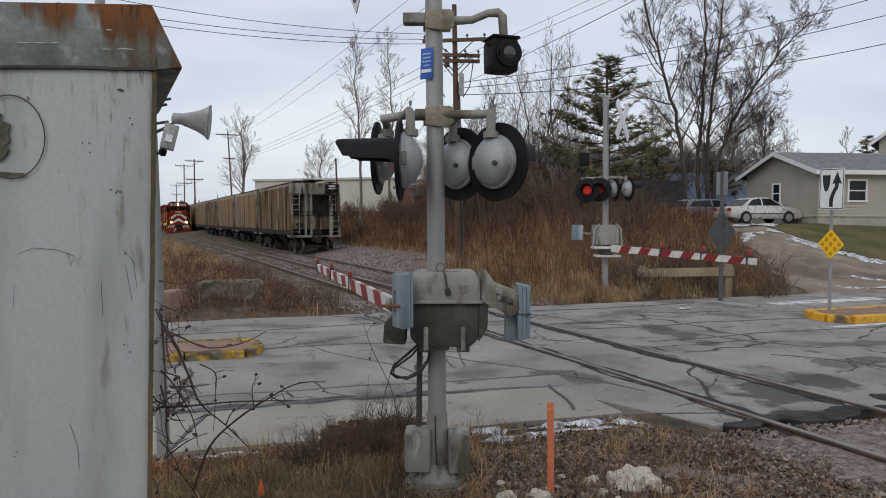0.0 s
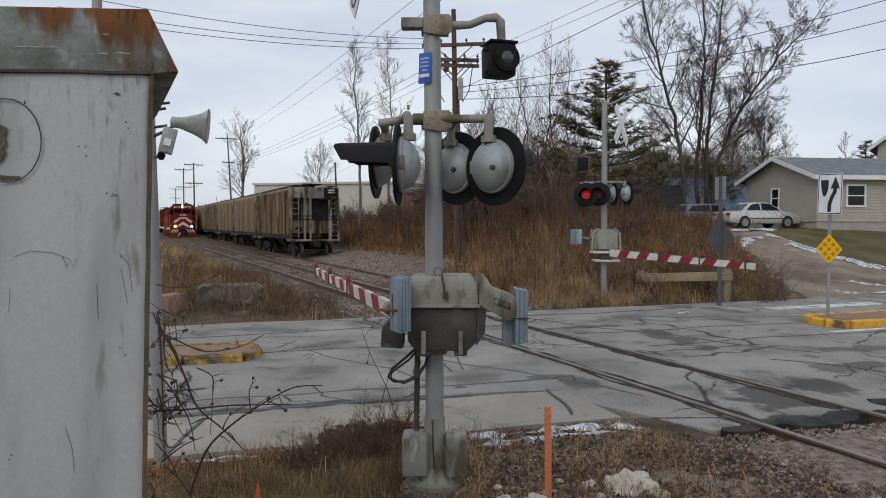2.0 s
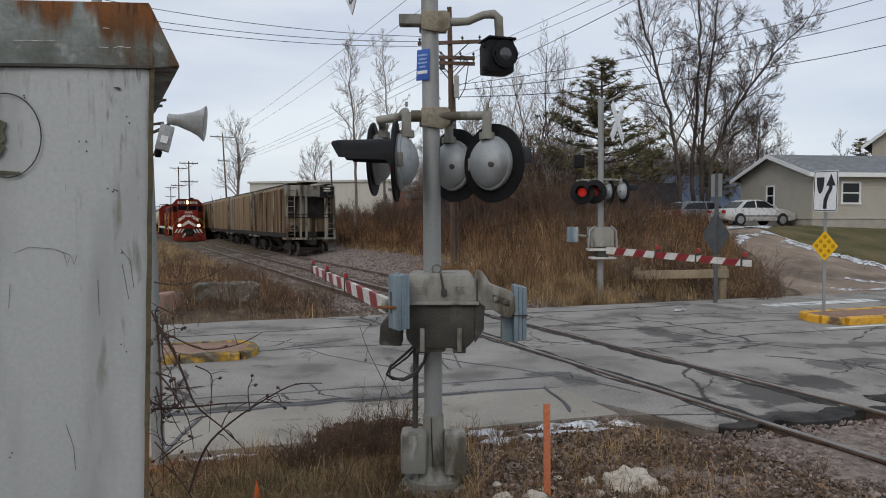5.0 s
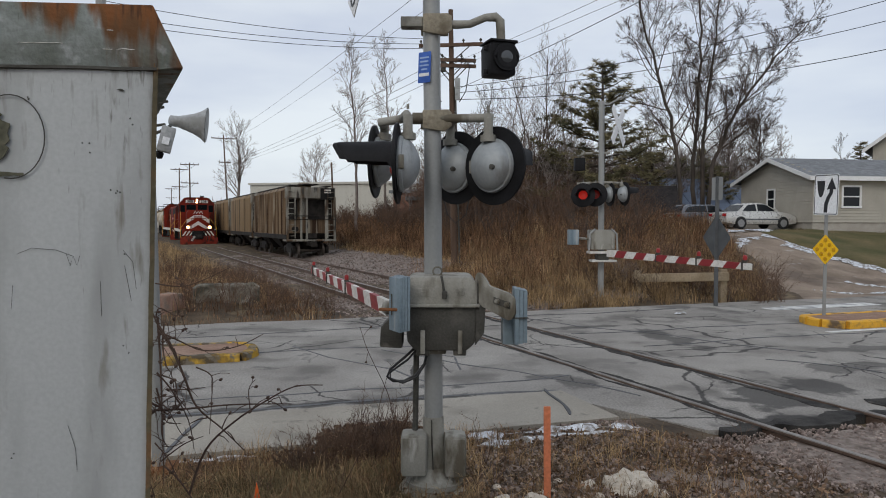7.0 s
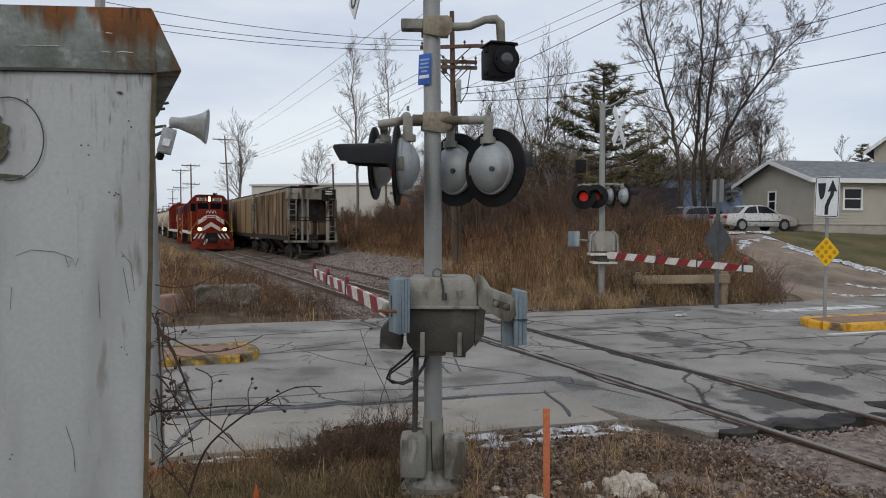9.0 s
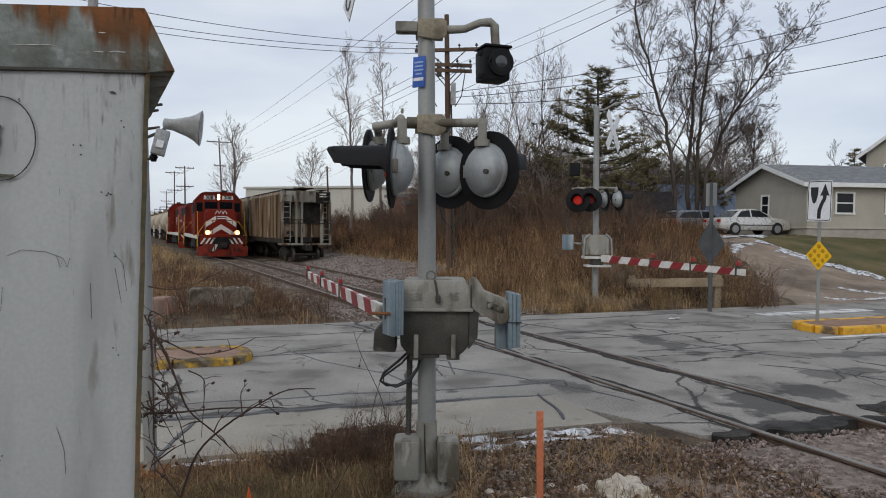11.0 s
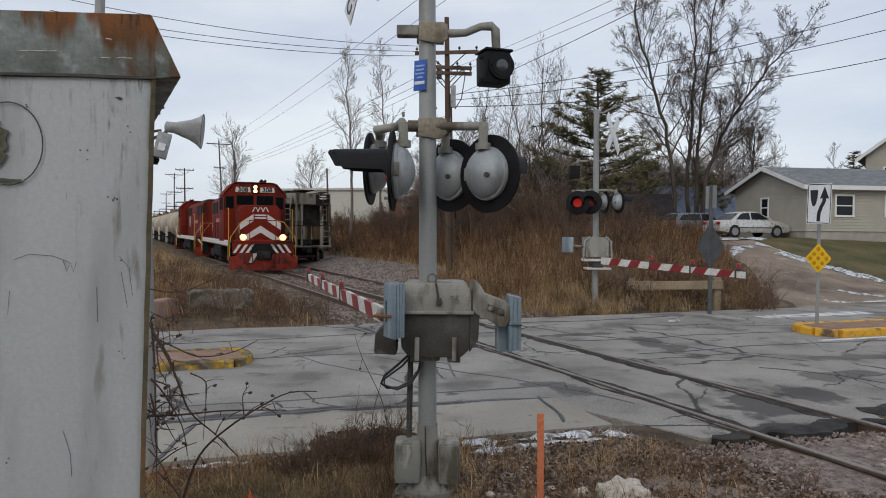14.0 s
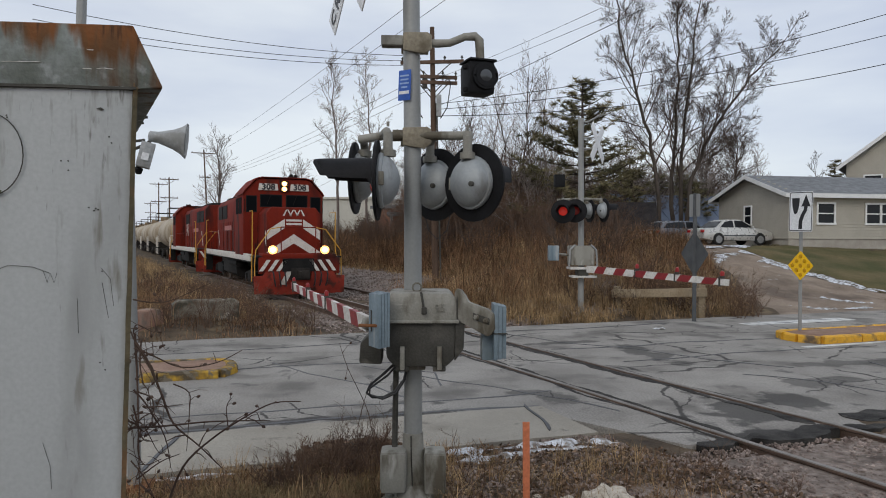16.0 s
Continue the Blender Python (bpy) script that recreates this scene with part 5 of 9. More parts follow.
def make_near_signal():
    root = thing("crossing_signal", Matrix.Translation((-0.068, 5.66, 0.05)), "grey steel crossing signal with flashing lamps and lowered gate", "crossing signal", "crossing signals")
    cx, cy = -0.068, 5.66
    part("footing", Geo().lathe((cx + 0.03, cy, -0.2), (0, 0, 1), [(0, 0.31), (0.20, 0.30), (0.225, 0.28), (0.225, 0.02)], 28), CONCRETE_OLD, root, "round concrete footing")
    part("mast", Geo().tube([(cx + 0.012, cy, 0.42), (cx, cy, 2.5), (cx - 0.028, cy, 4.75)], [0.074, 0.070, 0.066], 28), GALV, root, "galvanised steel mast")
    part("mast_collar", Geo().lathe((cx + 0.01, cy, 0.50), (0, 0, 1), [(0, 0.072), (0.03, 0.076), (0.05, 0.07)], 24), CASTING, root)
    # split base casting with two junction boxes
    g = Geo().tube([(cx + 0.01, cy, 0.58), (cx + 0.012, cy, 0.40), (cx + 0.02, cy, 0.16)], [0.082, 0.088, 0.11], 24)
    g.lathe((cx + 0.02, cy, 0.03), (0, 0, 1), [(0, 0.235), (0.04, 0.235), (0.055, 0.18), (0.16, 0.10)], 24)
    part("base_casting", g, CASTING, root, "weathered cast base")
    part("base_seam", Geo().tube([(cx - 0.005, cy - 0.092, 0.57), (cx, cy - 0.098, 0.35), (cx + 0.01, cy - 0.125, 0.18)], 0.006, 6), CASTING_DARK, root)
    for k in range(4):
        w = math.radians(40 + 90 * k)
        part("anchor_bolt", Geo().lathe((cx + 0.02 + 0.19 * math.cos(w), cy + 0.19 * math.sin(w), 0.07), (0, 0, 1), [(0, 0.026), (0.03, 0.026), (0.032, 0.014), (0.08, 0.014)], 8), CASTING, root)
    for x0, x1, z0, z1 in ((-0.315, -0.105, 0.13, 0.47), (0.03, 0.205, 0.12, 0.46)):
        jb = part("junction_box", Geo().span((x0, cy - 0.17, z0), (x1, cy + 0.05, z1)), CASTING, root, "cast junction box at the foot", bevel=0.04)
        part("lid", Geo().span((x0 + 0.015, cy - 0.185, z0 + 0.02), (x1 - 0.015, cy - 0.168, z1 - 0.02)), CASTING, jb, bevel=0.007)
    part("conduit", Geo().tube([(-0.205, cy - 0.02, 0.46), (-0.20, cy - 0.02, 0.8), (-0.195, cy - 0.02, 1.2)], 0.024, 10), CASTING_DARK, root, "dark cable conduit")
    part("cable_loop", Geo().tube([(-0.19, cy - 0.06, 1.16), (-0.28, cy - 0.09, 1.08), (-0.40, cy - 0.10, 0.98), (-0.425, cy - 0.10, 0.92), (-0.38, cy - 0.10, 0.885), (-0.29, cy - 0.10, 0.885), (-0.20, cy - 0.09, 0.93), (-0.13, cy - 0.08, 1.02), (-0.10, cy - 0.06, 1.14)], 0.011, 8), CABLE, root, "hanging loop of black cable")
    part("cable_loop", Geo().tube([(-0.17, cy - 0.07, 1.16), (-0.26, cy - 0.11, 1.06), (-0.40, cy - 0.12, 0.96), (-0.40, cy - 0.12, 0.91), (-0.30, cy - 0.12, 0.875), (-0.19, cy - 0.11, 0.92), (-0.12, cy - 0.09, 1.03)], 0.009, 8), CABLE, root)
    # gate mechanism: lidded casting
    f = 5.36
    mech = part("mechanism_body", Geo().prism([(-0.262, 1.23), (-0.20, 1.16), (0.20, 1.16), (0.262, 1.22), (0.275, 1.52), (-0.275, 1.52)], facing((0.0, f, 0), (0, -1, 0)) @ pose(0, 0, -0.46), 0.46), CASTING_DARK, root, "dark cast gate mechanism case", bevel=0.028)
    lid = part("mechanism_lid", Geo().prism([(-0.28, 1.505), (0.28, 1.505), (0.278, 1.68), (0.23, 1.735), (-0.23, 1.735), (-0.278, 1.68)], facing((-0.0, f - 0.03, 0), (0, -1, 0)) @ pose(0, 0, -0.50), 0.50), CASTING, root, "grey cast lid", bevel=0.05)
    part("lid_rim", Geo().span((-0.292, f - 0.045, 1.50), (0.292, f + 0.46, 1.525)), CASTING, lid, bevel=0.008)
    for x in (-0.14, 0.145):
        part("rib", Geo().span((x - 0.018, f - 0.025, 1.14), (x + 0.018, f + 0.01, 1.32)), CASTING, mech, bevel=0.008)
        part("foot_lug", Geo().span((x - 0.05, f + 0.02, 1.12), (x + 0.05, f + 0.40, 1.17)), CASTING_DARK, mech, bevel=0.01)
    part("maker_emblem", Geo().span((-0.175, f - 0.037, 1.585), (-0.105, f - 0.028, 1.645)).span((-0.16, f - 0.042, 1.61), (-0.12, f - 0.036, 1.62)), CASTING, lid, bevel=0.004)
    writing("cast_numerals", "95", facing((0.145 + 0.068, f - 0.036 - 5.66, 1.615 - 0.05), (0, -1, 0)), 0.085, CASTING, lid, 0.012)
    hasp = part("hasp", Geo().tube([(0.0, f - 0.04, 1.74), (0.012, f - 0.05, 1.68), (0.02, f - 0.055, 1.62)], 0.009, 8), CASTING_DARK, lid)
    part("padlock", Geo().span((0.005, f - 0.075, 1.57), (0.045, f - 0.045, 1.625)), CASTING_DARK, hasp, bevel=0.008)
    part("lifting_eye", Geo().tube([(-0.03 + 0.035 * math.cos(w), f + 0.1, 1.765 + 0.035 * math.sin(w)) for w in [k * math.pi / 5 for k in range(11)]], 0.008, 6), CASTING, lid)
    part("mast_clamp", Geo().span((cx - 0.11, cy - 0.12, 1.10), (cx + 0.11, cy + 0.09, 1.22)), CASTING, root, bevel=0.02)
    part("side_hub", Geo().lathe((-0.30, f + 0.10, 1.50), (-1, 0, 0), [(-0.03, 0.12), (0.02, 0.12), (0.03, 0.09), (0.06, 0.085)], 18), CASTING, root)
    part("side_casing", Geo().prism([(-0.30, 1.16), (-0.48, 1.17), (-0.47, 1.33), (-0.30, 1.50)], facing((0, f + 0.1, 0), (0, -1, 0)) @ pose(0, 0, -0.25), 0.25), CASTING_DARK, root, bevel=0.02)
    # blue-grey counterweight slabs at the arm side
    along, across = Vector((-0.45, 0.893, 0)), Vector((0.893, 0.45, 0))
    turn = Matrix((across, -along, Vector((0, 0, 1)))).transposed()
    for k in range(4):
        c = Vector((-0.306, 5.12, 1.535 + 0.004 * k)) + across * (0.0105 + 0.021 * k) + along * 0.0975
        part("counterweight", Geo().box(c, (0.0195, 0.195 + 0.006 * k, 0.40), turn), BLUE_BOX, root, "blue-grey painted counterweight slab", bevel=0.003)
    c = Vector((-0.306, 5.12, 1.53)) - across * 0.002 + along * 0.14
    part("slot", Geo().box(c, (0.006, 0.012, 0.16), turn), CASTING_DARK, root)
    part("weight_bolt", Geo().tube([(-0.46, 5.2, 1.50), (-0.26, 5.15, 1.50)], 0.012, 8), RUST, root)
    # swing bracket and weights on the other side
    m = facing((0.44, 5.34, 1.55), (-0.35, -0.93, 0))
    arm = part("swing_bracket", Geo().prism([(-0.165, 0.215), (-0.125, 0.205), (-0.09, 0.16), (-0.065, 0.115), (0.09, 0.065), (0.135, 0.025), (0.14, -0.085), (0.115, -0.13), (0.08, -0.145), (-0.055, -0.078), (-0.12, -0.05), (-0.18, 0.0), (-0.18, 0.18)], m, 0.045), CASTING, root, "slotted cast counterweight bracket", bevel=0.012)
    part("slot", Geo().prism([(-0.03, 0.035), (0.10, -0.005), (0.10, -0.055), (-0.03, -0.015)], m @ pose(0, 0, 0.04), 0.009), CASTING_DARK, arm)
    for q in (0.0, 0.075):
        part("bolt", Geo().lathe(m @ Vector((q, -0.0 - 0.28 * q, 0.045)), m.to_3x3() @ Vector((0, 0, 1)), [(0, 0.022), (0.02, 0.022), (0.022, 0.012), (0.035, 0.012)], 8), CASTING, arm)
    part("bracket_web", Geo().prism([(0.26, 1.20), (0.33, 1.30), (0.345, 1.62), (0.32, 1.74), (0.275, 1.74), (0.265, 1.60)], facing((0, 5.40, 0), (0, -1, 0)), 0.05), CASTING_DARK, root, bevel=0.015)
    for k in range(3):
        part("counterweight", Geo().span((0.553 + 0.033 * k, 5.27 + 0.01 * k, 1.225 + 0.006 * k), (0.584 + 0.033 * k, 5.47, 1.650 - 0.008 * k)), BLUE_BOX, root, "blue-grey painted counterweight slab", bevel=0.004)
    part("weight_strap", Geo().span((0.548, 5.262, 1.425), (0.656, 5.30, 1.432)), CASTING_DARK, root)
    part("weight_block", Geo().span((0.475, 5.42, 1.20), (0.60, 5.55, 1.46)), BLUE_BOX, root, bevel=0.012)
    # boom
    boom = part("boom_socket", Geo().tube([(-0.30, 5.50, 1.46), (-0.43, 5.62, 1.46), (-0.44, 5.85, 1.46)], [0.05, 0.05, 0.045], 12), CASTING, root)
    gate_arm(root, (-0.425, 5.70, 1.45), (-1.890, 10.500, 1.444), 0.125, 3, 1)
    # crossarm, clamps and lamps
    z = 2.965
    for zz, w in ((2.955, 0.115), (3.705, 0.115)):
        part("clamp", Geo().prism([(-w, -0.07), (0.06, -0.095), (w, -0.05), (w, 0.06), (0.08, 0.08), (-w, 0.07)], facing((cx + 0.03, cy - 0.062, zz), (0.12, -1, 0)), 0.032), BRONZE, root, "brownish cast clamp", bevel=0.010)
        part("clamp", Geo().span((cx - 0.10, cy + 0.05, zz - 0.06), (cx + 0.12, cy + 0.09, zz + 0.06)), BRONZE, root, bevel=0.01)
    part("crossarm", Geo().tube([(-0.50, 5.70, z - 0.02), (-0.30, 5.62, z), (0.02, 5.60, z), (0.40, 5.52, z - 0.005)], 0.034, 14), CASTING, root, "pipe crossarm")
    part("crossarm_hub", Geo().tube([(-0.23, 5.60, z), (-0.13, 5.60, z)], 0.046, 14), CASTING, root)
    lamp_unit(root, (-0.335, 5.33, 2.585), (-0.997, 0.05, 0), (-0.31, 5.58, z), RED_LENS, 0.305, 0.44)
    lamp_unit(root, (-0.56, 5.98, 2.655), (-0.995, 0.09, 0), (-0.48, 5.72, z - 0.02), RED_LENS)
    lamp_unit(root, (0.415, 5.50, 2.585), (0.72, 0.70, 0), (0.36, 5.53, z), RED_LENS)
    lamp_unit(root, (0.13, 5.92, 2.60), (0.72, 0.70, 0), (0.12, 5.62, z), RED_LENS)
    # upper arm with the square lamp
    za = 3.715
    part("upper_arm", Geo().tube([(-0.31, 5.66, za + 0.005), (0.12, 5.62, za - 0.01), (0.22, 5.60, za - 0.01), (0.34, 5.58, za + 0.035), (0.42, 5.58, za + 0.04), (0.455, 5.58, za + 0.01), (0.465, 5.58, za - 0.16)], [0.033, 0.033, 0.03, 0.03, 0.036, 0.036, 0.034], 14), CASTING, root, "bent pipe arm")
    part("arm_box", Geo().span((-0.325, 5.58, za - 0.035), (-0.15, 5.70, za + 0.045)), CASTING, root, bevel=0.012)
    q = facing((0.445, 5.56, 3.415), (0.32, -0.95, 0.0)) @ Matrix.Diagonal((0.86, 0.90, 0.9, 1))
    box = part("lamp_box", Geo().prism([(-0.125, -0.145), (0.125, -0.145), (0.13, 0.10), (0.11, 0.145), (-0.11, 0.145), (-0.13, 0.10)], q @ pose(0, 0, -0.12), 0.22), BLACK_SHEET, root, "black square lamp box", bevel=0.02)
    part("cover", Geo().prism([(-0.138, 0.135), (0.138, 0.135), (0.13, 0.155), (-0.13, 0.155)], q @ pose(0, 0, -0.13), 0.25), BLACK_SHEET, box, bevel=0.006)
    part("bezel", Geo().lathe(q @ Vector((0.02, 0.005, 0.10)), q.to_3x3() @ Vector((0, 0, 1)), [(0, 0.105), (0.03, 0.105), (0.035, 0.085), (0.02, 0.083)], 24), BLACK_SHEET, box)
    part("lens", Geo().lathe(q @ Vector((0.02, 0.005, 0.11)), q.to_3x3() @ Vector((0, 0, 1)), [(0, 0.082), (0.015, 0.07), (0.03, 0.035), (0.034, 0.003)], 20), CLEAR_LENS, box, "round dark glass lens")
    for zz in (-0.11, 0.09):
        part("latch", Geo().box(q @ Vector((-0.14, zz, 0.02)), (0.03, 0.03, 0.035)), BLACK_SHEET, box, bevel=0.005)
    # blue notice on the mast
    sm = facing((-0.135, 5.60, 3.365), (-0.62, -0.78, 0)) @ pose(0, 0, 0, 0, 0, -2)
    plate = part("notice_plate", Geo().prism([(-0.062, -0.12), (0.062, -0.12), (0.062, 0.12), (-0.062, 0.12)], sm, 0.006), SIGN_BLUE, root, "small blue notice plate", bevel=0.002)
    for k, (zz, w) in enumerate(((0.075, 0.045), (0.045, 0.04), (0.015, 0.045), (-0.015, 0.03))):
        part("lettering_bar", Geo().prism([(-w, zz - 0.006), (w, zz - 0.006), (w, zz + 0.006), (-w, zz + 0.006)], sm @ pose(0, 0, 0.0062), 0.002), SIGN_PALE, plate)
    part("lettering_bar", Geo().prism([(-0.05, -0.07), (0.05, -0.07), (0.05, -0.045), (-0.05, -0.045)], sm @ pose(0, 0, 0.0062), 0.002), SIGN_WHITE, plate)
    crossbuck(root, (-0.58, 5.62, 4.36), (-0.91, -0.41, 0), (cx - 0.02, cy))
    return root


SIGN_PALE = surf("sign_pale_blue", (0.30, 0.42, 0.65), (0.36, 0.48, 0.70), 4, 0.45, bump=0)


def make_far_signal():
    bx, by, bz = 4.13, 18.0, 0.2
    root = thing("crossing_signal", Matrix.Translation((bx, by, bz)), "crossing signal across the road with red lamps and striped gate", "crossing signal", "crossing signals")
    part("mast", Geo().tube([(bx + 0.02, by, 0.1), (bx + 0.01, by, 2.5), (bx - 0.01, by, 5.20)], [0.078, 0.074, 0.070], 20), GALV, root, "galvanised steel mast")
    part("footing", Geo().lathe((bx, by, -0.2), (0, 0, 1), [(0, 0.30), (0.42, 0.29), (0.43, 0.02)], 18), CONCRETE_OLD, root)
    part("mast_cap", Geo().lathe((bx - 0.01, by, 5.2), (0, 0, 1), [(0, 0.085), (0.05, 0.08), (0.06, 0.01)], 16), GALV, root)
    part("top_arm", Geo().tube([(bx - 0.06, by, 5.18), (bx + 0.15, by - 0.05, 5.16), (bx + 0.42, by - 0.2, 5.30), (bx + 0.62, by - 0.3, 5.33)], [0.02, 0.025, 0.02, 0.01], 8), GALV, root)
    crossbuck(root, (bx + 0.40, by - 0.12, 4.62), (-0.83, 0.55, 0), (bx, by))
    part("crossarm", Geo().tube([(bx - 0.62, by - 0.05, 3.16), (bx, by, 3.20), (bx + 0.60, by, 3.18)], 0.035, 10), CASTING, root)
    part("upper_arm", Geo().tube([(bx - 0.60, by, 3.85), (bx - 0.45, by, 3.93), (bx + 0.2, by, 3.95)], 0.03, 10), CASTING, root)
    part("lamp_box", Geo().box((bx - 0.57, by - 0.05, 3.65), (0.26, 0.24, 0.32)), BLACK_SHEET, root, "black square lamp box", bevel=0.025)
    lamp_unit(root, (bx - 0.53, by - 0.35, 2.86), (-0.30, -0.95, 0), (bx - 0.50, by - 0.06, 3.17), RED_LIT, 0.30)
    lamp_unit(root, (bx - 0.20, by - 0.24, 2.88), (-0.30, -0.95, 0), (bx - 0.20, by - 0.02, 3.18), RED_HALF, 0.30)
    lamp_unit(root, (bx + 0.24, by + 0.05, 2.90), (0.95, 0.20, 0), (bx + 0.20, by, 3.18), RED_LENS, 0.30)
    lamp_unit(root, (bx + 0.52, by - 0.30, 2.90), (0.95, 0.20, 0), (bx + 0.50, by, 3.18), RED_LENS, 0.30)
    part("mechanism_body", Geo().span((bx - 0.30, by - 0.28, 1.50), (bx + 0.30, by + 0.22, 2.00)), CASTING, root, "grey gate mechanism case", bevel=0.03)
    part("frame_ledge", Geo().span((bx - 0.34, by - 0.36, 1.40), (bx + 0.50, by + 0.1, 1.46)), STRIPE_WHITE, root, bevel=0.008)
    part("frame_ledge", Geo().span((bx - 0.28, by - 0.34, 1.19), (bx + 0.34, by + 0.1, 1.24)), STRIPE_WHITE, root, bevel=0.008)
    part("frame_block", Geo().span((bx - 0.12, by - 0.30, 1.24), (bx + 0.14, by + 0.1, 1.40)), CASTING_DARK, root)
    for s in (-1, 1):
        part("brace", Geo().tube([(bx + s * 0.36, by - 0.3, 1.46), (bx + s * 0.33, by - 0.3, 1.9), (bx + s * 0.2, by - 0.28, 2.02)], 0.025, 8), GALV, root)
    part("counterweight", Geo().span((bx - 0.86, by - 0.25, 1.62), (bx - 0.60, by - 0.05, 2.00)), BLUE_BOX, root, "blue-grey painted counterweight slab", bevel=0.015)
    part("weight_arm", Geo().tube([(bx - 0.75, by - 0.1, 1.8), (bx - 0.2, by - 0.1, 1.75)], 0.03, 8), CASTING, root)
    gate_arm(root, (4.162, 17.400, 1.426), (6.227, 14.000, 1.299), 0.17, 3, 2)
    eye = Vector((0, 0, 2.15))
    root.matrix_basis = Matrix.Translation(eye + (Vector((bx, by, bz)) - eye) * 1.085) @ Matrix.Diagonal((1.085, 1.085, 1.085, 1))


RED_HALF = glowing("red_lens_half_lit", (0.14, 0.009, 0.007), 0.15)


def make_shed():
    """A weathered steel instrument case beside the camera, with a rusty flared cap."""
    fr = Vector((-0.754, 1.80, 0))
    e1, e2 = Vector((-0.998, -0.062, 0)), Vector((-0.43, 0.90, 0)).normalized()
    W, Dp, lean = 1.45, 0.75, 0.030
    root = thing("instrument_case", Matrix.Translation((fr.x, fr.y, -0.12)), "weathered grey steel instrument case with rusty cap", "equipment cabinet")

    def at(a, b, z):
        q = fr + e1 * a + e2 * b
        q.z = z - 0.006
        q.x += lean * (z - 2.45)
        return q
    g = Geo()
    nz = 26
    zs = [-0.12 + (2.545 + 0.12) * k / nz for k in range(nz + 1)]
    # the corner of the sheet is dented and wavy
    for z in zs:
        w = 0.006 * noise.noise(Vector((0, 0, z * 4.0))) + 0.004 * noise.noise(Vector((3, 0, z * 11)))
        for a, b in ((w, 0), (0.03 + w, -0.012), (W * 0.5, -0.004 + 0.004 * noise.noise(Vector((5, 0, z * 2)))), (W, 0), (W, Dp), (0, Dp)):
            g.v.append(tuple(at(a, b, z)))
    for j in range(nz):
        g.f += [(j * 6 + i, j * 6 + (i + 1) % 6, j * 6 + 6 + (i + 1) % 6, j * 6 + 6 + i) for i in range(6)]
    g.f += [tuple(range(6)), tuple(nz * 6 + i for i in range(6))]
    part("case_wall", g, SHED_METAL, root)
    # the edge strip with rust and moss
    g = Geo()
    for z in zs:
        w = 0.006 * noise.noise(Vector((0, 0, z * 4.0))) + 0.004 * noise.noise(Vector((3, 0, z * 11)))
        for a, b in ((w - 0.004, 0.004), (w - 0.004, -0.010), (0.008 + w + 0.004 * noise.noise(Vector((7, 0, z * 7))), -0.016), (0.008 + w, 0.0)):
            g.v.append(tuple(at(a, b, z)))
    for j in range(nz):
        g.f += [(j * 4 + i, j * 4 + (i + 1) % 4, j * 4 + 4 + (i + 1) % 4, j * 4 + 4 + i) for i in range(4)]
    part("corner_strip", g, EDGE_RUST, root, "rusty corner strip")
    poly = [(0.0, 2.452), (-0.068, 2.532), (0.012, 2.692), (W - 0.012, 2.692), (W + 0.068, 2.532), (W, 2.452)]
    g = Geo()
    for b in (-0.016, Dp + 0.03):
        g.v += [tuple(at(a, b, z)) for a, z in poly]
    g.f = [tuple(range(6)), tuple(range(6, 12))] + [(i, (i + 1) % 6, 6 + (i + 1) % 6, 6 + i) for i in range(6)]
    g.v[0] = tuple(at(0.0, 0.0, 2.528))
    g.v[5] = tuple(at(W, 0.0, 2.528))
    cap = part("cap", g, SHED_RUST, root, "rust-streaked flared cap", bevel=0.006)
    g = Geo()
    for a in [k * W / 16 for k in range(17)]:
        dz = 0.003 * noise.noise(Vector((a * 20, 0, 0)))
        g.v += [tuple(at(a, -0.022, 2.533 + dz)), tuple(at(a, -0.022, 2.526 + dz)), tuple(at(a, -0.002, 2.525 + dz)), tuple(at(a, -0.002, 2.533 + dz))]
    g.f = [(4 * i + j, 4 * i + (j + 1) % 4, 4 * i + 4 + (j + 1) % 4, 4 * i + 4 + j) for i in range(16) for j in range(4)]
    part("drip_edge", g, CASTING_DARK, cap)
    for a0, a1, zz in ((0.055, 0.10, 2.578), (0.11, 0.135, 2.577), (0.23, 0.34, 2.590), (0.108, 0.125, 2.625)):
        part("cap_scratch", Geo().tube([at(a0 + (a1 - a0) * k / 6, -0.0165, zz + 0.002 * noise.noise(Vector((k * 1.7, a0 * 9, 0)))) for k in range(7)], [0.0004, 0.0014, 0.0009, 0.0016, 0.0008, 0.0013, 0.0003], 4), STRIPE_WHITE, cap)
    part("vent_pipe", Geo().tube([at(0.140, 0.05, 2.66), at(0.140, 0.05, 3.05)], 0.0125, 10), GALV, root)
    face = lambda a, z, off=-0.012: facing(at(a, off, z), -e2.cross(Vector((0, 0, 1))).cross(Vector((0, 0, 1))) * 0 + Vector((0.062, -0.998, 0)))
    # old welded disc, hole scars, scratches
    m = face(0.355, 2.355)
    part("round_scar", Geo().tube([m @ Vector((0.085 * math.cos(w), 0.105 * math.sin(w), 0.004)) for w in [radians(-100 + 11 * k) for k in range(21)]], 0.0016, 5), CASTING_DARK, root)
    part("moss_patch", ribbon_on(m @ pose(-0.045, 0.01, 0.003), [(0.0, 0.06), (0.0, 0.0), (0.01, -0.07)], 0.085, 3), MOSS, root)
    part("moss_patch", ribbon_on(face(0.36, 2.26) @ pose(0, 0, 0.003), [(-0.06, 0.0), (0.04, 0.002)], 0.012, 4), MOSS, root)
    part("punched_hole", Geo().prism([(-0.008, 0.002), (0.006, -0.003), (0.011, 0.0), (0.004, 0.004)], face(0.088, 2.475) @ pose(0, 0, 0.002), 0.003), CASTING_DARK, root)
    rnd = random.Random(12)
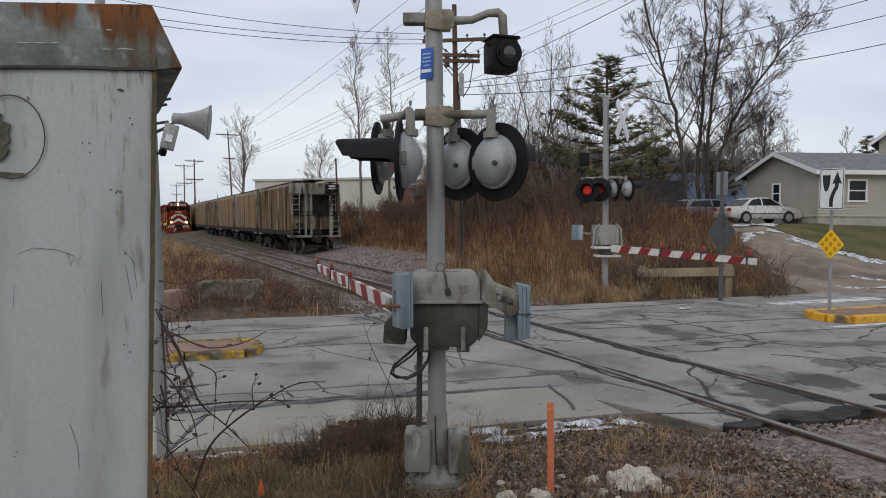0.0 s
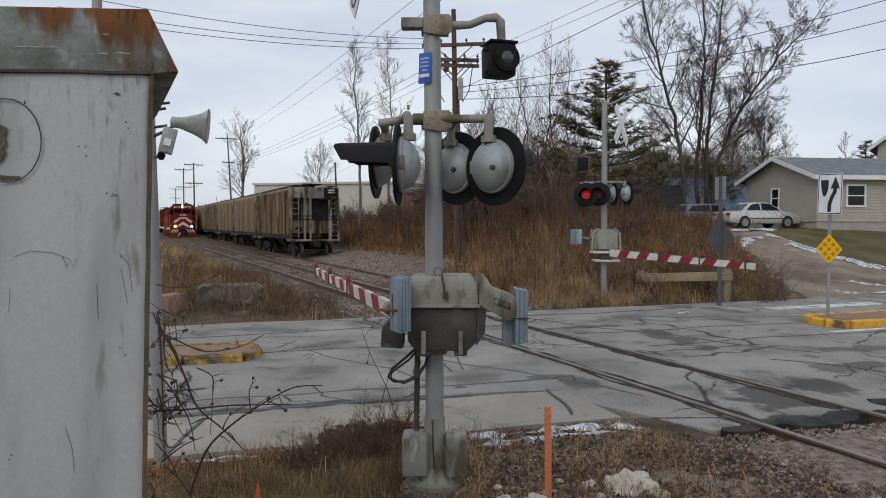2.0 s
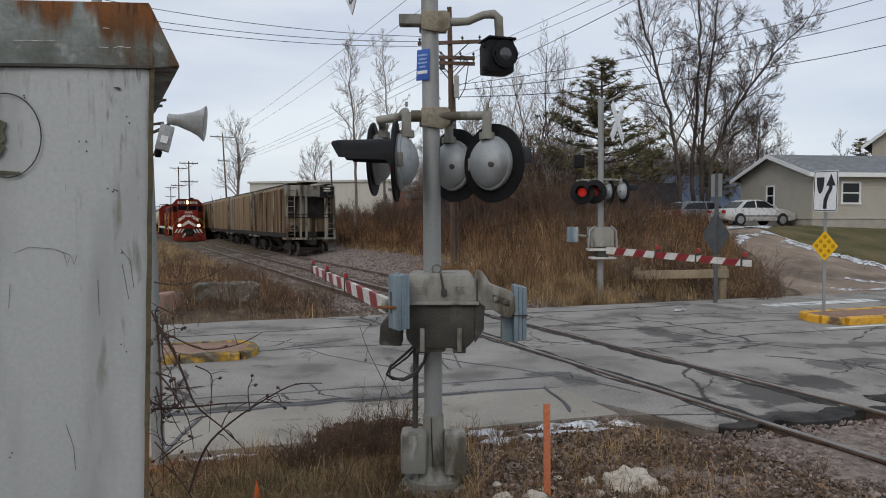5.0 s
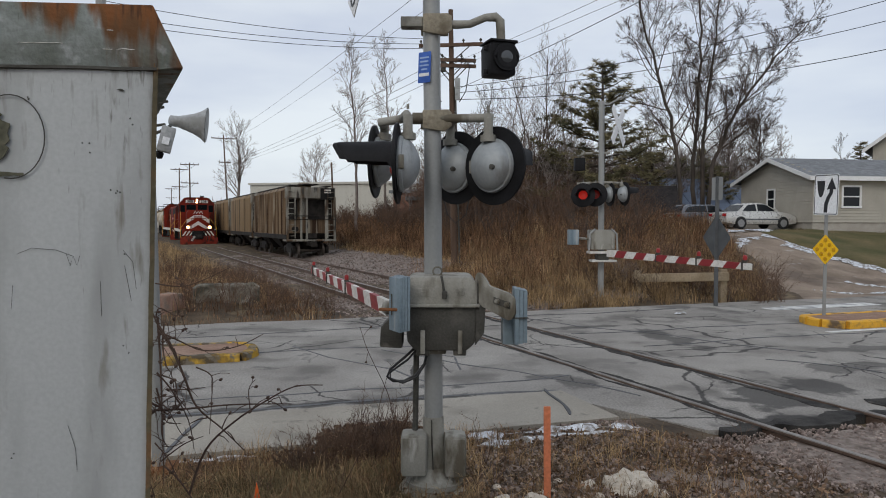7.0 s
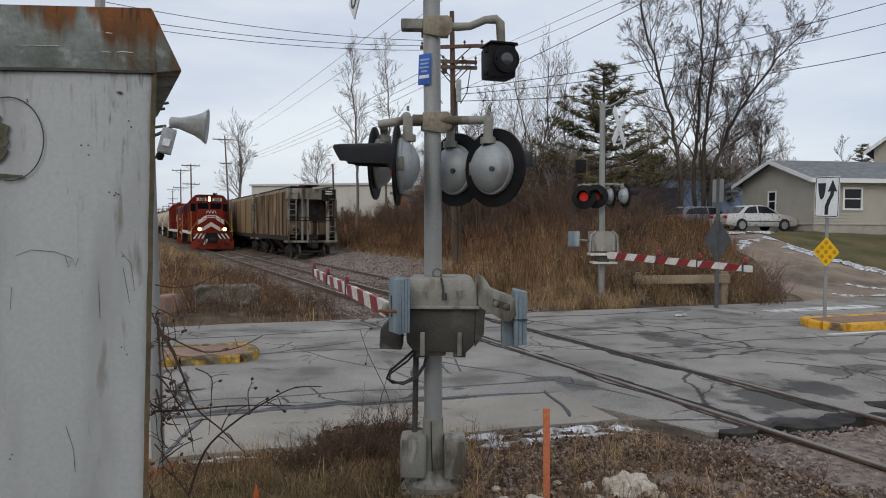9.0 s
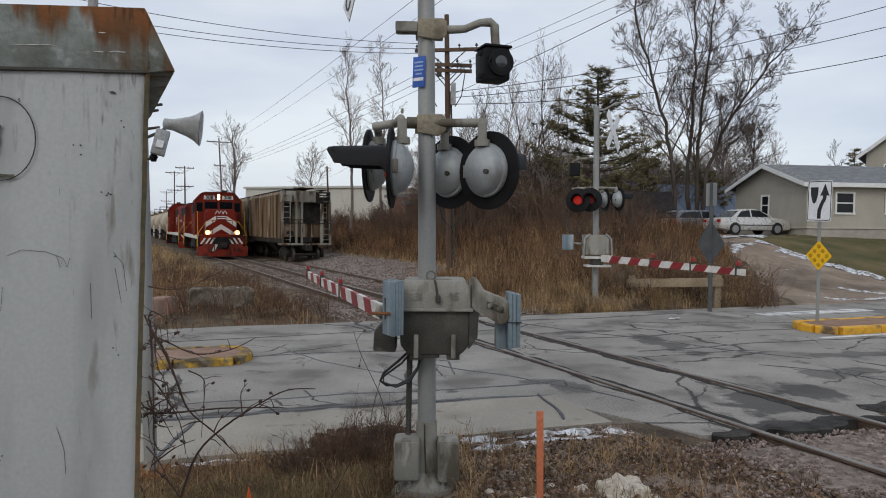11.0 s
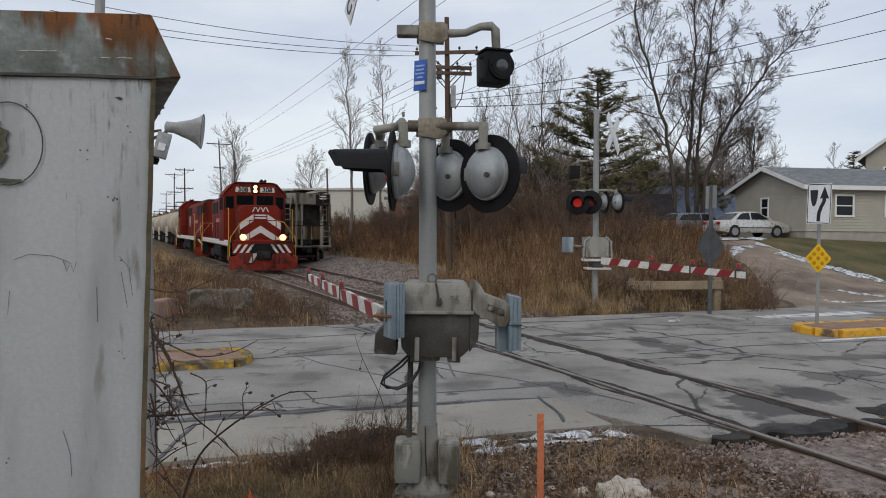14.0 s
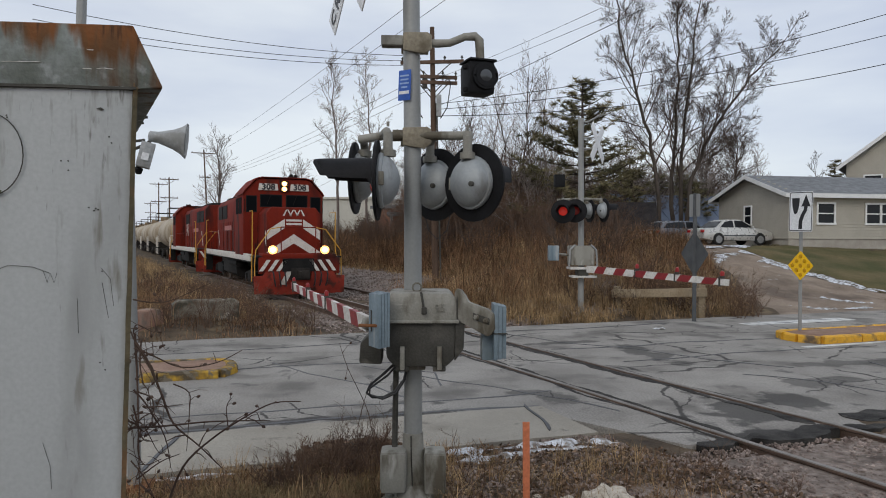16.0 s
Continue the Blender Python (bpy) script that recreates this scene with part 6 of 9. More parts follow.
    for k in range(16):
        a, z = rnd.choice(((0.05, 2.40), (0.07, 2.05), (0.16, 2.33), (0.33, 2.44), (0.30, 1.80), (0.07, 1.82), (0.33, 1.55), (0.10, 2.22)))
        a, z = a + rnd.uniform(-0.02, 0.02), z + rnd.uniform(-0.015, 0.015)
        part("pock", Geo().lathe(face(a, z) @ Vector((0, 0, 0.001)), (0.06, -1, 0), [(0, 0.0022), (0.002, 0.0018), (0.0022, 0.0004)], 6), CASTING_DARK, root)
    scr = [[(0.335, 2.06), (0.30, 2.075), (0.24, 2.07), (0.20, 2.055)], [(0.215, 2.06), (0.205, 2.03), (0.198, 2.055), (0.188, 2.03), (0.182, 2.055)], [(0.075, 2.07), (0.05, 2.04), (0.04, 1.97)],
           [(0.345, 1.98), (0.348, 1.92)], [(0.205, 1.62), (0.185, 1.56), (0.18, 1.50)], [(0.13, 1.99), (0.125, 1.90)], [(0.07, 2.03), (0.06, 1.98), (0.052, 1.94)]]
    for pts in scr:
        part("scratch", Geo().tube([at(a, -0.0125, z) for a, z in pts], 0.0006, 4), CASTING_DARK, root)


def ribbon_on(m, pts, width, seed):
    g = Geo()
    rnd = random.Random(seed)
    fine = []
    for (x0, y0), (x1, y1) in zip(pts, pts[1:]):
        fine += [(x0 + (x1 - x0) * k / 8, y0 + (y1 - y0) * k / 8) for k in range(8)]
    fine.append(pts[-1])
    n = len(fine)
    left, right = [], []
    for k, (x, y) in enumerate(fine):
        dx, dy = fine[min(k + 1, n - 1)][0] - fine[max(k - 1, 0)][0], fine[min(k + 1, n - 1)][1] - fine[max(k - 1, 0)][1]
        s = math.hypot(dx, dy)
        w = width * 0.5 * math.sin(math.pi * (k + 0.6) / (n + 0.2)) ** 0.5
        a, b = w * rnd.uniform(0.6, 1.2), w * rnd.uniform(0.6, 1.2)
        left.append((x - dy / s * a, y + dx / s * a))
        right.append((x + dy / s * b, y - dx / s * b))
    return g.prism(left + right[::-1], m, 0.002)


EDGE_RUST = surf("mossy_rust_edge", (0.075, 0.066, 0.04), (0.14, 0.115, 0.07), 9, 0.85, bump=0.3, grain=60, stain=(0.22, 0.10, 0.04), stain_scale=5, stain_at=0.58)
MOSS = surf("dark_lichen", (0.060, 0.060, 0.042), (0.13, 0.125, 0.09), 24, 0.95, bump=0.2, grain=90)


def make_horn_pole():
    root = thing("horn_pole", Matrix.Translation((-2.39, 6.0, -0.1)), "galvanised pole with grey loudspeaker horn and control box", "loudspeaker pole")
    part("pole", Geo().tube([(-2.41, 6.0, -0.1), (-2.49, 6.0, 3.15)], 0.055, 16), GALV, root)
    part("pole_cap", Geo().lathe((-2.49, 6.0, 3.15), (0, 0, 1), [(0, 0.06), (0.03, 0.055), (0.04, 0.01)], 14), GALV, root)
    c = Vector((-2.218, 5.950, 2.983))
    d = Vector((0.95, 0.22, -0.10)).normalized()
    part("horn", Geo().lathe(c, d, [(-0.06, 0.025), (-0.05, 0.045), (0.02, 0.048), (0.06, 0.06), (0.14, 0.085), (0.20, 0.115), (0.235, 0.145), (0.24, 0.15), (0.245, 0.145), (0.22, 0.12), (0.10, 0.04)], 24), HORN_GREY, root, "grey flared horn")
    part("horn_arm", Geo().tube([(-2.477, 6.000, 2.860), (-2.304, 5.950, 2.921), (-2.218, 5.950, 2.983)], 0.014, 8), CASTING_DARK, root)
    part("control_box", Geo().box((-2.284, 5.900, 2.825), (0.11, 0.12, 0.21), Euler((0, radians(14), radians(20))).to_matrix()), HORN_GREY, root, "small grey control box", bevel=0.008)
    part("box_label", Geo().box((-2.262, 5.830, 2.808), (0.055, 0.004, 0.06), Euler((0, radians(14), radians(20))).to_matrix()), SIGN_WHITE, root)
    part("box_knuckle", Geo().lathe((-2.361, 5.950, 2.712), (0, 0, 1), [(-0.04, 0.02), (0, 0.035), (0.03, 0.02)], 10), BLACK_SHEET, root)
    for y, x1 in ((182, 305), (192, 298), (222, 300), (275, 294)):
        q = Vector((-2.458, 6.000, 3.052))
        q.z = 2.15 - (y - 388) * 6.0 / 1250
        part("step_bolt", Geo().tube([q, q + Vector(((x1 - 272) * 0.0048, -0.02, 0.015))], 0.012, 6), CASTING_DARK, root)
    part("base_plate", Geo().span((-2.56, 5.86, -0.12), (-2.28, 6.12, 0.06)), RUST, root, bevel=0.01)


HORN_GREY = surf("horn_grey", (0.30, 0.31, 0.31), (0.38, 0.39, 0.39), 5, 0.5, bump=0.05, stain=(0.22, 0.22, 0.21), stain_scale=6, stain_at=0.6)


# ---- signs ----
def make_island_sign():
    x, y = 8.50, 15.48
    root = thing("traffic_sign", Matrix.Translation((x, y, 0.15)), "white island sign with arrow above yellow diamond marker", "traffic sign", "traffic signs")
    part("post", Geo().prism([(-0.035, -0.015), (0.035, -0.015), (0.035, 0.01), (0.02, 0.015), (-0.02, 0.015), (-0.035, 0.01)], pose(x + 0.02, y + 0.03, 0.1), 2.8), GALV, root, "steel channel post")
    n = Vector((-0.93, -0.37, 0))
    m = facing((8.46, 15.42, 2.80), n)
    plate = part("sign_plate", Geo().prism(rounded(0.305, 0.445, 0.04), m @ pose(0, 0, -0.004, 0, 0, -1.5), 0.004), SIGN_WHITE, root, "white rectangular sign plate")
    mm = m @ pose(0, 0, 0.0012, 0, 0, -1.5)
    g = Geo()
    outer, inner = rounded(0.292, 0.432, 0.035), rounded(0.275, 0.415, 0.03)
    k = len(outer)
    g.add([mm @ Vector((a, b, 0.001)) for a, b in outer] + [mm @ Vector((a, b, 0.001)) for a, b in inner], [(i, (i + 1) % k, k + (i + 1) % k, k + i) for i in range(k)])
    part("border", g, SIGN_BLACK, plate)
    part("island_symbol", Geo().prism([(-0.235, 0.30), (-0.035, 0.30), (-0.045, 0.12), (-0.075, 0.0), (-0.115, -0.055), (-0.155, -0.055), (-0.185, 0.0), (-0.215, 0.12)], mm, 0.003), SIGN_BLACK, plate)
    part("arrow_symbol", Geo().prism([(-0.045, -0.39), (0.045, -0.39), (0.05, -0.22), (0.10, -0.08), (0.165, 0.03), (0.175, 0.12), (0.245, 0.11), (0.13, 0.375), (0.015, 0.11), (0.085, 0.12), (0.08, 0.05), (0.015, -0.06), (-0.04, -0.20)], mm, 0.003), SIGN_BLACK, plate)
    d = facing((8.47, 15.42, 1.60), n) @ pose(0, 0, 0, 0, 0, 45)
    mark = part("object_marker", Geo().prism(rounded(0.235, 0.235, 0.03), d, 0.004), SIGN_YELLOW, root, "yellow diamond object marker")
    for i in range(3):
        for j in range(3):
            q = d @ Vector(((i - 1) * 0.145, (j - 1) * 0.145, 0.004))
            part("reflector", Geo().lathe(q, n, [(0, 0.048), (0.006, 0.044), (0.009, 0.02), (0.0095, 0.002)], 14), SIGN_AMBER, mark)


def rounded(w, h, r):
    out = []
    for cx, cy, a0 in ((w - r, h - r, 0), (-w + r, h - r, 90), (-w + r, -h + r, 180), (w - r, -h + r, 270)):
        out += [(cx + r * math.cos(radians(a0 + 30 * k)), cy + r * math.sin(radians(a0 + 30 * k))) for k in range(4)]
    return out


def make_back_sign():
    q = Vector((7.296, 18.500, 1.795))
    gz = ground_z(q.x, q.y)
    root = thing("warning_sign", Matrix.Translation((q.x, q.y, gz)), "diamond warning sign seen from its grey back", "traffic sign", "traffic signs")
    part("post", Geo().prism([(-0.05, -0.02), (0.05, -0.02), (0.05, 0.015), (0.025, 0.025), (-0.025, 0.025), (-0.05, 0.015)], pose(q.x, q.y, gz), 3.40 - gz), SIGN_BACK, root)
    part("sign_plate", Geo().prism(rounded(0.43, 0.43, 0.05), facing((q.x, q.y + 0.04, q.z), (-0.97, -0.22, 0)) @ pose(0, 0, -0.01, 0, 0, 45), 0.005), SIGN_BACK, root, "bare metal sign back")
    part("upper_plate", Geo().prism(rounded(0.24, 0.30, 0.03), facing((q.x, q.y + 0.04, 3.08), (-0.97, -0.22, 0)) @ pose(0, 0, -0.01), 0.005), GALV, root, "bare metal back of a rectangular plate")


# ---- small things by the camera ----
def make_rock(c, r, seed, squash=0.8):
    me = bmesh.new()
    bmesh.ops.create_icosphere(me, subdivisions=3, radius=1)
    for v in me.verts:
        d = v.co.normalized()
        k = 1 + 0.28 * noise.noise(d * 1.3 + Vector((seed, 0, 0))) + 0.10 * noise.noise(d * 4 + Vector((0, seed, 0)))
        cell = noise.cell(d * 1.9 + Vector((seed, 3, 1)))
        v.co = Vector((d.x, d.y, d.z * squash)) * r * (k + 0.10 * cell)
    mesh = bpy.data.meshes.new("boulder")
    me.to_mesh(mesh)
    me.free()
    mesh.materials.append(LIMESTONE)
    ob = new("boulder", mesh)
    ob.location = c
    return tagged(ob, "rough pale limestone boulder in the gravel", "rock", "boulders")


def make_stake():
    root = thing("marker_stake", Matrix.Translation((0.825, 5.36, -0.1)), "orange-painted survey stake driven into the gravel", "stake")
    g = Geo().prism([(-0.026, -0.012), (0.0, -0.020), (0.026, -0.012), (0.026, 0.010), (0.008, 0.004), (-0.008, 0.004), (-0.026, 0.010)], pose(0.825, 5.36, -0.15, 0, -0.6, 0), 0.885)
    part("post", g, ORANGE_STAKE, root, bevel=0.003)


def make_flag():
    root = thing("marker_flag", Matrix.Translation((-1.36, 5.15, -0.1)), "small orange utility marker flag in the grass", "marker flag")
    part("wire", Geo().tube([(-1.36, 5.15, -0.1), (-1.36, 5.15, 0.21)], 0.003, 5), GALV, root)
    part("cloth", Geo().add([(-1.385, 5.14, 0.09), (-1.33, 5.13, 0.10), (-1.36, 5.14, 0.22), (-1.385, 5.15, 0.092), (-1.33, 5.14, 0.102), (-1.36, 5.15, 0.222)], [(0, 1, 2), (3, 5, 4), (0, 3, 4, 1), (1, 4, 5, 2), (2, 5, 3, 0)]), FLAG, root)


FLAG = surf("orange_vinyl", (0.75, 0.10, 0.015), (0.80, 0.14, 0.02), 8, 0.6, bump=0)

make_near_signal()
make_far_signal()
make_shed()
make_horn_pole()
make_island_sign()
make_back_sign()
make_stake()
make_flag()
for c, r, s, q in (((1.46, 5.55, 0.02), 0.155, 1, 0.95), ((0.72, 5.30, -0.02), 0.115, 2, 0.9), ((1.20, 5.62, 0.0), 0.085, 3, 0.7), ((0.86, 5.55, -0.05), 0.10, 5, 0.7), ((1.78, 5.50, -0.06), 0.09, 7, 0.6), ((1.36, 5.22, -0.07), 0.10, 9, 0.7)):
    make_rock(c, r, s, q)


# ---- house and yard ----
def clad_wall(name, a, b, z0, z1, gable, parent, out, gaps=()):
    """A wall from a to b with lapped siding courses; gable: height of the peak over z1, or 0. gaps: openings (s0, s1, z0, z1)."""
    a, b = Vector(a), Vector(b)
    d = (b - a).normalized()
    L = (b - a).length
    n = Vector(out).normalized()
    g = Geo()
    h = 0.155
    z = z0
    while z < z1 + gable - 0.02:
        top = min(z + h, z1 + gable)
        if gable and z > z1:
            k = (z - z1) / gable
            s0, s1 = L / 2 * k, L - L / 2 * k
        else:
            s0, s1 = 0.0, L
        runs = [(s0, s1)]
        for q0, q1, w0, w1 in gaps:
            if w0 < (z + top) / 2 < w1:
                runs = [r for x0, x1 in runs for r in ((x0, min(x1, q0)), (max(x0, q1), x1)) if r[1] - r[0] > 0.01]
        for r0, r1 in runs:
            p, q = a + d * r0, a + d * r1
            vs = []
            for c in (p, q):
                vs += [c + n * 0.034 + Vector((0, 0, z)), c + n * 0.002 + Vector((0, 0, top)), c - n * 0.1 + Vector((0, 0, top)), c - n * 0.1 + Vector((0, 0, z))]
            g.add(vs, [(0, 4, 5, 1), (1, 5, 6, 2), (2, 6, 7, 3), (3, 7, 4, 0), (0, 1, 2, 3), (4, 7, 6, 5)])
        z += h
    return part(name, g, SIDING, parent, "beige lapped vinyl siding", smooth=False)


def house_window(parent, c, n, w, h):
    m = facing(c, n)
    win = part("window", Geo().prism([(-w / 2, -h / 2), (w / 2, -h / 2), (w / 2, h / 2), (-w / 2, h / 2)], m @ pose(0, 0, -0.08), 0.085), PANE, parent, "dark sash window with white frame")
    for x0, x1, y0, y1, dz in ((-w / 2 - 0.09, w / 2 + 0.09, h / 2, h / 2 + 0.09, 0.05), (-w / 2 - 0.11, w / 2 + 0.11, -h / 2 - 0.10, -h / 2, 0.07), (-w / 2 - 0.09, -w / 2, -h / 2, h / 2, 0.05), (w / 2, w / 2 + 0.09, -h / 2, h / 2, 0.05), (-w / 2, w / 2, -0.03, 0.03, 0.03)):
        part("window_frame", Geo().prism([(x0, y0), (x1, y0), (x1, y1), (x0, y1)], m @ pose(0, 0, 0.0), dz), TRIM_WHITE, win)


def make_house():
    c = Vector((19.1, 36.0, 0))
    e, f = Vector((0.9928, 0.12, 0)).normalized(), Vector((-0.12, 0.9928, 0)).normalized()
    zb, z0, z1, peak = 1.3, 2.28, 4.66, 1.08
    W, L = 6.7, 16.0
    root = thing("house", Matrix.Translation((c.x, c.y, 1.7)), "single-storey beige house with grey shingle roof", "house")
    g = Geo()
    for a, b in ((c, c + e * L), (c + f * W, c), (c + f * W + e * L, c + f * W), (c + e * L, c + e * L + f * W)):
        d = (b - a).normalized()
        n = Vector((d.y, -d.x, 0))
        g.prism([(0, zb), ((b - a).length, zb), ((b - a).length, z0), (0, z0)], Matrix.Translation(a) @ Matrix((d, Vector((0, 0, 1)), n)).transposed().to_4x4() @ pose(0, 0, -0.16), 0.13)
    part("foundation", g, FOUNDATION, root, "pale block foundation")
    # gable end towards the drive, and long side towards the road
    side_n, front_n = -e, -f
    clad_wall("gable_wall", c + f * W, c, z0, z1, peak, root, side_n, [(3.1 - 0.42, 3.1 + 0.42, 3.02, 4.12)])
    clad_wall("front_wall", c, c + e * L, z0, z1, 0, root, front_n, [(1.55, 2.65, 3.05, 4.15), (4.35, 6.25, 3.05, 4.15), (9, 10.2, 3.05, 4.15)])
    clad_wall("back_wall", c + e * L + f * W, c + f * W, z0, z1, 0, root, f)
    clad_wall("far_gable_wall", c + e * L, c + e * L + f * W, z0, z1, peak, root, e)
    house_window(root, c + f * (W - 3.1) + Vector((0, 0, 3.57)) - e * 0.02, side_n, 0.62, 0.98)
    house_window(root, c + e * 2.1 + Vector((0, 0, 3.6)) - f * 0.02, front_n, 0.92, 0.98)
    house_window(root, c + e * 4.85 + Vector((0, 0, 3.6)) - f * 0.02, front_n, 0.78, 0.98)
    house_window(root, c + e * 5.75 + Vector((0, 0, 3.6)) - f * 0.02, front_n, 0.78, 0.98)
    house_window(root, c + e * 9.6 + Vector((0, 0, 3.6)) - f * 0.02, front_n, 0.9, 0.98)
    ov = 0.45
    for s in (-1, 1):
        mid = c + f * (W / 2)
        a0 = mid - e * ov + Vector((0, 0, z1 + peak + 0.10))
        a1 = mid + f * (s * (W / 2 + ov)) - e * ov + Vector((0, 0, z1 + 0.10 - peak * ov / (W / 2)))
        g = Geo()
        run = e * (L + 2 * ov)
        vs = [a0, a1, a1 + run, a0 + run]
        g.add([q for q in vs] + [q + Vector((0, 0, -0.06)) for q in vs], [(0, 1, 2, 3), (4, 7, 6, 5), (0, 4, 5, 1), (1, 5, 6, 2), (2, 6, 7, 3), (3, 7, 4, 0)])
        roof = part("roof", g, SHINGLE, root, "grey asphalt shingle roof")
        for k in range(1, 22):
            p0, p1 = a0.lerp(a1, k / 22), a0.lerp(a1, (k + 0.12) / 22)
            up = Vector((0, 0, 0.008))
            part("shingle_course", Geo().add([p0 + up, p1 + up, p1 + run + up, p0 + run + up, p0 - up, p1 - up, p1 + run - up, p0 + run - up], [(0, 1, 2, 3), (0, 4, 5, 1), (1, 5, 6, 2), (4, 7, 6, 5)]), SHINGLE, roof)
        dn = Vector((0, 0, -0.22))
        for off in (Vector(), run):
            q0, q1 = a0 + off, a1 + off
            w = -e * 0.03 if off.length == 0 else e * 0.03
            part("rake_board", Geo().add([q0, q1, q1 + dn, q0 + dn, q0 + w, q1 + w, q1 + dn + w, q0 + dn + w], [(0, 1, 2, 3), (4, 7, 6, 5), (0, 4, 5, 1), (1, 5, 6, 2), (2, 6, 7, 3), (3, 7, 4, 0)]), TRIM_WHITE, roof)
        w = f * (s * 0.03)
        part("fascia", Geo().add([a1, a1 + run, a1 + run + dn, a1 + dn, a1 + w, a1 + run + w, a1 + run + dn + w, a1 + dn + w], [(0, 1, 2, 3), (4, 7, 6, 5), (0, 4, 5, 1), (1, 5, 6, 2), (2, 6, 7, 3), (3, 7, 4, 0)]), TRIM_WHITE, roof)
        b1 = a1 + Vector((0, 0, -0.2))
        b2 = b1 - f * (s * ov)
        up = Vector((0, 0, 0.02))
        part("soffit", Geo().add([b1, b1 + run, b2 + run, b2, b1 + up, b1 + run + up, b2 + run + up, b2 + up], [(0, 1, 2, 3), (4, 7, 6, 5), (0, 4, 5, 1), (2, 6, 7, 3)]), TRIM_WHITE, roof)
    # two-storey house behind
    c2 = Vector((28.262, 46.000, 5.388))
    c2.z = 0
    e, f = Vector((0.80, -0.60, 0)), Vector((0.60, 0.80, 0))
    root2 = thing("two_storey_house", Matrix.Translation((c2.x, c2.y, 1.8)), "taller beige two-storey house behind", "house")
    W2, D2, t0, t1, pk = 8.5, 9.0, 1.8, 7.35, 3.3
    clad_wall("gable_wall", c2, c2 + e * W2, t0, t1, pk, root2, -f, [(0.95, 2.05, 5.2, 6.5)])
    clad_wall("side_wall", c2 + f * D2, c2, t0, t1, 0, root2, -e)
    clad_wall("side_wall", c2 + e * W2, c2 + e * W2 + f * D2, t0, t1, 0, root2, e)
    clad_wall("back_wall", c2 + e * W2 + f * D2, c2 + f * D2, t0, t1, pk, root2, f)
    house_window(root2, c2 + e * 1.5 + Vector((0, 0, 5.85)) - f * 0.02, -f, 0.9, 1.15)
    for s in (-1, 1):
        mid = c2 + e * (W2 / 2)
        a0 = mid - f * 0.5 + Vector((0, 0, t1 + pk + 0.12))
        a1 = mid + e * (s * (W2 / 2 + 0.55)) - f * 0.5 + Vector((0, 0, t1 + 0.12 - pk * 0.55 / (W2 / 2)))
        run = f * (D2 + 1)
        vs = [a0, a1, a1 + run, a0 + run]
        roof = part("roof", Geo().add(vs + [q + Vector((0, 0, -0.08)) for q in vs], [(0, 1, 2, 3), (4, 7, 6, 5), (0, 4, 5, 1), (1, 5, 6, 2), (2, 6, 7, 3), (3, 7, 4, 0)]), SHINGLE, root2, "grey asphalt shingle roof")
        dn, w = Vector((0, 0, -0.26)), -f * 0.03
        part("rake_board", Geo().add([a0, a1, a1 + dn, a0 + dn, a0 + w, a1 + w, a1 + dn + w, a0 + dn + w], [(0, 1, 2, 3), (4, 7, 6, 5), (0, 4, 5, 1), (1, 5, 6, 2), (2, 6, 7, 3), (3, 7, 4, 0)]), TRIM_WHITE, roof)


